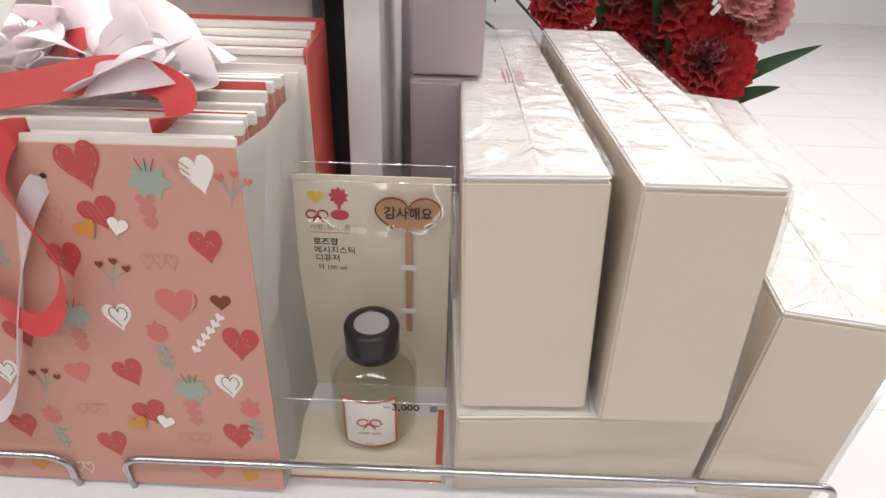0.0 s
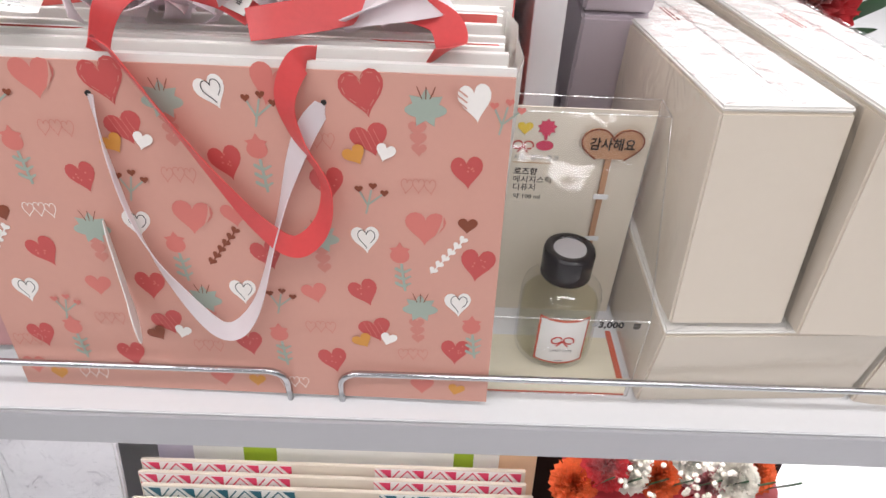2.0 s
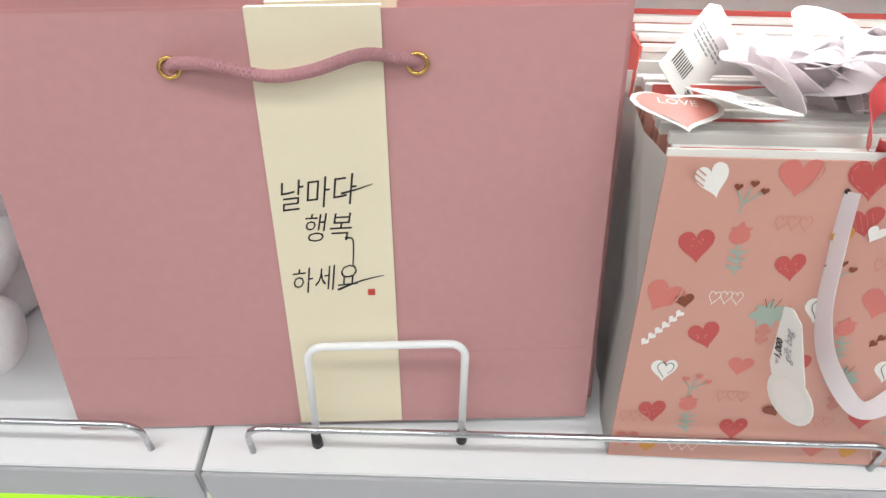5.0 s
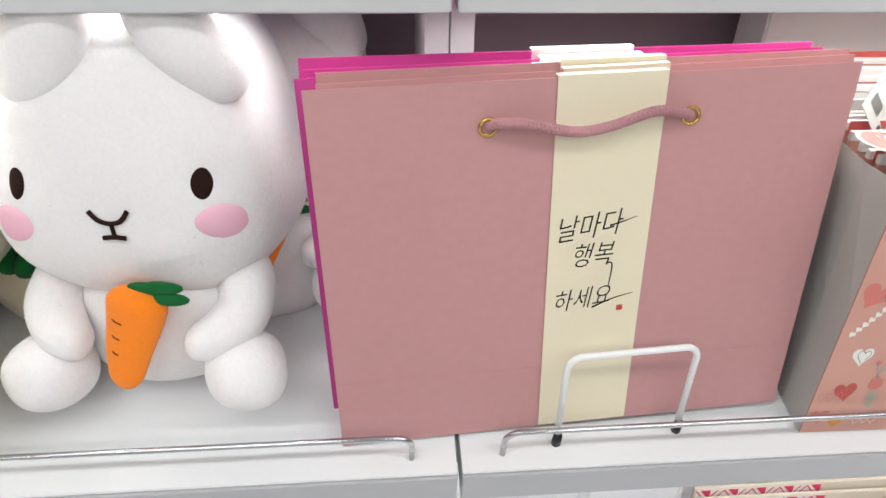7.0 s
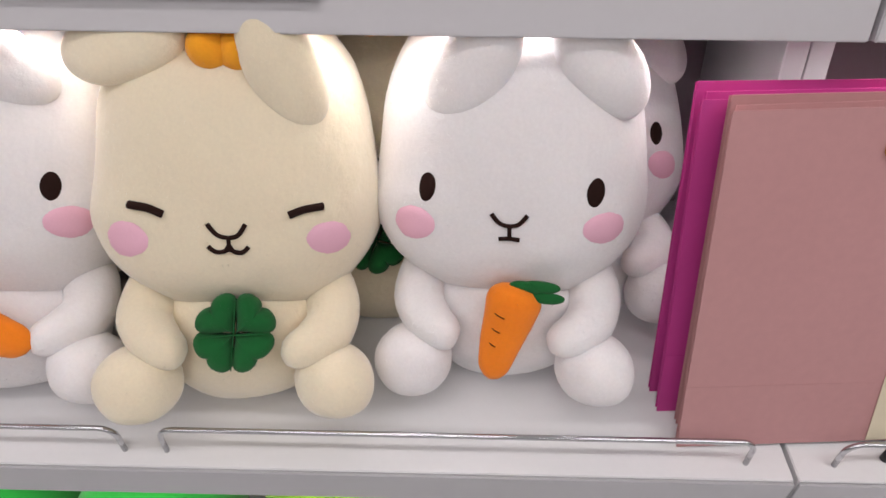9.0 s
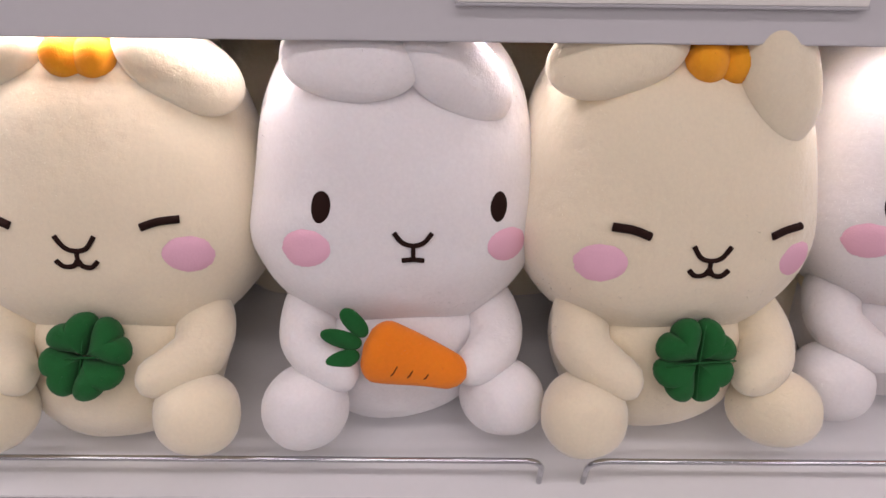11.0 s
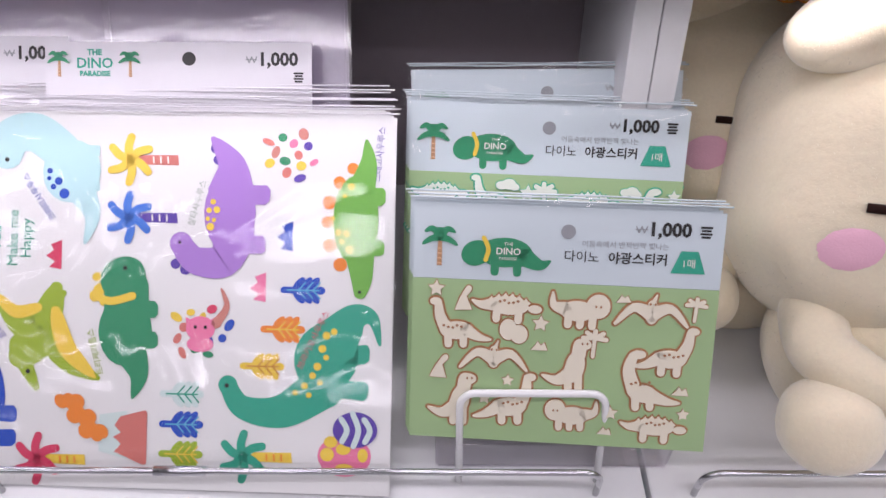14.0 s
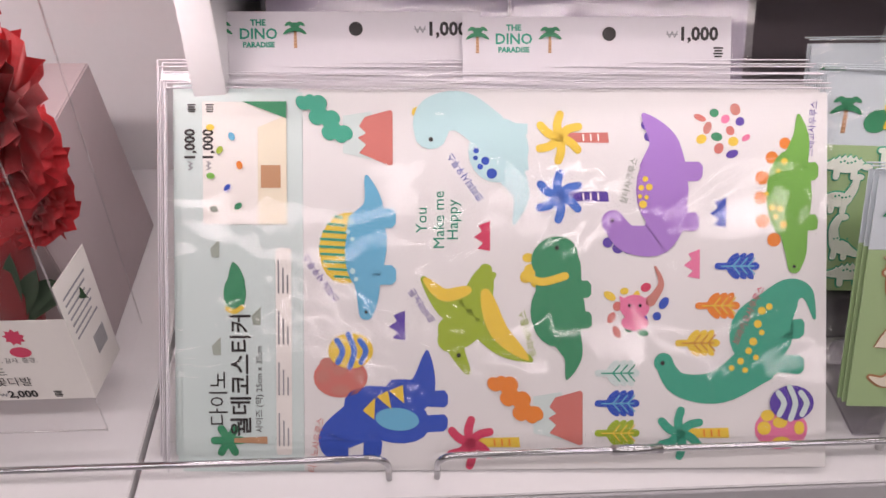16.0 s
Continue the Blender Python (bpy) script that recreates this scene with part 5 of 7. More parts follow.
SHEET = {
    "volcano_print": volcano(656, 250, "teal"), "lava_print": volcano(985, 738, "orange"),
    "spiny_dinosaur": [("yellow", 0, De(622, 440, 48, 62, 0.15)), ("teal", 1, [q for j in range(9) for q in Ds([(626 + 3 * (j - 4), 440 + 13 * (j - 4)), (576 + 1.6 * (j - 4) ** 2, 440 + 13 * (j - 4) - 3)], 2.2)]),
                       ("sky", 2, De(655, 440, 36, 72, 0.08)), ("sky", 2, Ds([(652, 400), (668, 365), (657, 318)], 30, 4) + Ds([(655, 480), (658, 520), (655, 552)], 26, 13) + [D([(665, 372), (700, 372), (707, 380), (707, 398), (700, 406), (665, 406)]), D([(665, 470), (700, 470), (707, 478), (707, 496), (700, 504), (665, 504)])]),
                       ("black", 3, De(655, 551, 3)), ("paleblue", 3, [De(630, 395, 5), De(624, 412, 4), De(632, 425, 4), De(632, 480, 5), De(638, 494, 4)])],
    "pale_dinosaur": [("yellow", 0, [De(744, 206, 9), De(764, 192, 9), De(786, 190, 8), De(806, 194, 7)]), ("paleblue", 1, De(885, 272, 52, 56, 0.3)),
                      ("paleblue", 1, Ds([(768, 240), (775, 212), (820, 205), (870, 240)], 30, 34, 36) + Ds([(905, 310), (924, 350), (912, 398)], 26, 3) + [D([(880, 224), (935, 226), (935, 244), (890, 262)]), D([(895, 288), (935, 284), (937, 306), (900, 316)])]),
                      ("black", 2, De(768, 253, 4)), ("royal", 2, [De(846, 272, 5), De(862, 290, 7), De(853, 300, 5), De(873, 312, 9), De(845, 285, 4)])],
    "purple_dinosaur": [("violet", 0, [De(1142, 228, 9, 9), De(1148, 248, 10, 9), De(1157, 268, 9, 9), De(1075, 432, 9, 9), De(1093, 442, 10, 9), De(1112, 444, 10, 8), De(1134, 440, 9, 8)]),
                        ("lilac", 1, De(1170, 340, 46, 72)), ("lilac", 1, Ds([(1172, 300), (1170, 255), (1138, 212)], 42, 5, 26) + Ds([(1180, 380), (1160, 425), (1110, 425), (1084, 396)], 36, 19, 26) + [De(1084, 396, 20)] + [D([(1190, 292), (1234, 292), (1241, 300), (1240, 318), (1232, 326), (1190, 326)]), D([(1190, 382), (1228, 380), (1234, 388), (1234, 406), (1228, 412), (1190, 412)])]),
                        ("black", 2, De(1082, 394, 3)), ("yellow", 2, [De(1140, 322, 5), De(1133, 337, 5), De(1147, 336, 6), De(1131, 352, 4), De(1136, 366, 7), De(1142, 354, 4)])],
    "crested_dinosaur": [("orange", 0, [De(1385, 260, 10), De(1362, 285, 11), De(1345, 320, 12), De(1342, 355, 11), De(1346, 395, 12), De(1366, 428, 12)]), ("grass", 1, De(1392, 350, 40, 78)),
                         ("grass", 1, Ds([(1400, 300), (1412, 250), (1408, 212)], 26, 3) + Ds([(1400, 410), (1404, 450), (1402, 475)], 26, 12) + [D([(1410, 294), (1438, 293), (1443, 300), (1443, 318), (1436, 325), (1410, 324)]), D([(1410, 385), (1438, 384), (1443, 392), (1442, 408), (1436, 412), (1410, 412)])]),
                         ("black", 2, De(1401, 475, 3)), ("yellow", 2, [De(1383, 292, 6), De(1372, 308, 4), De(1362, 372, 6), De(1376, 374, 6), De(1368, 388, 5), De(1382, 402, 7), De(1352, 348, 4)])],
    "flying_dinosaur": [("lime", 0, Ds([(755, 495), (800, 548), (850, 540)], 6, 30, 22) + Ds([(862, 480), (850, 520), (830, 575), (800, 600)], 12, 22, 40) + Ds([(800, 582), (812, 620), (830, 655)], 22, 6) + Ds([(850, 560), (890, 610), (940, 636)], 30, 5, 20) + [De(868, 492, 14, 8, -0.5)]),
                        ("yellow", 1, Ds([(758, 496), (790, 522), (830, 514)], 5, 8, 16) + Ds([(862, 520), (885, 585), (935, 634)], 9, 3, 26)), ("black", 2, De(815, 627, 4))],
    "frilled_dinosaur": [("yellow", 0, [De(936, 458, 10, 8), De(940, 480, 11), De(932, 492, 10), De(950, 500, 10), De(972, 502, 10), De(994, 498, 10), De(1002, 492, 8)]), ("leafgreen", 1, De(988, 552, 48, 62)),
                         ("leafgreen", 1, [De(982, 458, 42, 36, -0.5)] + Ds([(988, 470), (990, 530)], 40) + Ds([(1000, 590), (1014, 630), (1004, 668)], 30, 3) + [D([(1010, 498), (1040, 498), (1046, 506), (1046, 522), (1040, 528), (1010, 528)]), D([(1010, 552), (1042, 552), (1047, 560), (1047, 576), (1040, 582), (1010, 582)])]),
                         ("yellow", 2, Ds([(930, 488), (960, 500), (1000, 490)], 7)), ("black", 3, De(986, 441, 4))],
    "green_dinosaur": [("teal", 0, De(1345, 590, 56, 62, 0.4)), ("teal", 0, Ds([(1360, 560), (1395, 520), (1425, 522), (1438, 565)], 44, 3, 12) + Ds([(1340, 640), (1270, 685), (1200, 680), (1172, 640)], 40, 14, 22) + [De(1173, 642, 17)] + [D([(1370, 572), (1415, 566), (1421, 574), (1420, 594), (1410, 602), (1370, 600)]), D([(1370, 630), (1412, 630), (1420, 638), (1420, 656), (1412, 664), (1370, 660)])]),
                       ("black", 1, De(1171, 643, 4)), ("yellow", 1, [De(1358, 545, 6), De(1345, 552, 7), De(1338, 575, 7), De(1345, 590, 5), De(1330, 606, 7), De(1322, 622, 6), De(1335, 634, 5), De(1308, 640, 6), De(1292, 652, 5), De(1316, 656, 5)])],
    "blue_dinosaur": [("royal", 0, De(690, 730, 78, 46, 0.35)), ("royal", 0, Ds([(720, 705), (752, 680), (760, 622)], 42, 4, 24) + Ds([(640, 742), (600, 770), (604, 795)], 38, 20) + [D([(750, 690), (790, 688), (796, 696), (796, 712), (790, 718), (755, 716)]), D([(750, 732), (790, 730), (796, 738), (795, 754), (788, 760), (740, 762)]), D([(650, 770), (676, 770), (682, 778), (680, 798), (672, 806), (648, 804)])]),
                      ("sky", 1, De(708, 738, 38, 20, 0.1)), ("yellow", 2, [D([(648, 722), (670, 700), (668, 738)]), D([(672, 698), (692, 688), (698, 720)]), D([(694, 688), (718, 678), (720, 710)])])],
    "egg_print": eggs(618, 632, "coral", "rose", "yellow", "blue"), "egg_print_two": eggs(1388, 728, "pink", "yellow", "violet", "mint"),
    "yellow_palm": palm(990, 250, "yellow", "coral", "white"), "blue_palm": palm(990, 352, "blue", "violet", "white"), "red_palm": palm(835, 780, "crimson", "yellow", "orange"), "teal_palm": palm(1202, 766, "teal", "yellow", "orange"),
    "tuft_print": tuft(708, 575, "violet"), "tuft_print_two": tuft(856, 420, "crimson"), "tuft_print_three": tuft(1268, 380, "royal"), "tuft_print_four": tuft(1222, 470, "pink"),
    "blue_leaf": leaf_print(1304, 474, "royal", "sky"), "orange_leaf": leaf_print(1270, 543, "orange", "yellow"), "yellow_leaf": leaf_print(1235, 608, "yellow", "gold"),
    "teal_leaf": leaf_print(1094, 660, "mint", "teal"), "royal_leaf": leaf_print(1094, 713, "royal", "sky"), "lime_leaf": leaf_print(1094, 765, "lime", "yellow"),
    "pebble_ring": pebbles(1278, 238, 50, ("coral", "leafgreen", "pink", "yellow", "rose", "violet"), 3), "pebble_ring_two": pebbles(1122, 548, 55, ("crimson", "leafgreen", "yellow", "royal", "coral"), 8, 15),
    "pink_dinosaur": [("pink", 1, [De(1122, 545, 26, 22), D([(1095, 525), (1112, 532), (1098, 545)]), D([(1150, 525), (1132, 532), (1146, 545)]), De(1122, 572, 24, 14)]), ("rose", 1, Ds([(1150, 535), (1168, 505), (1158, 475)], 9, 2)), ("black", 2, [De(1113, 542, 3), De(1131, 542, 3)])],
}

M["header"] = material("white_header_card", (0.74, 0.72, 0.76), 0.45, vary=0.03, grain=30)
DSM = lean(-1.931, -0.0296, 0.002, 45.96, -2.66, -0.98)
for k in range(7, -1, -1):
    sm = DSM @ pose(-0.0012 * k + 0.002 * math.sin(k * 2.3), 0.0016 * k, 0.0012 * k)
    sheet = thing("wall_sticker_sheet", sm, ("dinosaur wall sticker sheet in a clear bag, front of its stack" if k == 0 else "dinosaur wall sticker sheet in a clear bag, stacked behind"), "sticker sheet", "wall sticker sheets")
    part("printed_sheet", box(-0.1755, 0.1755, 0, 0.0006, 0.001, 0.2525), "sheet_white", sheet)
    strip = part("title_strip", box(-0.256, -0.1757, 0, 0.0006, 0.001, 0.2525), "mint", sheet, "mint title strip")
    if k < 2:
        bm = bmesh.new()
        nx, nz = 40, 24
        grid = [[bm.verts.new((-0.266 + 0.444 * i / nx, -0.0026 - 0.0014 * noise.noise(Vector((i * 0.16, j * 0.14, k))) - 0.0010 * abs(noise.noise(Vector((i * 0.10 + j * 0.17, j * 0.05, 5)))), -0.001 + 0.262 * j / nz)) for i in range(nx + 1)] for j in range(nz + 1)]
        for j in range(nz):
            for i in range(nx):
                bm.faces.new((grid[j][i], grid[j][i + 1], grid[j + 1][i + 1], grid[j + 1][i]))
        part("clear_bag", bm, "bag_film", sheet, "creased clear plastic bag", True)
    if k == 2:
        part("bag_flap", pane((-0.266, 0, 0.2526), (0.178, 0, 0.2526), (0.178, 0, 0.2640), (-0.266, 0, 0.2640)), "bag_film", sheet, "clear bag flap")
    rim = 0.2562 + 0.0019 * k + 0.0008 * math.sin(k * 2.6)
    part("flap_edge", tube([(-0.266 + 0.444 * i / 12, -0.0002, rim + 0.0008 * noise.noise(Vector((i * 0.4, k, 0)))) for i in range(13)], 0.0006, 6), "header", sheet, "whitish sealed plastic edge")
    part("side_edge", tube([(-0.266, -0.0002, 0.001), (-0.2662, -0.0004, 0.13), (-0.266, -0.0002, rim)], 0.0006, 6), "header", sheet)
    if k == 0:
        front_sheet, title = sheet, strip
price(title, "1,000", 0.0095, -0.2375, 0.208, turn=90)
code_mark(title, -0.2365, 0.243, 0.006)
price(title, "1,000", 0.0095, -0.2495, 0.208, turn=90)
code_mark(title, -0.2485, 0.243, 0.006)
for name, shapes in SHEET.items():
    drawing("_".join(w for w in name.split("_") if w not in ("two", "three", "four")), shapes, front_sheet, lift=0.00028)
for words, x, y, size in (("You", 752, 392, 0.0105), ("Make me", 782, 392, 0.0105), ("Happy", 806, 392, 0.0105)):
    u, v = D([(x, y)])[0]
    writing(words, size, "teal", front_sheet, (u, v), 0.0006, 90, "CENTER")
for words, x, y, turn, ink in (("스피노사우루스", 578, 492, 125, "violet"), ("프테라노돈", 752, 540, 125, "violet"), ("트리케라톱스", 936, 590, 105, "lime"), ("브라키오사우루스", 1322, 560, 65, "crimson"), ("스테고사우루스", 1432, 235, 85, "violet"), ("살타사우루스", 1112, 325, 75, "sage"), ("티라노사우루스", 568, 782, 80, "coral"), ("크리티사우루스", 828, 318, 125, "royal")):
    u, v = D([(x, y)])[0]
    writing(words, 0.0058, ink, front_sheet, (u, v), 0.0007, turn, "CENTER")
writing("다이노", 0.0135, "black", title, (-0.2315, 0.050), turn=90, align="CENTER")
writing("월데코스티커", 0.0150, "black", title, (-0.2165, 0.066), turn=90, align="CENTER", bold=0.00025)
writing("사이즈 (약) 25cm x 35cm", 0.0056, "black", title, (-0.2050, 0.056), turn=90, align="CENTER")
drawing("room_photo", [("white_card", 0, rounded(-0.2415, -0.186, 0.166, 0.247, 0.001)), ("cream", 1, [(-0.205, 0.166), (-0.186, 0.166), (-0.186, 0.238), (-0.205, 0.230)]), ("wood", 2, [(-0.203, 0.190), (-0.190, 0.190), (-0.190, 0.205), (-0.203, 0.205)]), ("leafgreen", 2, [(-0.215, 0.247), (-0.186, 0.247), (-0.186, 0.236)])], title, lift=0.0004)
for k, (u, v, c) in enumerate(((-0.236, 0.230, "yellow"), (-0.230, 0.215, "lime"), (-0.222, 0.224, "sky"), (-0.236, 0.198, "grass"), (-0.225, 0.190, "royal"), (-0.217, 0.205, "orange"), (-0.234, 0.176, "sage"), (-0.218, 0.178, "leafgreen"))):
    drawing("tiny_sticker", [(c, 3, ell(u, v, 0.0028, 0.0020, k))], title, lift=0.0004)
drawing("strip_dinosaur", [("leafgreen", 0, ell(-0.221, 0.120, 0.0075, 0.0125)), ("leafgreen", 0, stroke([(-0.220, 0.128), (-0.221, 0.136), (-0.222, 0.140)], 0.006, 0.001)), ("yellow", 1, stroke([(-0.226, 0.110), (-0.221, 0.108), (-0.216, 0.111)], 0.0016))], title)
for u, v in ((-0.236, 0.150), (-0.2355, 0.085), (-0.209, 0.105)):
    drawing("strip_hill", [("sage", 0, [(u, v - 0.006), (u + 0.005, v - 0.006), (u + 0.005, v + 0.006), (u - 0.001, v)])], title)
drawing("notice_column", [("white_card", 0, rounded(-0.194, -0.1835, 0.012, 0.150, 0.002))], title, lift=0.0004)
for k in range(4):
    drawing("small_print", [("grey", 1, [[(-0.1925 + 0.003 * r, 0.018 + 0.034 * k), (-0.1915 + 0.003 * r, 0.018 + 0.034 * k), (-0.1915 + 0.003 * r, 0.040 + 0.034 * k - 0.005 * r), (-0.1925 + 0.003 * r, 0.040 + 0.034 * k - 0.005 * r)] for r in range(3)])], title, lift=0.0004)
drawing("strip_palm", [("leafgreen", 0, [q for a in range(0, 360, 60) for q in stroke([(-0.226, 0.022), (-0.226 + 0.009 * math.cos(radians(a)), 0.022 + 0.009 * math.sin(radians(a)))], 0.0026)]), ("wood", 0, [(-0.222, 0.0205), (-0.200, 0.0195), (-0.200, 0.0245), (-0.222, 0.0235)])], title)


# ---- dinosaur banner packs with white headers, behind the sheets ----
def small_palm(cx, cz, s):
    """A little printed palm with drooping fronds and a ringed trunk."""
    fronds = [q for a, reach in ((90, 0.55), (38, 0.75), (142, 0.75), (-18, 0.72), (198, 0.72)) for q in stroke([(cx, cz), (cx + 0.5 * reach * s * math.cos(radians(a)), cz + 0.6 * reach * s * math.sin(radians(a)) + 0.08 * s), (cx + reach * s * math.cos(radians(a)), cz + reach * 0.75 * s * math.sin(radians(a)) - 0.10 * s)], 0.13 * s, 0.05 * s, r_mid=0.16 * s)]
    return [("wood", 0, [(cx - 0.10 * s, cz - 1.15 * s), (cx + 0.10 * s, cz - 1.15 * s), (cx + 0.08 * s, cz), (cx - 0.08 * s, cz)]), ("leafgreen", 1, fronds),
            ("peach", 1, [[(cx - 0.1 * s, cz - (0.45 + 0.2 * j) * s), (cx + 0.1 * s, cz - (0.48 + 0.2 * j) * s), (cx + 0.1 * s, cz - (0.43 + 0.2 * j) * s), (cx - 0.1 * s, cz - (0.40 + 0.2 * j) * s)] for j in range(4)])]


M["haze_bag"] = film_material("hazy_plastic", 0.18, 0.16, 0.08, 30.0, (0.9, 0.88, 0.92))
for x, dy, words in ((-2.075, 0.0, "first"), (-1.904, -0.0085, "second")):
    pk = thing("banner_pack", lean(x, 0.014 + dy, 0.0, 42, 0, 0.2) @ pose(0, 0, 0.020), "dinosaur banner pack with a white header card and hang hole", "party pack", "banner packs")
    body = part("bag_body", box(-0.085, 0.085, 0.001, 0.010, -0.020, 0.232, 0.002), "header", pk)
    hd = part("header_card", box(-0.092, 0.092, -0.0008, 0.0, 0.200, 0.262), "header", pk, "white printed header card")
    for s in (-1, 1):
        drawing("palm_print", small_palm(-0.0575 + s * 0.0245, 0.2500, 0.0105), hd, lift=0.0012)
    for w2, z, size in (("THE", 0.2545, 0.0055), ("DINO", 0.2470, 0.0098), ("PARADISE", 0.2400, 0.0048)):
        writing(w2, size, "teal", hd, (-0.0575, z), 0.0013, 0, "CENTER", bold=0.0002)
    drawing("hang_hole", [("black", 0, ell(0.0075, 0.2505, 0.0047, 0.0047))], hd, lift=0.0012)
    price(hd, "1,000", 0.0125, 0.055, 0.2500, 0.0012)
    code_mark(hd, 0.083, 0.2385, 0.0075, 0.0012)
    hz = thing("hazy_bag", lean(x + 0.030, 0.090 + dy, 0, 33), "lavender hazy plastic bag standing behind the banner packs", "plastic bag", "hazy bags")
    part("bag_film", box(-0.085, 0.085, 0, 0.006, 0, 0.318, 0.002), "pale_lavender", hz)
    bm = bmesh.new()
    grid = [[bm.verts.new((-0.088 + 0.176 * i / 20, -0.0022 - 0.003 * abs(noise.noise(Vector((i * 0.22, j * 0.22, x)))), 0.322 * j / 24)) for i in range(21)] for j in range(25)]
    for j in range(24):
        for i in range(20):
            bm.faces.new((grid[j][i], grid[j][i + 1], grid[j + 1][i + 1], grid[j + 1][i]))
    part("bag_skin", bm, "haze_bag", hz, "hazy clear skin", True)
    bars(hz, 0.03, 0.300, 0.03, 0.005, "grey", 0.0004)


# ---- glow sticker cards ----
def pet(kind, e):
    """Foam sticker outlines of about unit size, grown by e."""
    def legs(xs, z=-0.42):
        return [q for x in xs for q in stroke([(x, -0.1), (x, z)], 0.11 + e)]
    if kind == "long":
        return [ell(-0.1, 0, 0.48 + e, 0.27 + e)] + stroke([(0.2, 0.05), (0.38, 0.45), (0.42, 0.85)], 0.20 + e, 0.10 + e) + [ell(0.50, 0.88, 0.17 + e, 0.11 + e)] + stroke([(-0.4, 0), (-0.75, -0.2), (-1.1, -0.28)], 0.2 + e, 0.03 + e) + legs((-0.3, 0.15))
    if kind == "tall":
        return [ell(0.1, -0.2, 0.45 + e, 0.27 + e, -0.25)] + stroke([(-0.15, -0.1), (-0.32, 0.5), (-0.2, 0.95)], 0.22 + e, 0.13 + e) + [ell(-0.05, 1.0, 0.22 + e, 0.13 + e)] + stroke([(0.4, -0.3), (0.8, -0.45), (1.15, -0.5)], 0.2 + e, 0.03 + e) + legs((-0.12, 0.3), -0.62)
    if kind == "plated":
        return [ell(0, 0, 0.6 + e, 0.27 + e)] + [ell(0.78, -0.05, 0.2 + e, 0.12 + e)] + stroke([(-0.5, 0), (-0.8, -0.02), (-1.05, 0.08)], 0.18 + e, 0.03 + e) + legs((-0.32, 0.32)) + [star(-0.5 + 0.2 * k, 0.24 - 0.02 * (k - 2.5) ** 2, 0.14 + e, 4, 0.6) for k in range(6)]
    if kind == "horned":
        return [ell(-0.1, 0, 0.5 + e, 0.3 + e)] + [ell(0.48, 0.18, 0.34 + e, 0.36 + e)] + stroke([(-0.5, 0.05), (-0.8, 0.15), (-0.85, 0.5)], 0.2 + e, 0.03 + e) + legs((-0.35, 0.0, 0.35))
    if kind == "king":
        return [ell(-0.1, -0.05, 0.28 + e, 0.48 + e, 0.2)] + [ell(-0.32, 0.62, 0.26 + e, 0.17 + e)] + stroke([(-0.2, 0.3), (-0.25, 0.6)], 0.2 + e) + stroke([(0.05, -0.3), (0.45, -0.45), (0.85, -0.3)], 0.25 + e, 0.03 + e) + legs((-0.2, 0.1), -0.72)
    if kind == "wing":
        return [ell(0, -0.05, 0.16 + e, 0.22 + e)] + [ell(0, 0.28, 0.12 + e, 0.12 + e)] + [q for s in (-1, 1) for q in stroke([(0, 0), (s * 0.5, 0.18), (s * 0.98, -0.3)], 0.2 + e, 0.04 + e)] + stroke([(0.02, 0.35), (0.1, 0.55)], 0.06 + e, 0.02 + e)
    if kind == "hill":
        return [[(-0.5 - e, -0.5 - e), (0.5 + e, -0.5 - e), (0.2 + e, 0.3 + e), (-0.15 - e, 0.3 + e)]] + stroke([(0.05, 0.35), (0.35, 0.75)], 0.14 + e, 0.18 + e)
    if kind == "egg":
        return [ell(-0.2, 0.1, 0.36 + e, 0.45 + e), ell(0.25, -0.1, 0.36 + e, 0.4 + e)]
    if kind == "palm":
        return stroke([(0, -0.7), (0, 0.2)], 0.09 + e) + [q for a in (0, 45, 90, 135, 180) for q in stroke([(0, 0.25), (0.55 * math.cos(radians(a)), 0.2 + 0.4 * math.sin(radians(a)))], 0.11 + e)]
    if kind == "cloud":
        return [ell(-0.35, 0, 0.4 + e, 0.3 + e), ell(0.2, 0.12, 0.5 + e, 0.38 + e), ell(0.6, -0.05, 0.35 + e, 0.26 + e)]
    if kind == "rock":
        return [[(-0.6 - e, -0.3 - e), (0.6 + e, -0.3 - e), (0.35 + e, 0.25 + e), (0.1, 0.05 + e), (-0.15, 0.35 + e), (-0.3, 0.05 + e)]]
    return [star(0, 0, 0.62 + e * 1.6, 5, 0.5)]


def sticker(card, kind, u, v, s, turn, flip, foam, rim, spots):
    c, sn = math.cos(turn), math.sin(turn)

    def put(polys):
        return [[(u + s * ((x * flip) * c - z * sn), v + s * ((x * flip) * sn + z * c)) for x, z in poly] for poly in polys]
    ob = drawing("foam_sticker", [(rim, 0, put(pet(kind, 0.065)))], card, lift=0.0003)
    top = drawing("foam_top", [(foam, 0, put(pet(kind, 0.0)))], ob, lift=0.0005, thick=0.0009)
    if spots:
        marks = []
        if kind in ("long", "tall", "plated"):
            marks = [ell(-0.25 + 0.13 * k, 0.12 + 0.04 * math.sin(k * 2), 0.045, 0.04, 0, 8) for k in range(5)]
        if kind in ("horned", "king", "wing"):
            hx = 0.48 if kind == "horned" else (-0.38 if kind == "king" else 0)
            hz = 0.18 if kind == "horned" else (0.66 if kind == "king" else 0.3)
            marks = [ell(hx - 0.07, hz, 0.03, 0.04, 0, 8), ell(hx + 0.07, hz, 0.03, 0.04, 0, 8)]
        if marks:
            drawing("print_spot", [(rim, 0, put(marks))], ob, lift=0.0019)
    return ob


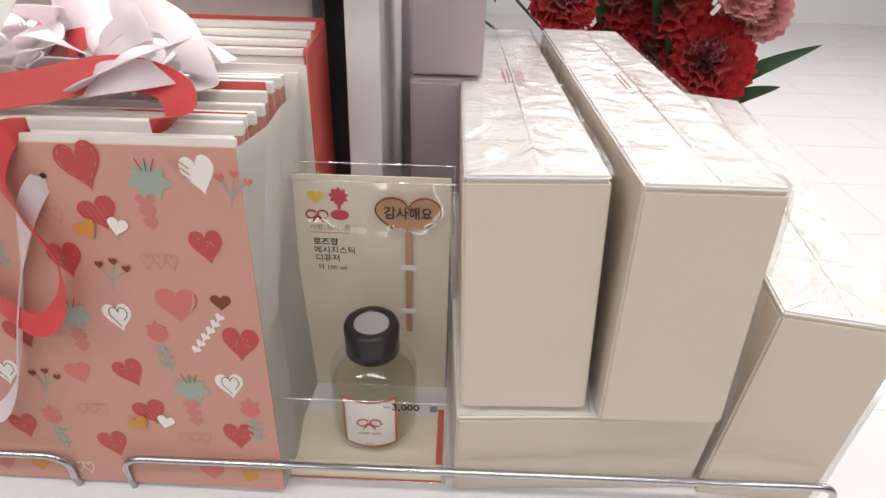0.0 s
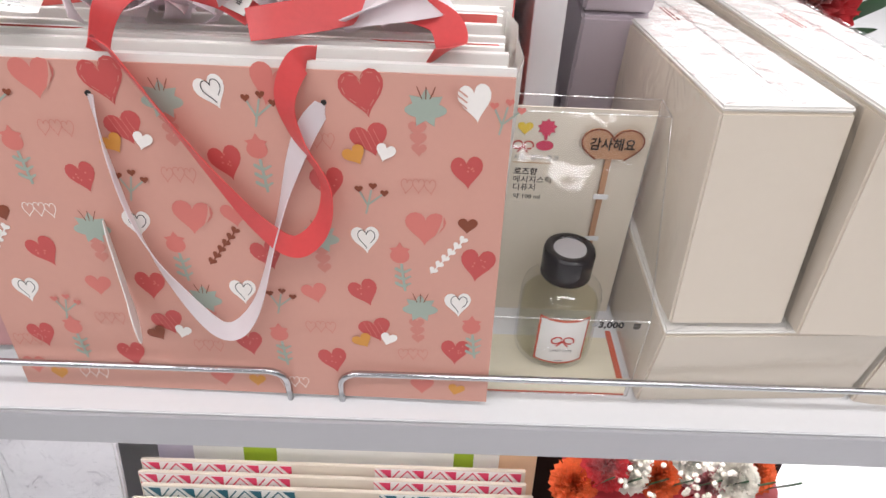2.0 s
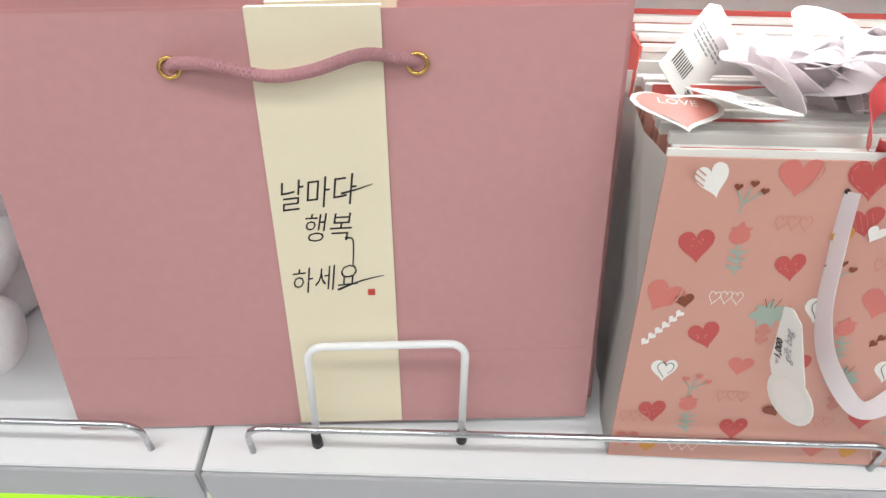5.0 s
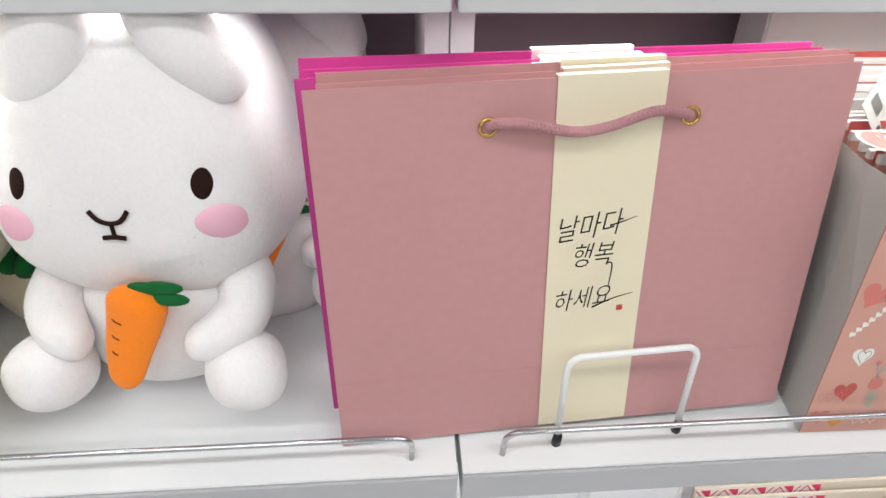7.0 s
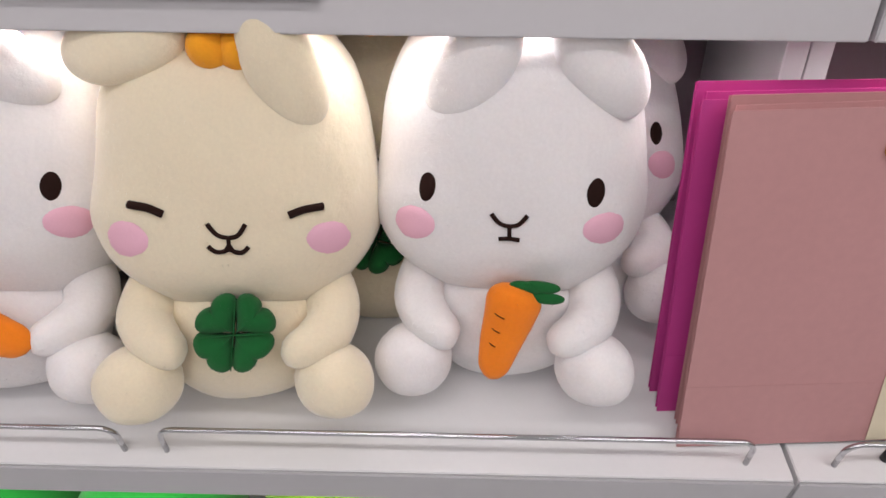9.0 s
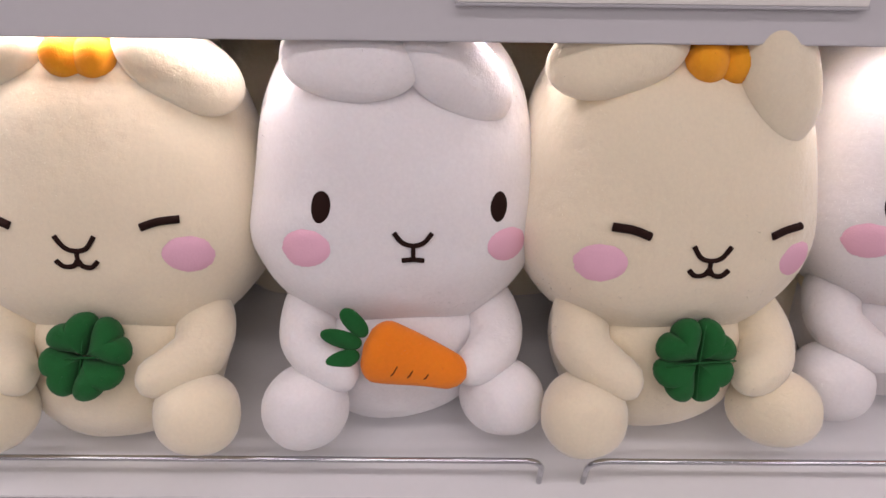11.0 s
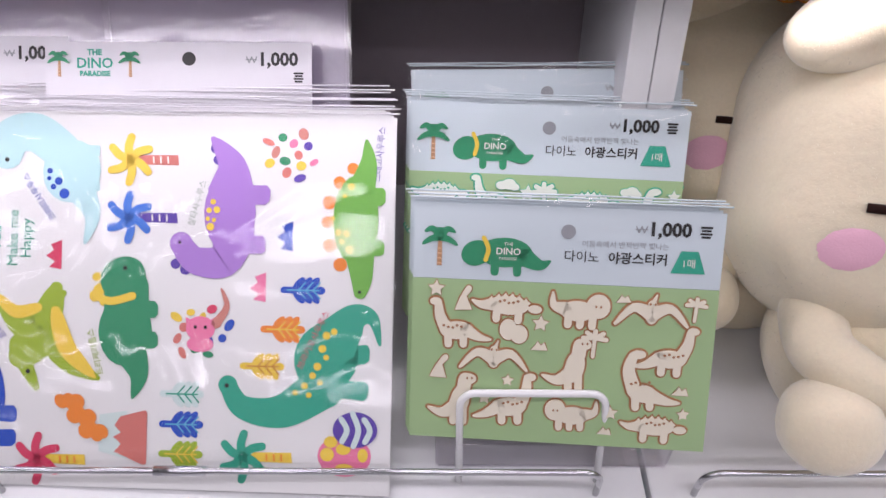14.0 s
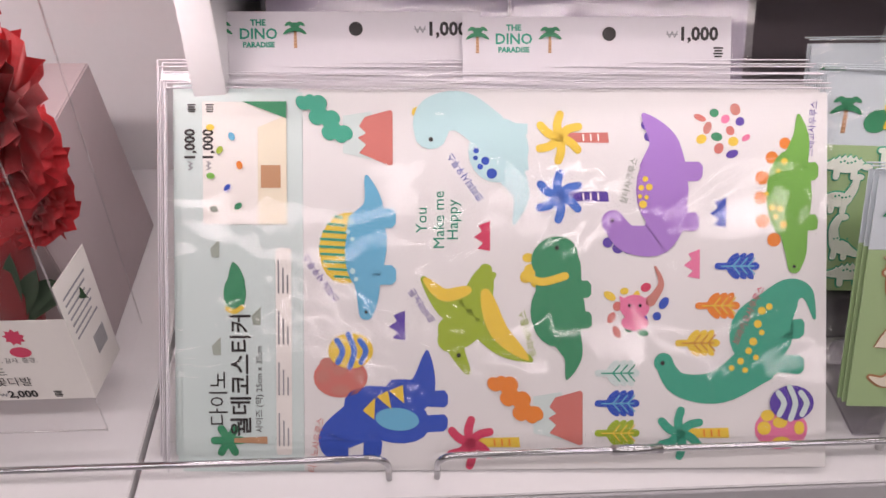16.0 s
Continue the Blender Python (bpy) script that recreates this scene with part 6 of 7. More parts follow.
CARD_A = "star 8 65 8, hill 17 60 10, plated 32 59 20, horned 56 58 20, rock 69.5 64 7, wing 79 58 21, palm 93 61 10, long 14 47.5 -20, egg 34 48 14, star 43 52 8, rock 43 42.5 8, king 54 35 -20, palm 61 45 12, long 87 39.5 20, tall 77 27 20, wing 28 36 20, hill 9.5 30.5 10, long 35 15.5 21, king 16 18 -20, star 25.5 19 7, horned 54.5 13 -18, star 68 15 7, rock 66.5 7 7, plated 83 10 19, star 92 16 6, rock 90.5 26 8, star 33 27 6"
CARD_B = "plated 12 60 18, long 30 57 -17, cloud 36 64 9, star 44 61 9, palm 50 60 13, plated 67 58 19, cloud 81 63 8, tall 91 52 17, star 97 62 7, long 12 44 18, cloud 26 46 10, wing 42 46 18, star 55 47 6, horned 68 43 18, hill 82 38 11, star 92 34 6, tall 14 24 17, star 26 34 6, long 38 27 18, egg 56 28 12, king 74 24 18, plated 20 9 18, horned 46 10 17, palm 63 11 12, long 85 10 18"


def glow_card(m, green_foam, label, extra):
    w, h = 0.191, 0.155
    card = thing("glow_sticker_card", m, label, "sticker card", "glow sticker cards")
    part("green_card", box(-w / 2, w / 2, 0, 0.0008, 0, 0.69 * h), "card_green", card, "green printed card")
    hd = part("header_card", box(-w / 2, w / 2, 0, 0.0008, 0.69 * h + 0.0059, h + 0.0057), "card_blue", card, "pale blue printed header")
    hd.location.z = -0.0057
    bm = bmesh.new()
    nx, nz = 26, 20
    grid = [[bm.verts.new((-w / 2 - 0.003 + (w + 0.006) * i / nx, -0.0030 - 0.0012 * noise.noise(Vector((i * 0.2, j * 0.25, extra))), -0.002 + (h + 0.007) * j / nz)) for i in range(nx + 1)] for j in range(nz + 1)]
    for j in range(nz):
        for i in range(nx):
            bm.faces.new((grid[j][i], grid[j][i + 1], grid[j + 1][i + 1], grid[j + 1][i]))
    part("clear_bag", bm, "bag_film", card, "creased clear plastic bag", True)
    part("flap_edge", tube([(-w / 2 - 0.003 + (w + 0.006) * i / 10, -0.001, h + 0.0040 + 0.0007 * noise.noise(Vector((i * 0.5, extra, 2)))) for i in range(11)], 0.0006, 6), "card_blue", card, "sealed plastic edge")
    foam, rim = ("foam_mint", "foam_teal") if green_foam else ("foam", "foam_edge")
    for k, item in enumerate((CARD_B if green_foam else CARD_A).split(", ")):
        kind, u, v, s = item.split()
        sticker(card, kind, (float(u) / 100 - 0.5) * w, float(v) / 100 * h, abs(float(s)) / 920, 0.06 * math.sin(k * 1.9), math.copysign(1, float(s)), foam, rim, True)
    drawing("palm_print", small_palm(-0.079, 0.139, 0.0155), hd)
    drawing("dinosaur_print", [("leafgreen", 0, [ell(-0.038, 0.131, 0.017, 0.0095), ell(-0.056, 0.130, 0.0095, 0.0080, 0.4)] + stroke([(-0.025, 0.128), (-0.016, 0.124), (-0.010, 0.1265)], 0.006, 0.001) + stroke([(-0.044, 0.126), (-0.044, 0.1185)], 0.0026) + stroke([(-0.030, 0.126), (-0.030, 0.1185)], 0.0026)),
                               ("yellow", 1, stroke([(-0.0515, 0.140), (-0.0485, 0.133), (-0.050, 0.126)], 0.0014))], hd)
    writing("THE", 0.0032, "white", hd, (-0.036, 0.1365), 0.0016, 0, "CENTER")
    writing("DINO", 0.0060, "white", hd, (-0.036, 0.1318), 0.0016, 0, "CENTER", bold=0.0001)
    writing("PARADISE", 0.0026, "white", hd, (-0.036, 0.1273), 0.0016, 0, "CENTER")
    drawing("hang_hole", [("grey", 0, ell(0.0005, 0.1458, 0.0045, 0.0045))], hd)
    price(hd, "1,000", 0.0118, 0.0490, 0.1490)
    code_mark(hd, 0.0840, 0.1490, 0.0080)
    writing("어둠속에서 반짝반짝 빛나는", 0.0046, "grey", hd, (0.0625, 0.1385), 0.0006, 0, "RIGHT")
    writing("다이노", 0.0080, "black", hd, (0.0205, 0.1300), 0.0006, 0, "RIGHT")
    writing("야광스티커", 0.0080, "black", hd, (0.0625, 0.1300), 0.0006, 0, "RIGHT", bold=0.00016)
    drawing("hill_print", [("teal", 0, [(0.0645, 0.1225), (0.0855, 0.1225), (0.0805, 0.1365), (0.0700, 0.1365)])], hd)
    writing("1매", 0.0062, "white", hd, (0.075, 0.1285), 0.0010, 0, "CENTER")
    return card


GROUPS = (((-1.647, -0.0128, 0.0364, 35.5, -4, -0.6), False, 3, "beige foam"), ((-1.6528, 0.077, 0.0504, 33, -3, 0.4), True, 3, "mint foam"), ((-1.6461, 0.1098, 0.0577, 33, -3, -1.9), True, 2, "mint foam"))
for (x, y, w, back, turn, roll), mint, count, word in GROUPS:
    for k in range(count):
        m = lean(x, y, w, back, turn, roll) @ pose(-0.0016 * k, 0.0030 * k, 0.0016 * k)
        glow_card(m, mint, "glow-in-the-dark dinosaur sticker card with " + word + " shapes", k + back)
wire_stand(-1.709, -1.615, -0.021, -0.021, 0.069, 20, "white coated wire stop holding the sticker cards", False)
rack = thing("card_rack", S, "low clear plastic riser under the sticker cards", "display rack")
for y0, y1, h in ((-0.012, 0.050, 0.034), (0.072, 0.150, 0.048)):
    part("step", box(-1.725, -1.565, y0, y1, 0.0, h, 0.002), "haze_bag", rack)

# ---- bouquet in a clear box, at the left end ----
M["red_petal"] = material("red_carnation_petal", (0.50, 0.012, 0.018), 0.7, vary=0.25, grain=80, bump=0.2, sheen=0.3)
M["dark_petal"] = material("crimson_carnation_petal", (0.36, 0.006, 0.012), 0.7, vary=0.25, grain=80, bump=0.2, sheen=0.3)
M["pink_petal"] = material("pink_carnation_petal", (0.72, 0.30, 0.32), 0.7, vary=0.2, grain=80, bump=0.2)
M["white_petal"] = material("white_carnation_petal", (0.78, 0.74, 0.66), 0.7, vary=0.12, grain=80, bump=0.2)
M["orange_petal"] = material("orange_gerbera_petal", (0.72, 0.12, 0.03), 0.7, vary=0.25, grain=80, bump=0.2)
M["leaf"] = material("dark_green_leaf", (0.025, 0.075, 0.030), 0.5, vary=0.3, grain=60, bump=0.1)


def carnation_mesh(mat, seed, layers=6, per=9):
    """A ruffled carnation head of unit radius about z."""
    rnd = random.Random(seed)
    bm = bmesh.new()
    for L in range(layers):
        tilt = 0.15 + 1.25 * L / (layers - 1)
        size = 0.62 + 0.30 * L / (layers - 1)
        for p in range(per):
            a = 2 * math.pi * (p + 0.5 * (L % 2)) / per + rnd.uniform(-0.15, 0.15)
            turn = Matrix.Rotation(a, 3, "Z") @ Matrix.Rotation(tilt + rnd.uniform(-0.12, 0.12), 3, "Y")
            rows = []
            for j in range(5):
                t = j / 4
                row = []
                for i in range(7):
                    s = i / 6 - 0.5
                    wide = 0.10 + 0.75 * t ** 0.8
                    frill = 0.09 * t * t * math.sin(i * 2.6 + rnd.uniform(-0.4, 0.4) + p)
                    edge = 0.05 * t * math.cos(i * 3.1)
                    row.append(bm.verts.new(turn @ Vector((frill + 0.12 * (1 - t) * t, s * wide * size, (t * (1 - 0.35 * s * s) + edge) * size)) + Vector((0, 0, 0.05 - 0.05 * L))))
                rows.append(row)
            for q, r in zip(rows, rows[1:]):
                for i in range(6):
                    bm.faces.new((q[i], q[i + 1], r[i + 1], r[i]))
    me = bpy.data.meshes.new("carnation")
    bm.to_mesh(me)
    bm.free()
    me.materials.append(M[mat])
    me.polygons.foreach_set("use_smooth", [True] * len(me.polygons))
    return me


HEADS = {k: carnation_mesh(k, n + 3) for n, k in enumerate(("red_petal", "dark_petal", "pink_petal", "white_petal", "orange_petal"))}


def bloom(parent, kind, at, size, tip=(0, -0.5, 1), label=""):
    ob = new("flower_head", HEADS[kind])
    ob.parent = parent
    q = Vector(tip).to_track_quat("Z", "Y").to_matrix().to_4x4()
    ob.matrix_basis = Matrix.Translation(at) @ q @ Matrix.Diagonal((size, size, size, 1))
    if label:
        ob["label"] = label
    return ob


def leaf_part(parent, a, b, c, width):
    bm = bmesh.new()
    line = catmull([a, b, c], 6)
    n = len(line) - 1
    rows = []
    for i, p in enumerate(line):
        d = (line[min(i + 1, n)] - line[max(i - 1, 0)]).normalized()
        side = d.cross(Vector((0.3, -0.8, 0.5))).normalized() * width * math.sin(math.pi * min(0.12 + 0.88 * i / n, 0.995)) / 2
        up = side.cross(d).normalized() * width * 0.12
        rows.append([bm.verts.new(p - side + up), bm.verts.new(p), bm.verts.new(p + side + up)])
    for q, r in zip(rows, rows[1:]):
        for k in range(2):
            bm.faces.new((q[k], q[k + 1], r[k + 1], r[k]))
    return part("leaf", bm, "leaf", parent, "", True)


cbx = thing("boxed_bouquet", lean(-2.330, 0.012, 0, 12, 0), "red carnation bouquet in a clear plastic box with a white label", "bouquet")
for x in (-0.085, 0.0846):
    part("side_sheet", pane((x, 0, 0), (x, 0.09, 0), (x, 0.09, 0.30), (x, 0, 0.30)), "bag_film", cbx)
part("front_sheet", pane((-0.085, 0, 0), (0.085, 0, 0), (0.085, 0, 0.30), (-0.085, 0, 0.30)), "bag_film", cbx)
bm = bmesh.new()
for x in (-0.085, 0.085):
    for y in (0, 0.09):
        tube([(x, y, 0), (x, y, 0.30)], 0.0006, 6, bm)
for z in (0.001, 0.30):
    tube([(-0.085, 0, z), (0.085, 0, z)], 0.0006, 6, bm)
part("plastic_edges", bm, "edge_film", cbx)
for k, (x, y, z, s) in enumerate(((0.045, 0.035, 0.235, 0.036), (0.020, 0.030, 0.205, 0.040), (0.058, 0.040, 0.195, 0.034), (0.035, 0.028, 0.172, 0.034), (0.062, 0.045, 0.160, 0.028), (-0.03, 0.040, 0.215, 0.040), (0.052, 0.034, 0.268, 0.040), (0.012, 0.036, 0.262, 0.044), (0.066, 0.036, 0.225, 0.040), (-0.040, 0.040, 0.262, 0.042))):
    bloom(cbx, "red_petal", (x, y, z), s * 1.22, (0.4 - 0.1 * k, -0.8, 0.6))
for k in range(5):
    leaf_part(cbx, (0.02, 0.04, 0.06), (0.03 + 0.01 * k, 0.03, 0.10), (0.045 + 0.012 * k, 0.02, 0.15 - 0.012 * k), 0.014)
part("red_wrap", turned([(0.006, 0.03), (0.012, 0.06), (0.030, 0.13), (0.050, 0.165)]), "dark_petal", cbx, "dark red tissue wrap", True).matrix_basis = pose(0.03, 0.045, 0)
lab = part("front_label", box(-0.086, 0.0865, -0.0012, -0.0006, 0.034, 0.102), "white_card", cbx, "white printed card label")
side = part("side_label", box(0.0858, 0.0866, -0.0006, 0.045, 0.034, 0.126), "white_card", cbx)
drawing("printed_heart", [("yellow", 0, heart(0.028, 0.074, 0.0062)), ("crimson", 0, star(0.052, 0.075, 0.0068, 9, 0.7)), ("crimson", 0, ell(0.052, 0.0625, 0.0066, 0.0044)), ("seal", 0, stroke(ell(0.025, 0.0625, 0.0035, 0.003)[:19], 0.0007, steps=2) + stroke(ell(0.033, 0.0625, 0.0035, 0.003)[:19], 0.0007, steps=2))], lab, at=(0, 0.014), lift=0.0014)
writing("사랑. 감사. 존경.", 0.0046, "black", lab, (0.060, 0.0695), 0.0016, 0, "RIGHT")
writing("카드", 0.0085, "black", lab, (0.022, 0.0595), 0.0016)
writing("&꽃다발", 0.0085, "black", lab, (0.022, 0.0505), 0.0016)
price(lab, "2,000", 0.0085, 0.032, 0.0395, 0.0016)
code_mark(lab, 0.064, 0.0395, 0.006, 0.0016)
bm = bmesh.new()
for r in range(7):
    box(0.0867, 0.0869, 0.004, 0.036 - 0.003 * (r % 3), 0.112 - 0.0052 * r, 0.1135 - 0.0052 * r, 0, bm)
for r in range(8):
    box(0.0867, 0.0869, 0.020 + 0.002 * r, 0.0212 + 0.002 * r, 0.054, 0.069, 0, bm)
part("small_print", bm, "grey", side)
# the riser front's shade and red reflections are put into this colour
M["riser_board"] = material("shaded_pink_grey_board", (0.50, 0.42, 0.43), 0.45, vary=0.05, grain=20, bump=0.02)
riser = thing("display_riser", S @ pose(-2.36, 0.075, 0), "riser block standing on the shelf, its shade painted pinkish grey", "riser")
part("riser_body", box(-0.30, 0.098, 0, 0.14, 0, 0.165, 0.001), "riser_board", riser)

# ---- shelf-edge ticket on the upper shelf ----
tk = thing("shelf_ticket", pose(-1.048, UP.y - 0.0025, UP.z + 0.024), "white paper ticket strip on the upper shelf front", "shelf ticket")
part("ticket_card", box(-0.118, 0.118, -0.002, 0.002, 0, 0.034, 0.0004), "white_card", tk)
part("ticket_rail", box(-0.119, 0.119, -0.0026, 0.0022, -0.002, 0.0, 0.0003), "edge", tk)

# ---- behind the right-hand boxes ----
mb = thing("mauve_gift_box", S @ pose(0.050, 0.185, 0, 0, 0, 0), "dusty mauve gift boxes stacked beside the partition", "gift box")
for z in (0.0, 0.085, 0.17):
    part("mauve_box", box(0, 0.05, 0.004 * (z > 0.1), 0.09, z, z + 0.083, 0.002), "mauve", mb)
ORG = Vector((0.33, 0.50, SHELF_Z + 0.02))
plinth = thing("flower_plinth", pose(0.33, 0.50, 0), "white display plinth under the carnations", "plinth")
part("plinth_body", box(-0.16, 0.13, -0.09, 0.16, 0, SHELF_Z + 0.02, 0.002), "laminate", plinth)
vase = thing("carnation_bouquet", Matrix.Translation(ORG), "bouquet of red and pink carnations with dark leaves", "bouquet")
part("pot", turned([(0.030, 0.0), (0.042, 0.01), (0.050, 0.07), (0.048, 0.075)]), "cream_box", vase, "cream flower pot", True)
TARGETS = (("dark_petal", -0.20, 0.205, 0.030), ("red_petal", -0.16, 0.215, 0.030), ("red_petal", -0.10, 0.205, 0.033), ("dark_petal", -0.055, 0.200, 0.032), ("red_petal", -0.012, 0.195, 0.038), ("red_petal", 0.022, 0.155, 0.042), ("pink_petal", 0.060, 0.190, 0.032), ("dark_petal", 0.010, 0.110, 0.032), ("pink_petal", 0.036, 0.215, 0.030), ("dark_petal", 0.040, 0.075, 0.024), ("pink_petal", -0.12, 0.245, 0.030), ("red_petal", -0.03, 0.235, 0.034), ("dark_petal", -0.02, 0.150, 0.036), ("red_petal", -0.055, 0.150, 0.034))
for k, (kind, x, w, s) in enumerate(TARGETS):
    at = W(0.306 + 1.24 * x, 0.43 + 0.02 * math.sin(k * 2.2), 1.24 * w - 0.106) - ORG
    bloom(vase, kind, at, 1.24 * s, (0.3 * math.sin(k), -0.8, 0.5))
    mid = at * 0.5 + Vector((0, 0.02, 0.01))
    part("stem", tube(catmull([(0.0, 0.0, 0.05), mid, at], 5), 0.0016, 6), "leaf", vase)
for k, (x0, w0, x1, w1) in enumerate(((0.02, 0.10, 0.105, 0.165), (0.03, 0.09, 0.085, 0.128), (0.02, 0.12, 0.07, 0.09), (-0.06, 0.16, -0.10, 0.235), (-0.02, 0.16, -0.04, 0.215), (-0.17, 0.20, -0.205, 0.245), (0.0, 0.12, -0.02, 0.17), (0.02, 0.07, 0.06, 0.045))):
    a, c = W(0.306 + 1.24 * x0, 0.42, 1.24 * w0 - 0.094) - ORG, W(0.306 + 1.24 * x1, 0.40, 1.24 * w1 - 0.094) - ORG
    leaf_part(vase, a, (a + c) / 2 + Vector((0, 0, 0.006)), c, 0.016)

# ---- the shelf below: only its front row shows under the edge ----
LOW = SHELF_Z - 0.40
lowb = thing("lower_shelf", pose(0, 0, LOW), "white laminate lower display shelf", "shelf", "", "structure")
part("board", box(-3.2, 0.42, -0.06, BACK, -0.03, 0, 0.001), "laminate", lowb)


def cushion(x, y, z, rx, ry, rz, mat, label):
    bm = bmesh.new()
    superellipsoid(bm, (0, 0, 0), (rx, ry, rz), 0.7, 0.6, None, 24, 36)
    for v in bm.verts:
        v.co += v.co.normalized() * 0.004 * noise.noise(v.co * 18)
    ob = new("cushion", bpy.data.meshes.new("cushion"))
    bm.to_mesh(ob.data)
    bm.free()
    ob.data.materials.append(M[mat])
    ob.data.polygons.foreach_set("use_smooth", [True] * len(ob.data.polygons))
    ob.matrix_world = pose(x, y, z)
    return tagged(ob, label, "cushion", "plush cushions on the lower shelf")


M["lime_plush"] = material("lime_plush", (0.36, 0.72, 0.02), 0.9, vary=0.08, grain=60, bump=0.3, sheen=0.4, spec=0.1)
M["vivid_green"] = material("green_fleece", (0.02, 0.45, 0.06), 0.9, vary=0.12, grain=60, bump=0.3, sheen=0.4, spec=0.1)
M["teal_plush"] = material("teal_plush", (0.01, 0.45, 0.33), 0.9, vary=0.1, grain=60, bump=0.4, sheen=0.4, spec=0.1)
M["red_plush"] = material("red_pink_plush", (0.72, 0.04, 0.08), 0.9, vary=0.1, grain=60, bump=0.3, sheen=0.4, spec=0.1)
HC = 0.13
for x, rx, mat, label in ((-0.86, 0.195, "lime_plush", "bright lime plush cushion on the lower shelf"), (-1.16, 0.085, "vivid_green", "vivid green plush cushion on the lower shelf"), (-1.40, 0.14, "vivid_green", "green fleece cushion on the lower shelf"),
                          (-1.74, 0.15, "teal_plush", "teal plush cushion in clear wrap on the lower shelf"), (-2.18, 0.22, "red_plush", "pinkish red plush cushion on the lower shelf")):
    cushion(x, 0.075, LOW + HC, rx, 0.10, HC, mat, label)
bm = bmesh.new()
superellipsoid(bm, (0, 0, 0), (0.158, 0.106, HC + 0.006), 0.7, 0.6, None, 30, 44)
for v in bm.verts:
    v.co += v.co.normalized() * 0.010 * abs(noise.noise(v.co * 22))
wr = thing("clear_wrapper", pose(-1.74, 0.075, LOW + HC + 0.008), "loose clear plastic wrapper round the teal cushion", "wrapper")
part("wrap_film", bm, "film", wr, "", True)


# patterned envelopes in a row
def lattice(w, h, colour):
    polys = []
    n = int(w / 0.0145)
    for k in range(n):
        x = k * w / n
        d = w / n
        if k % 2:
            polys += stroke([(x, 0.001), (x + d, h - 0.001)], 0.0007) + stroke([(x + d * 0.45, 0.001), (x + d, h * 0.55)], 0.0007) + stroke([(x, h * 0.45), (x + d * 0.5, h - 0.001)], 0.0007)
        else:
            polys += stroke([(x, h - 0.001), (x + d, 0.001)], 0.0007) + stroke([(x, h * 0.5), (x + d * 0.5, 0.001)], 0.0007) + [[(x + d * 0.25, h), (x + d, h), (x + d, h * 0.4)]]
    return [(colour, 0, polys)]


for k in range(7):
    y = -0.004 + 0.010 * k
    top = 0.182 + 0.005 * k
    env = thing("patterned_gift_bag", pose(-0.131 + 0.004 * math.sin(k * 2), y, LOW, -4, 0, 0.4 * math.sin(k)), "cream paper gift bag with a lattice-print band", "gift bag", "patterned bags on the lower shelf")
    part("paper_body", box(-0.180, 0.180, 0, 0.004, 0, top, 0.0006), "cream_box", env)
    for x0 in (-0.178, 0.038):
        drawing("lattice_band", [("white_card", 0, [(x0, top - 0.024), (x0 + 0.138, top - 0.024), (x0 + 0.138, top - 0.001), (x0, top - 0.001)])] + [(c, 1, [[(x0 + u, top - 0.024 + v) for u, v in p] for p in ps]) for c, l, ps in lattice(0.138, 0.022, "crimson" if k > 4 else "deep_teal")], env, lift=0.0004)
pic = thing("picture_board", pose(-0.125, 0.090, LOW, -6), "printed picture board with lime and orange stripes", "picture board")
part("board_sheet", box(-0.19, 0.19, 0, 0.004, 0, 0.330), "white_card", pic)
for c, a, b in (("lime", -0.105, -0.072), ("lime", 0.106, 0.126), ("peach", 0.152, 0.190), ("lavender", -0.19, -0.155)):
    drawing("stripe", [(c, 0, [(a, 0.0), (b, 0.0), (b, 0.330), (a, 0.330)])], pic)
rnd2 = random.Random(4)
drawing("ink_sketch", [("black", 1, [q for _ in range(260) for (x, z, a) in [(rnd2.gauss(0.020, 0.036), 0.268 + rnd2.gauss(0, 0.022), rnd2.uniform(0, 3))] for q in stroke([(x, z), (x + 0.004 * math.cos(a), z + 0.004 * math.sin(a))], 0.0005)] + [ell(0.030, 0.262, 0.004, 0.003)])], pic)
# plain near-black board behind the mixed bouquet, in the thread's brown
dark = thing("dark_panel", pose(0.085, 0.10, LOW), "flat dark brown panel behind the bouquet on the lower shelf", "panel")
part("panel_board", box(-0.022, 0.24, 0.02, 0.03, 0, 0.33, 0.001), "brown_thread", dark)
bq = thing("mixed_bouquet", pose(0.17, 0.06, LOW), "mixed bouquet of white and red carnations in clear film", "bouquet")
rnd3 = random.Random(11)
for k in range(16):
    x, y, z = -0.085 + 0.022 * (k % 8) + rnd3.uniform(-0.006, 0.006), 0.01 - 0.035 * (k // 8) + rnd3.uniform(-0.01, 0.01), 0.295 - 0.035 * (k // 8) + rnd3.uniform(-0.012, 0.012)
    bloom(bq, ("white_petal", "orange_petal", "red_petal", "white_petal", "orange_petal", "white_petal", "pink_petal")[k % 7], (x, y, z), 0.024, (0, -0.7, 0.7))
bm = bmesh.new()
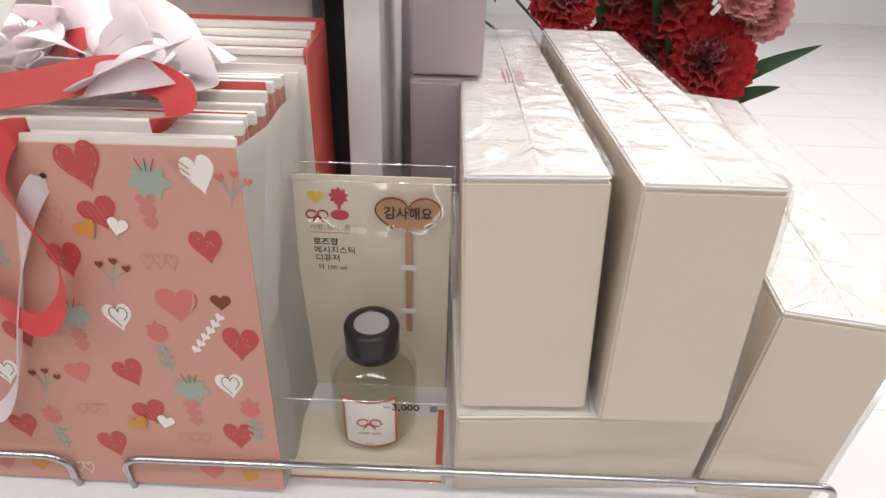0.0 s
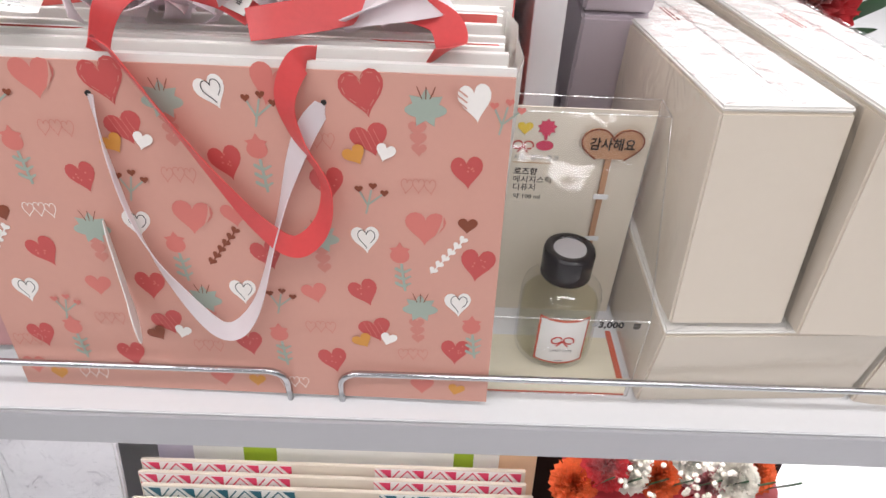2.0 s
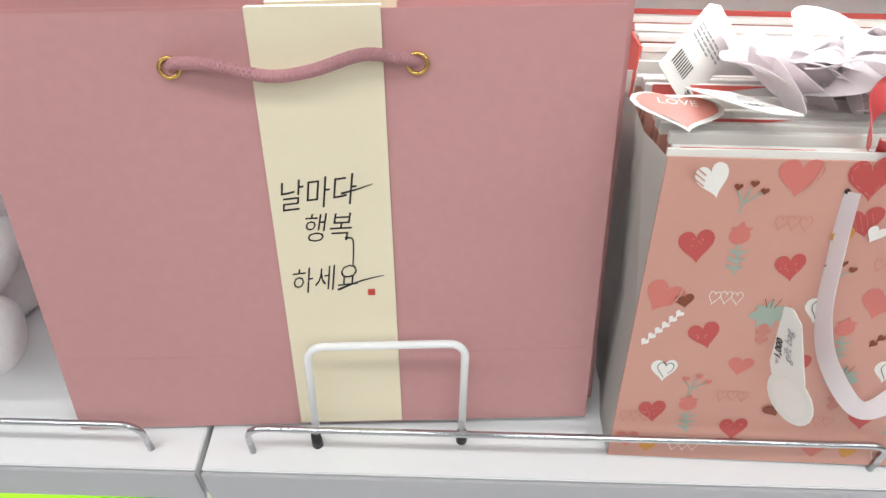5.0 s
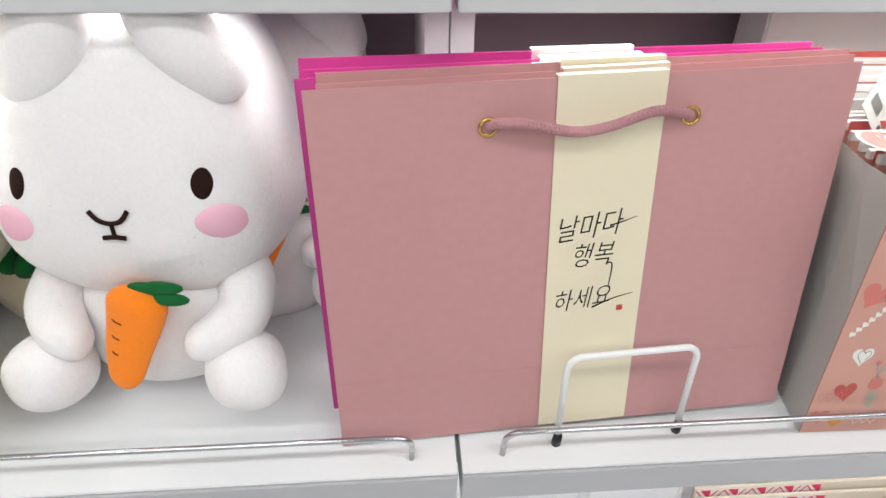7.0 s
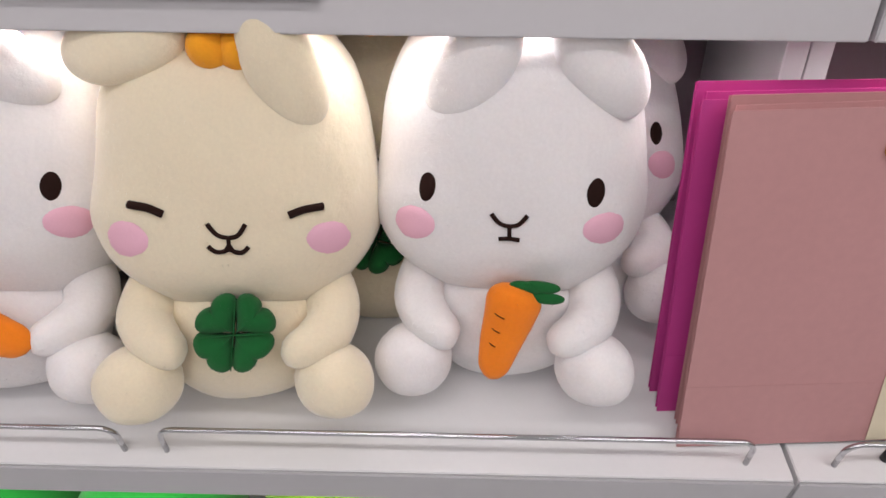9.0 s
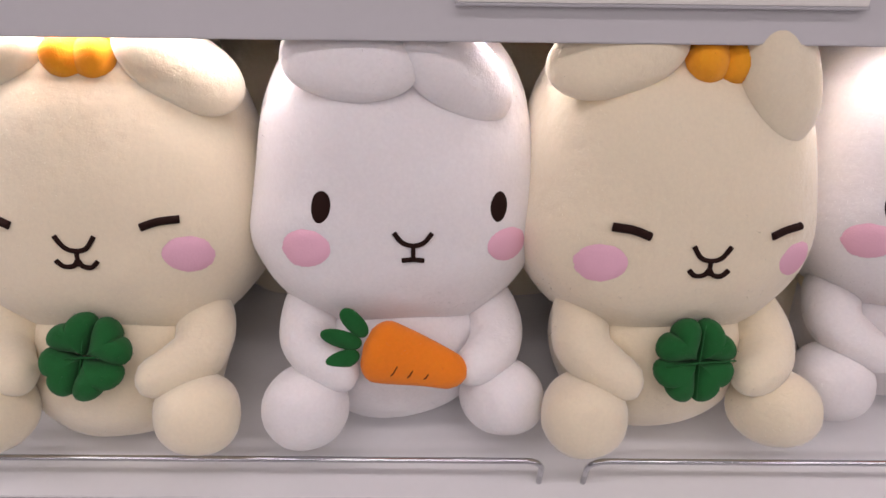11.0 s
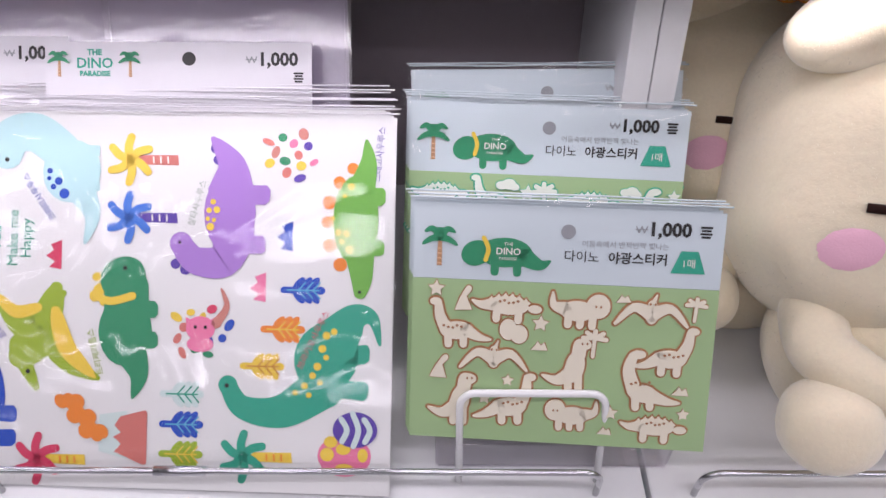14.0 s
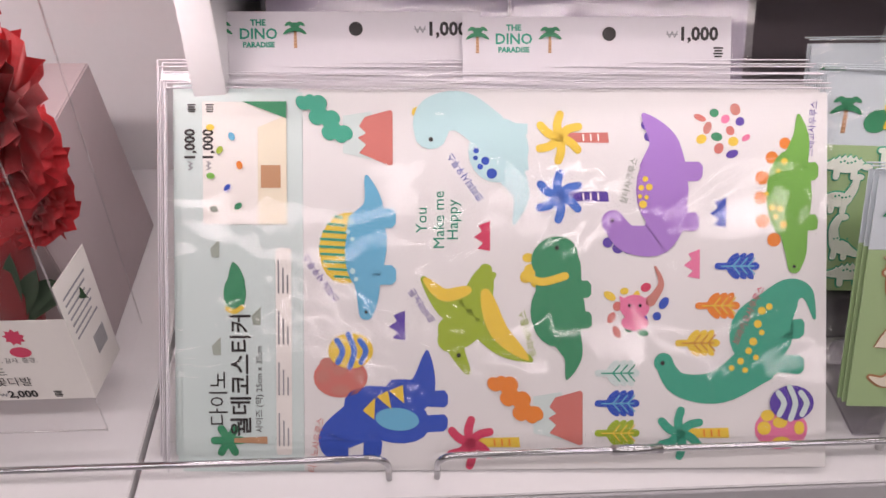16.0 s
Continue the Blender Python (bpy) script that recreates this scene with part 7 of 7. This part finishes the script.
for k in range(60):
    bmesh.ops.create_icosphere(bm, subdivisions=1, radius=0.0026, matrix=Matrix.Translation((rnd3.uniform(-0.06, 0.04), rnd3.uniform(-0.055, -0.03), rnd3.uniform(0.255, 0.305))))
sprig = part("filler_blossom", bm, "white_petal", bq, "tiny white filler blossoms", True)
sprig["kind"] = "stuff"
for k in range(8):
    leaf_part(bq, (-0.07 + 0.02 * k, 0.0, 0.20), (-0.07 + 0.021 * k, -0.03, 0.25), (-0.065 + 0.022 * k, -0.05, 0.285), 0.012)
part("paper_wrap", turned([(0.03, 0.0), (0.06, 0.12), (0.095, 0.245)], 20), "dark_petal", bq, "dark red paper wrap", True)
for x, words in ((-0.605, "clear plastic pouch packs standing on the lower shelf"), (-0.492, "clear plastic pouch packs standing on the lower shelf"), (-0.385, "clear plastic pouch with white paper inside")):
    pouch = thing("plastic_pouch", pose(x, 0.03, LOW, -8), words, "plastic pouch", "pouches on the lower shelf")
    part("inner_card", box(-0.055, 0.055, 0.004, 0.012, 0, 0.27, 0.002), "header", pouch)
    bm = bmesh.new()
    grid = [[bm.verts.new((-0.06 + 0.12 * i / 24, -0.003 - 0.014 * abs(noise.noise(Vector((i * 0.4, j * 0.3, x * 9)))), 0.285 * j / 24)) for i in range(25)] for j in range(25)]
    for j in range(24):
        for i in range(24):
            bm.faces.new((grid[j][i], grid[j][i + 1], grid[j + 1][i + 1], grid[j + 1][i]))
    part("crinkled_film", bm, "edge_film", pouch, "", True)

# ---- far part of the shop ----
for k in range(14):
    x = 0.9 + 0.6 * k
    j1 = setting("floor_joint", box(x, x + 0.003, -2, 7.9, 0.0, 0.0006), "edge", "fine grey joint between floor tiles", "floor joint")
for k in range(12):
    y = 0.7 + 0.6 * k
    setting("floor_joint", box(0.5, 8.9, y, y + 0.003, 0.0, 0.0006), "edge", "fine grey joint between floor tiles", "floor joint")

# clear panes and glass let the light of the shop through
for ob in bpy.data.objects:
    if ob.type == "MESH" and ob.parent and ob.data.materials and ob.data.materials[0] in (M["thin_film"], M["glass"], M["oil"], M["side_film"], M["bag_film"]):
        ob.visible_shadow = False
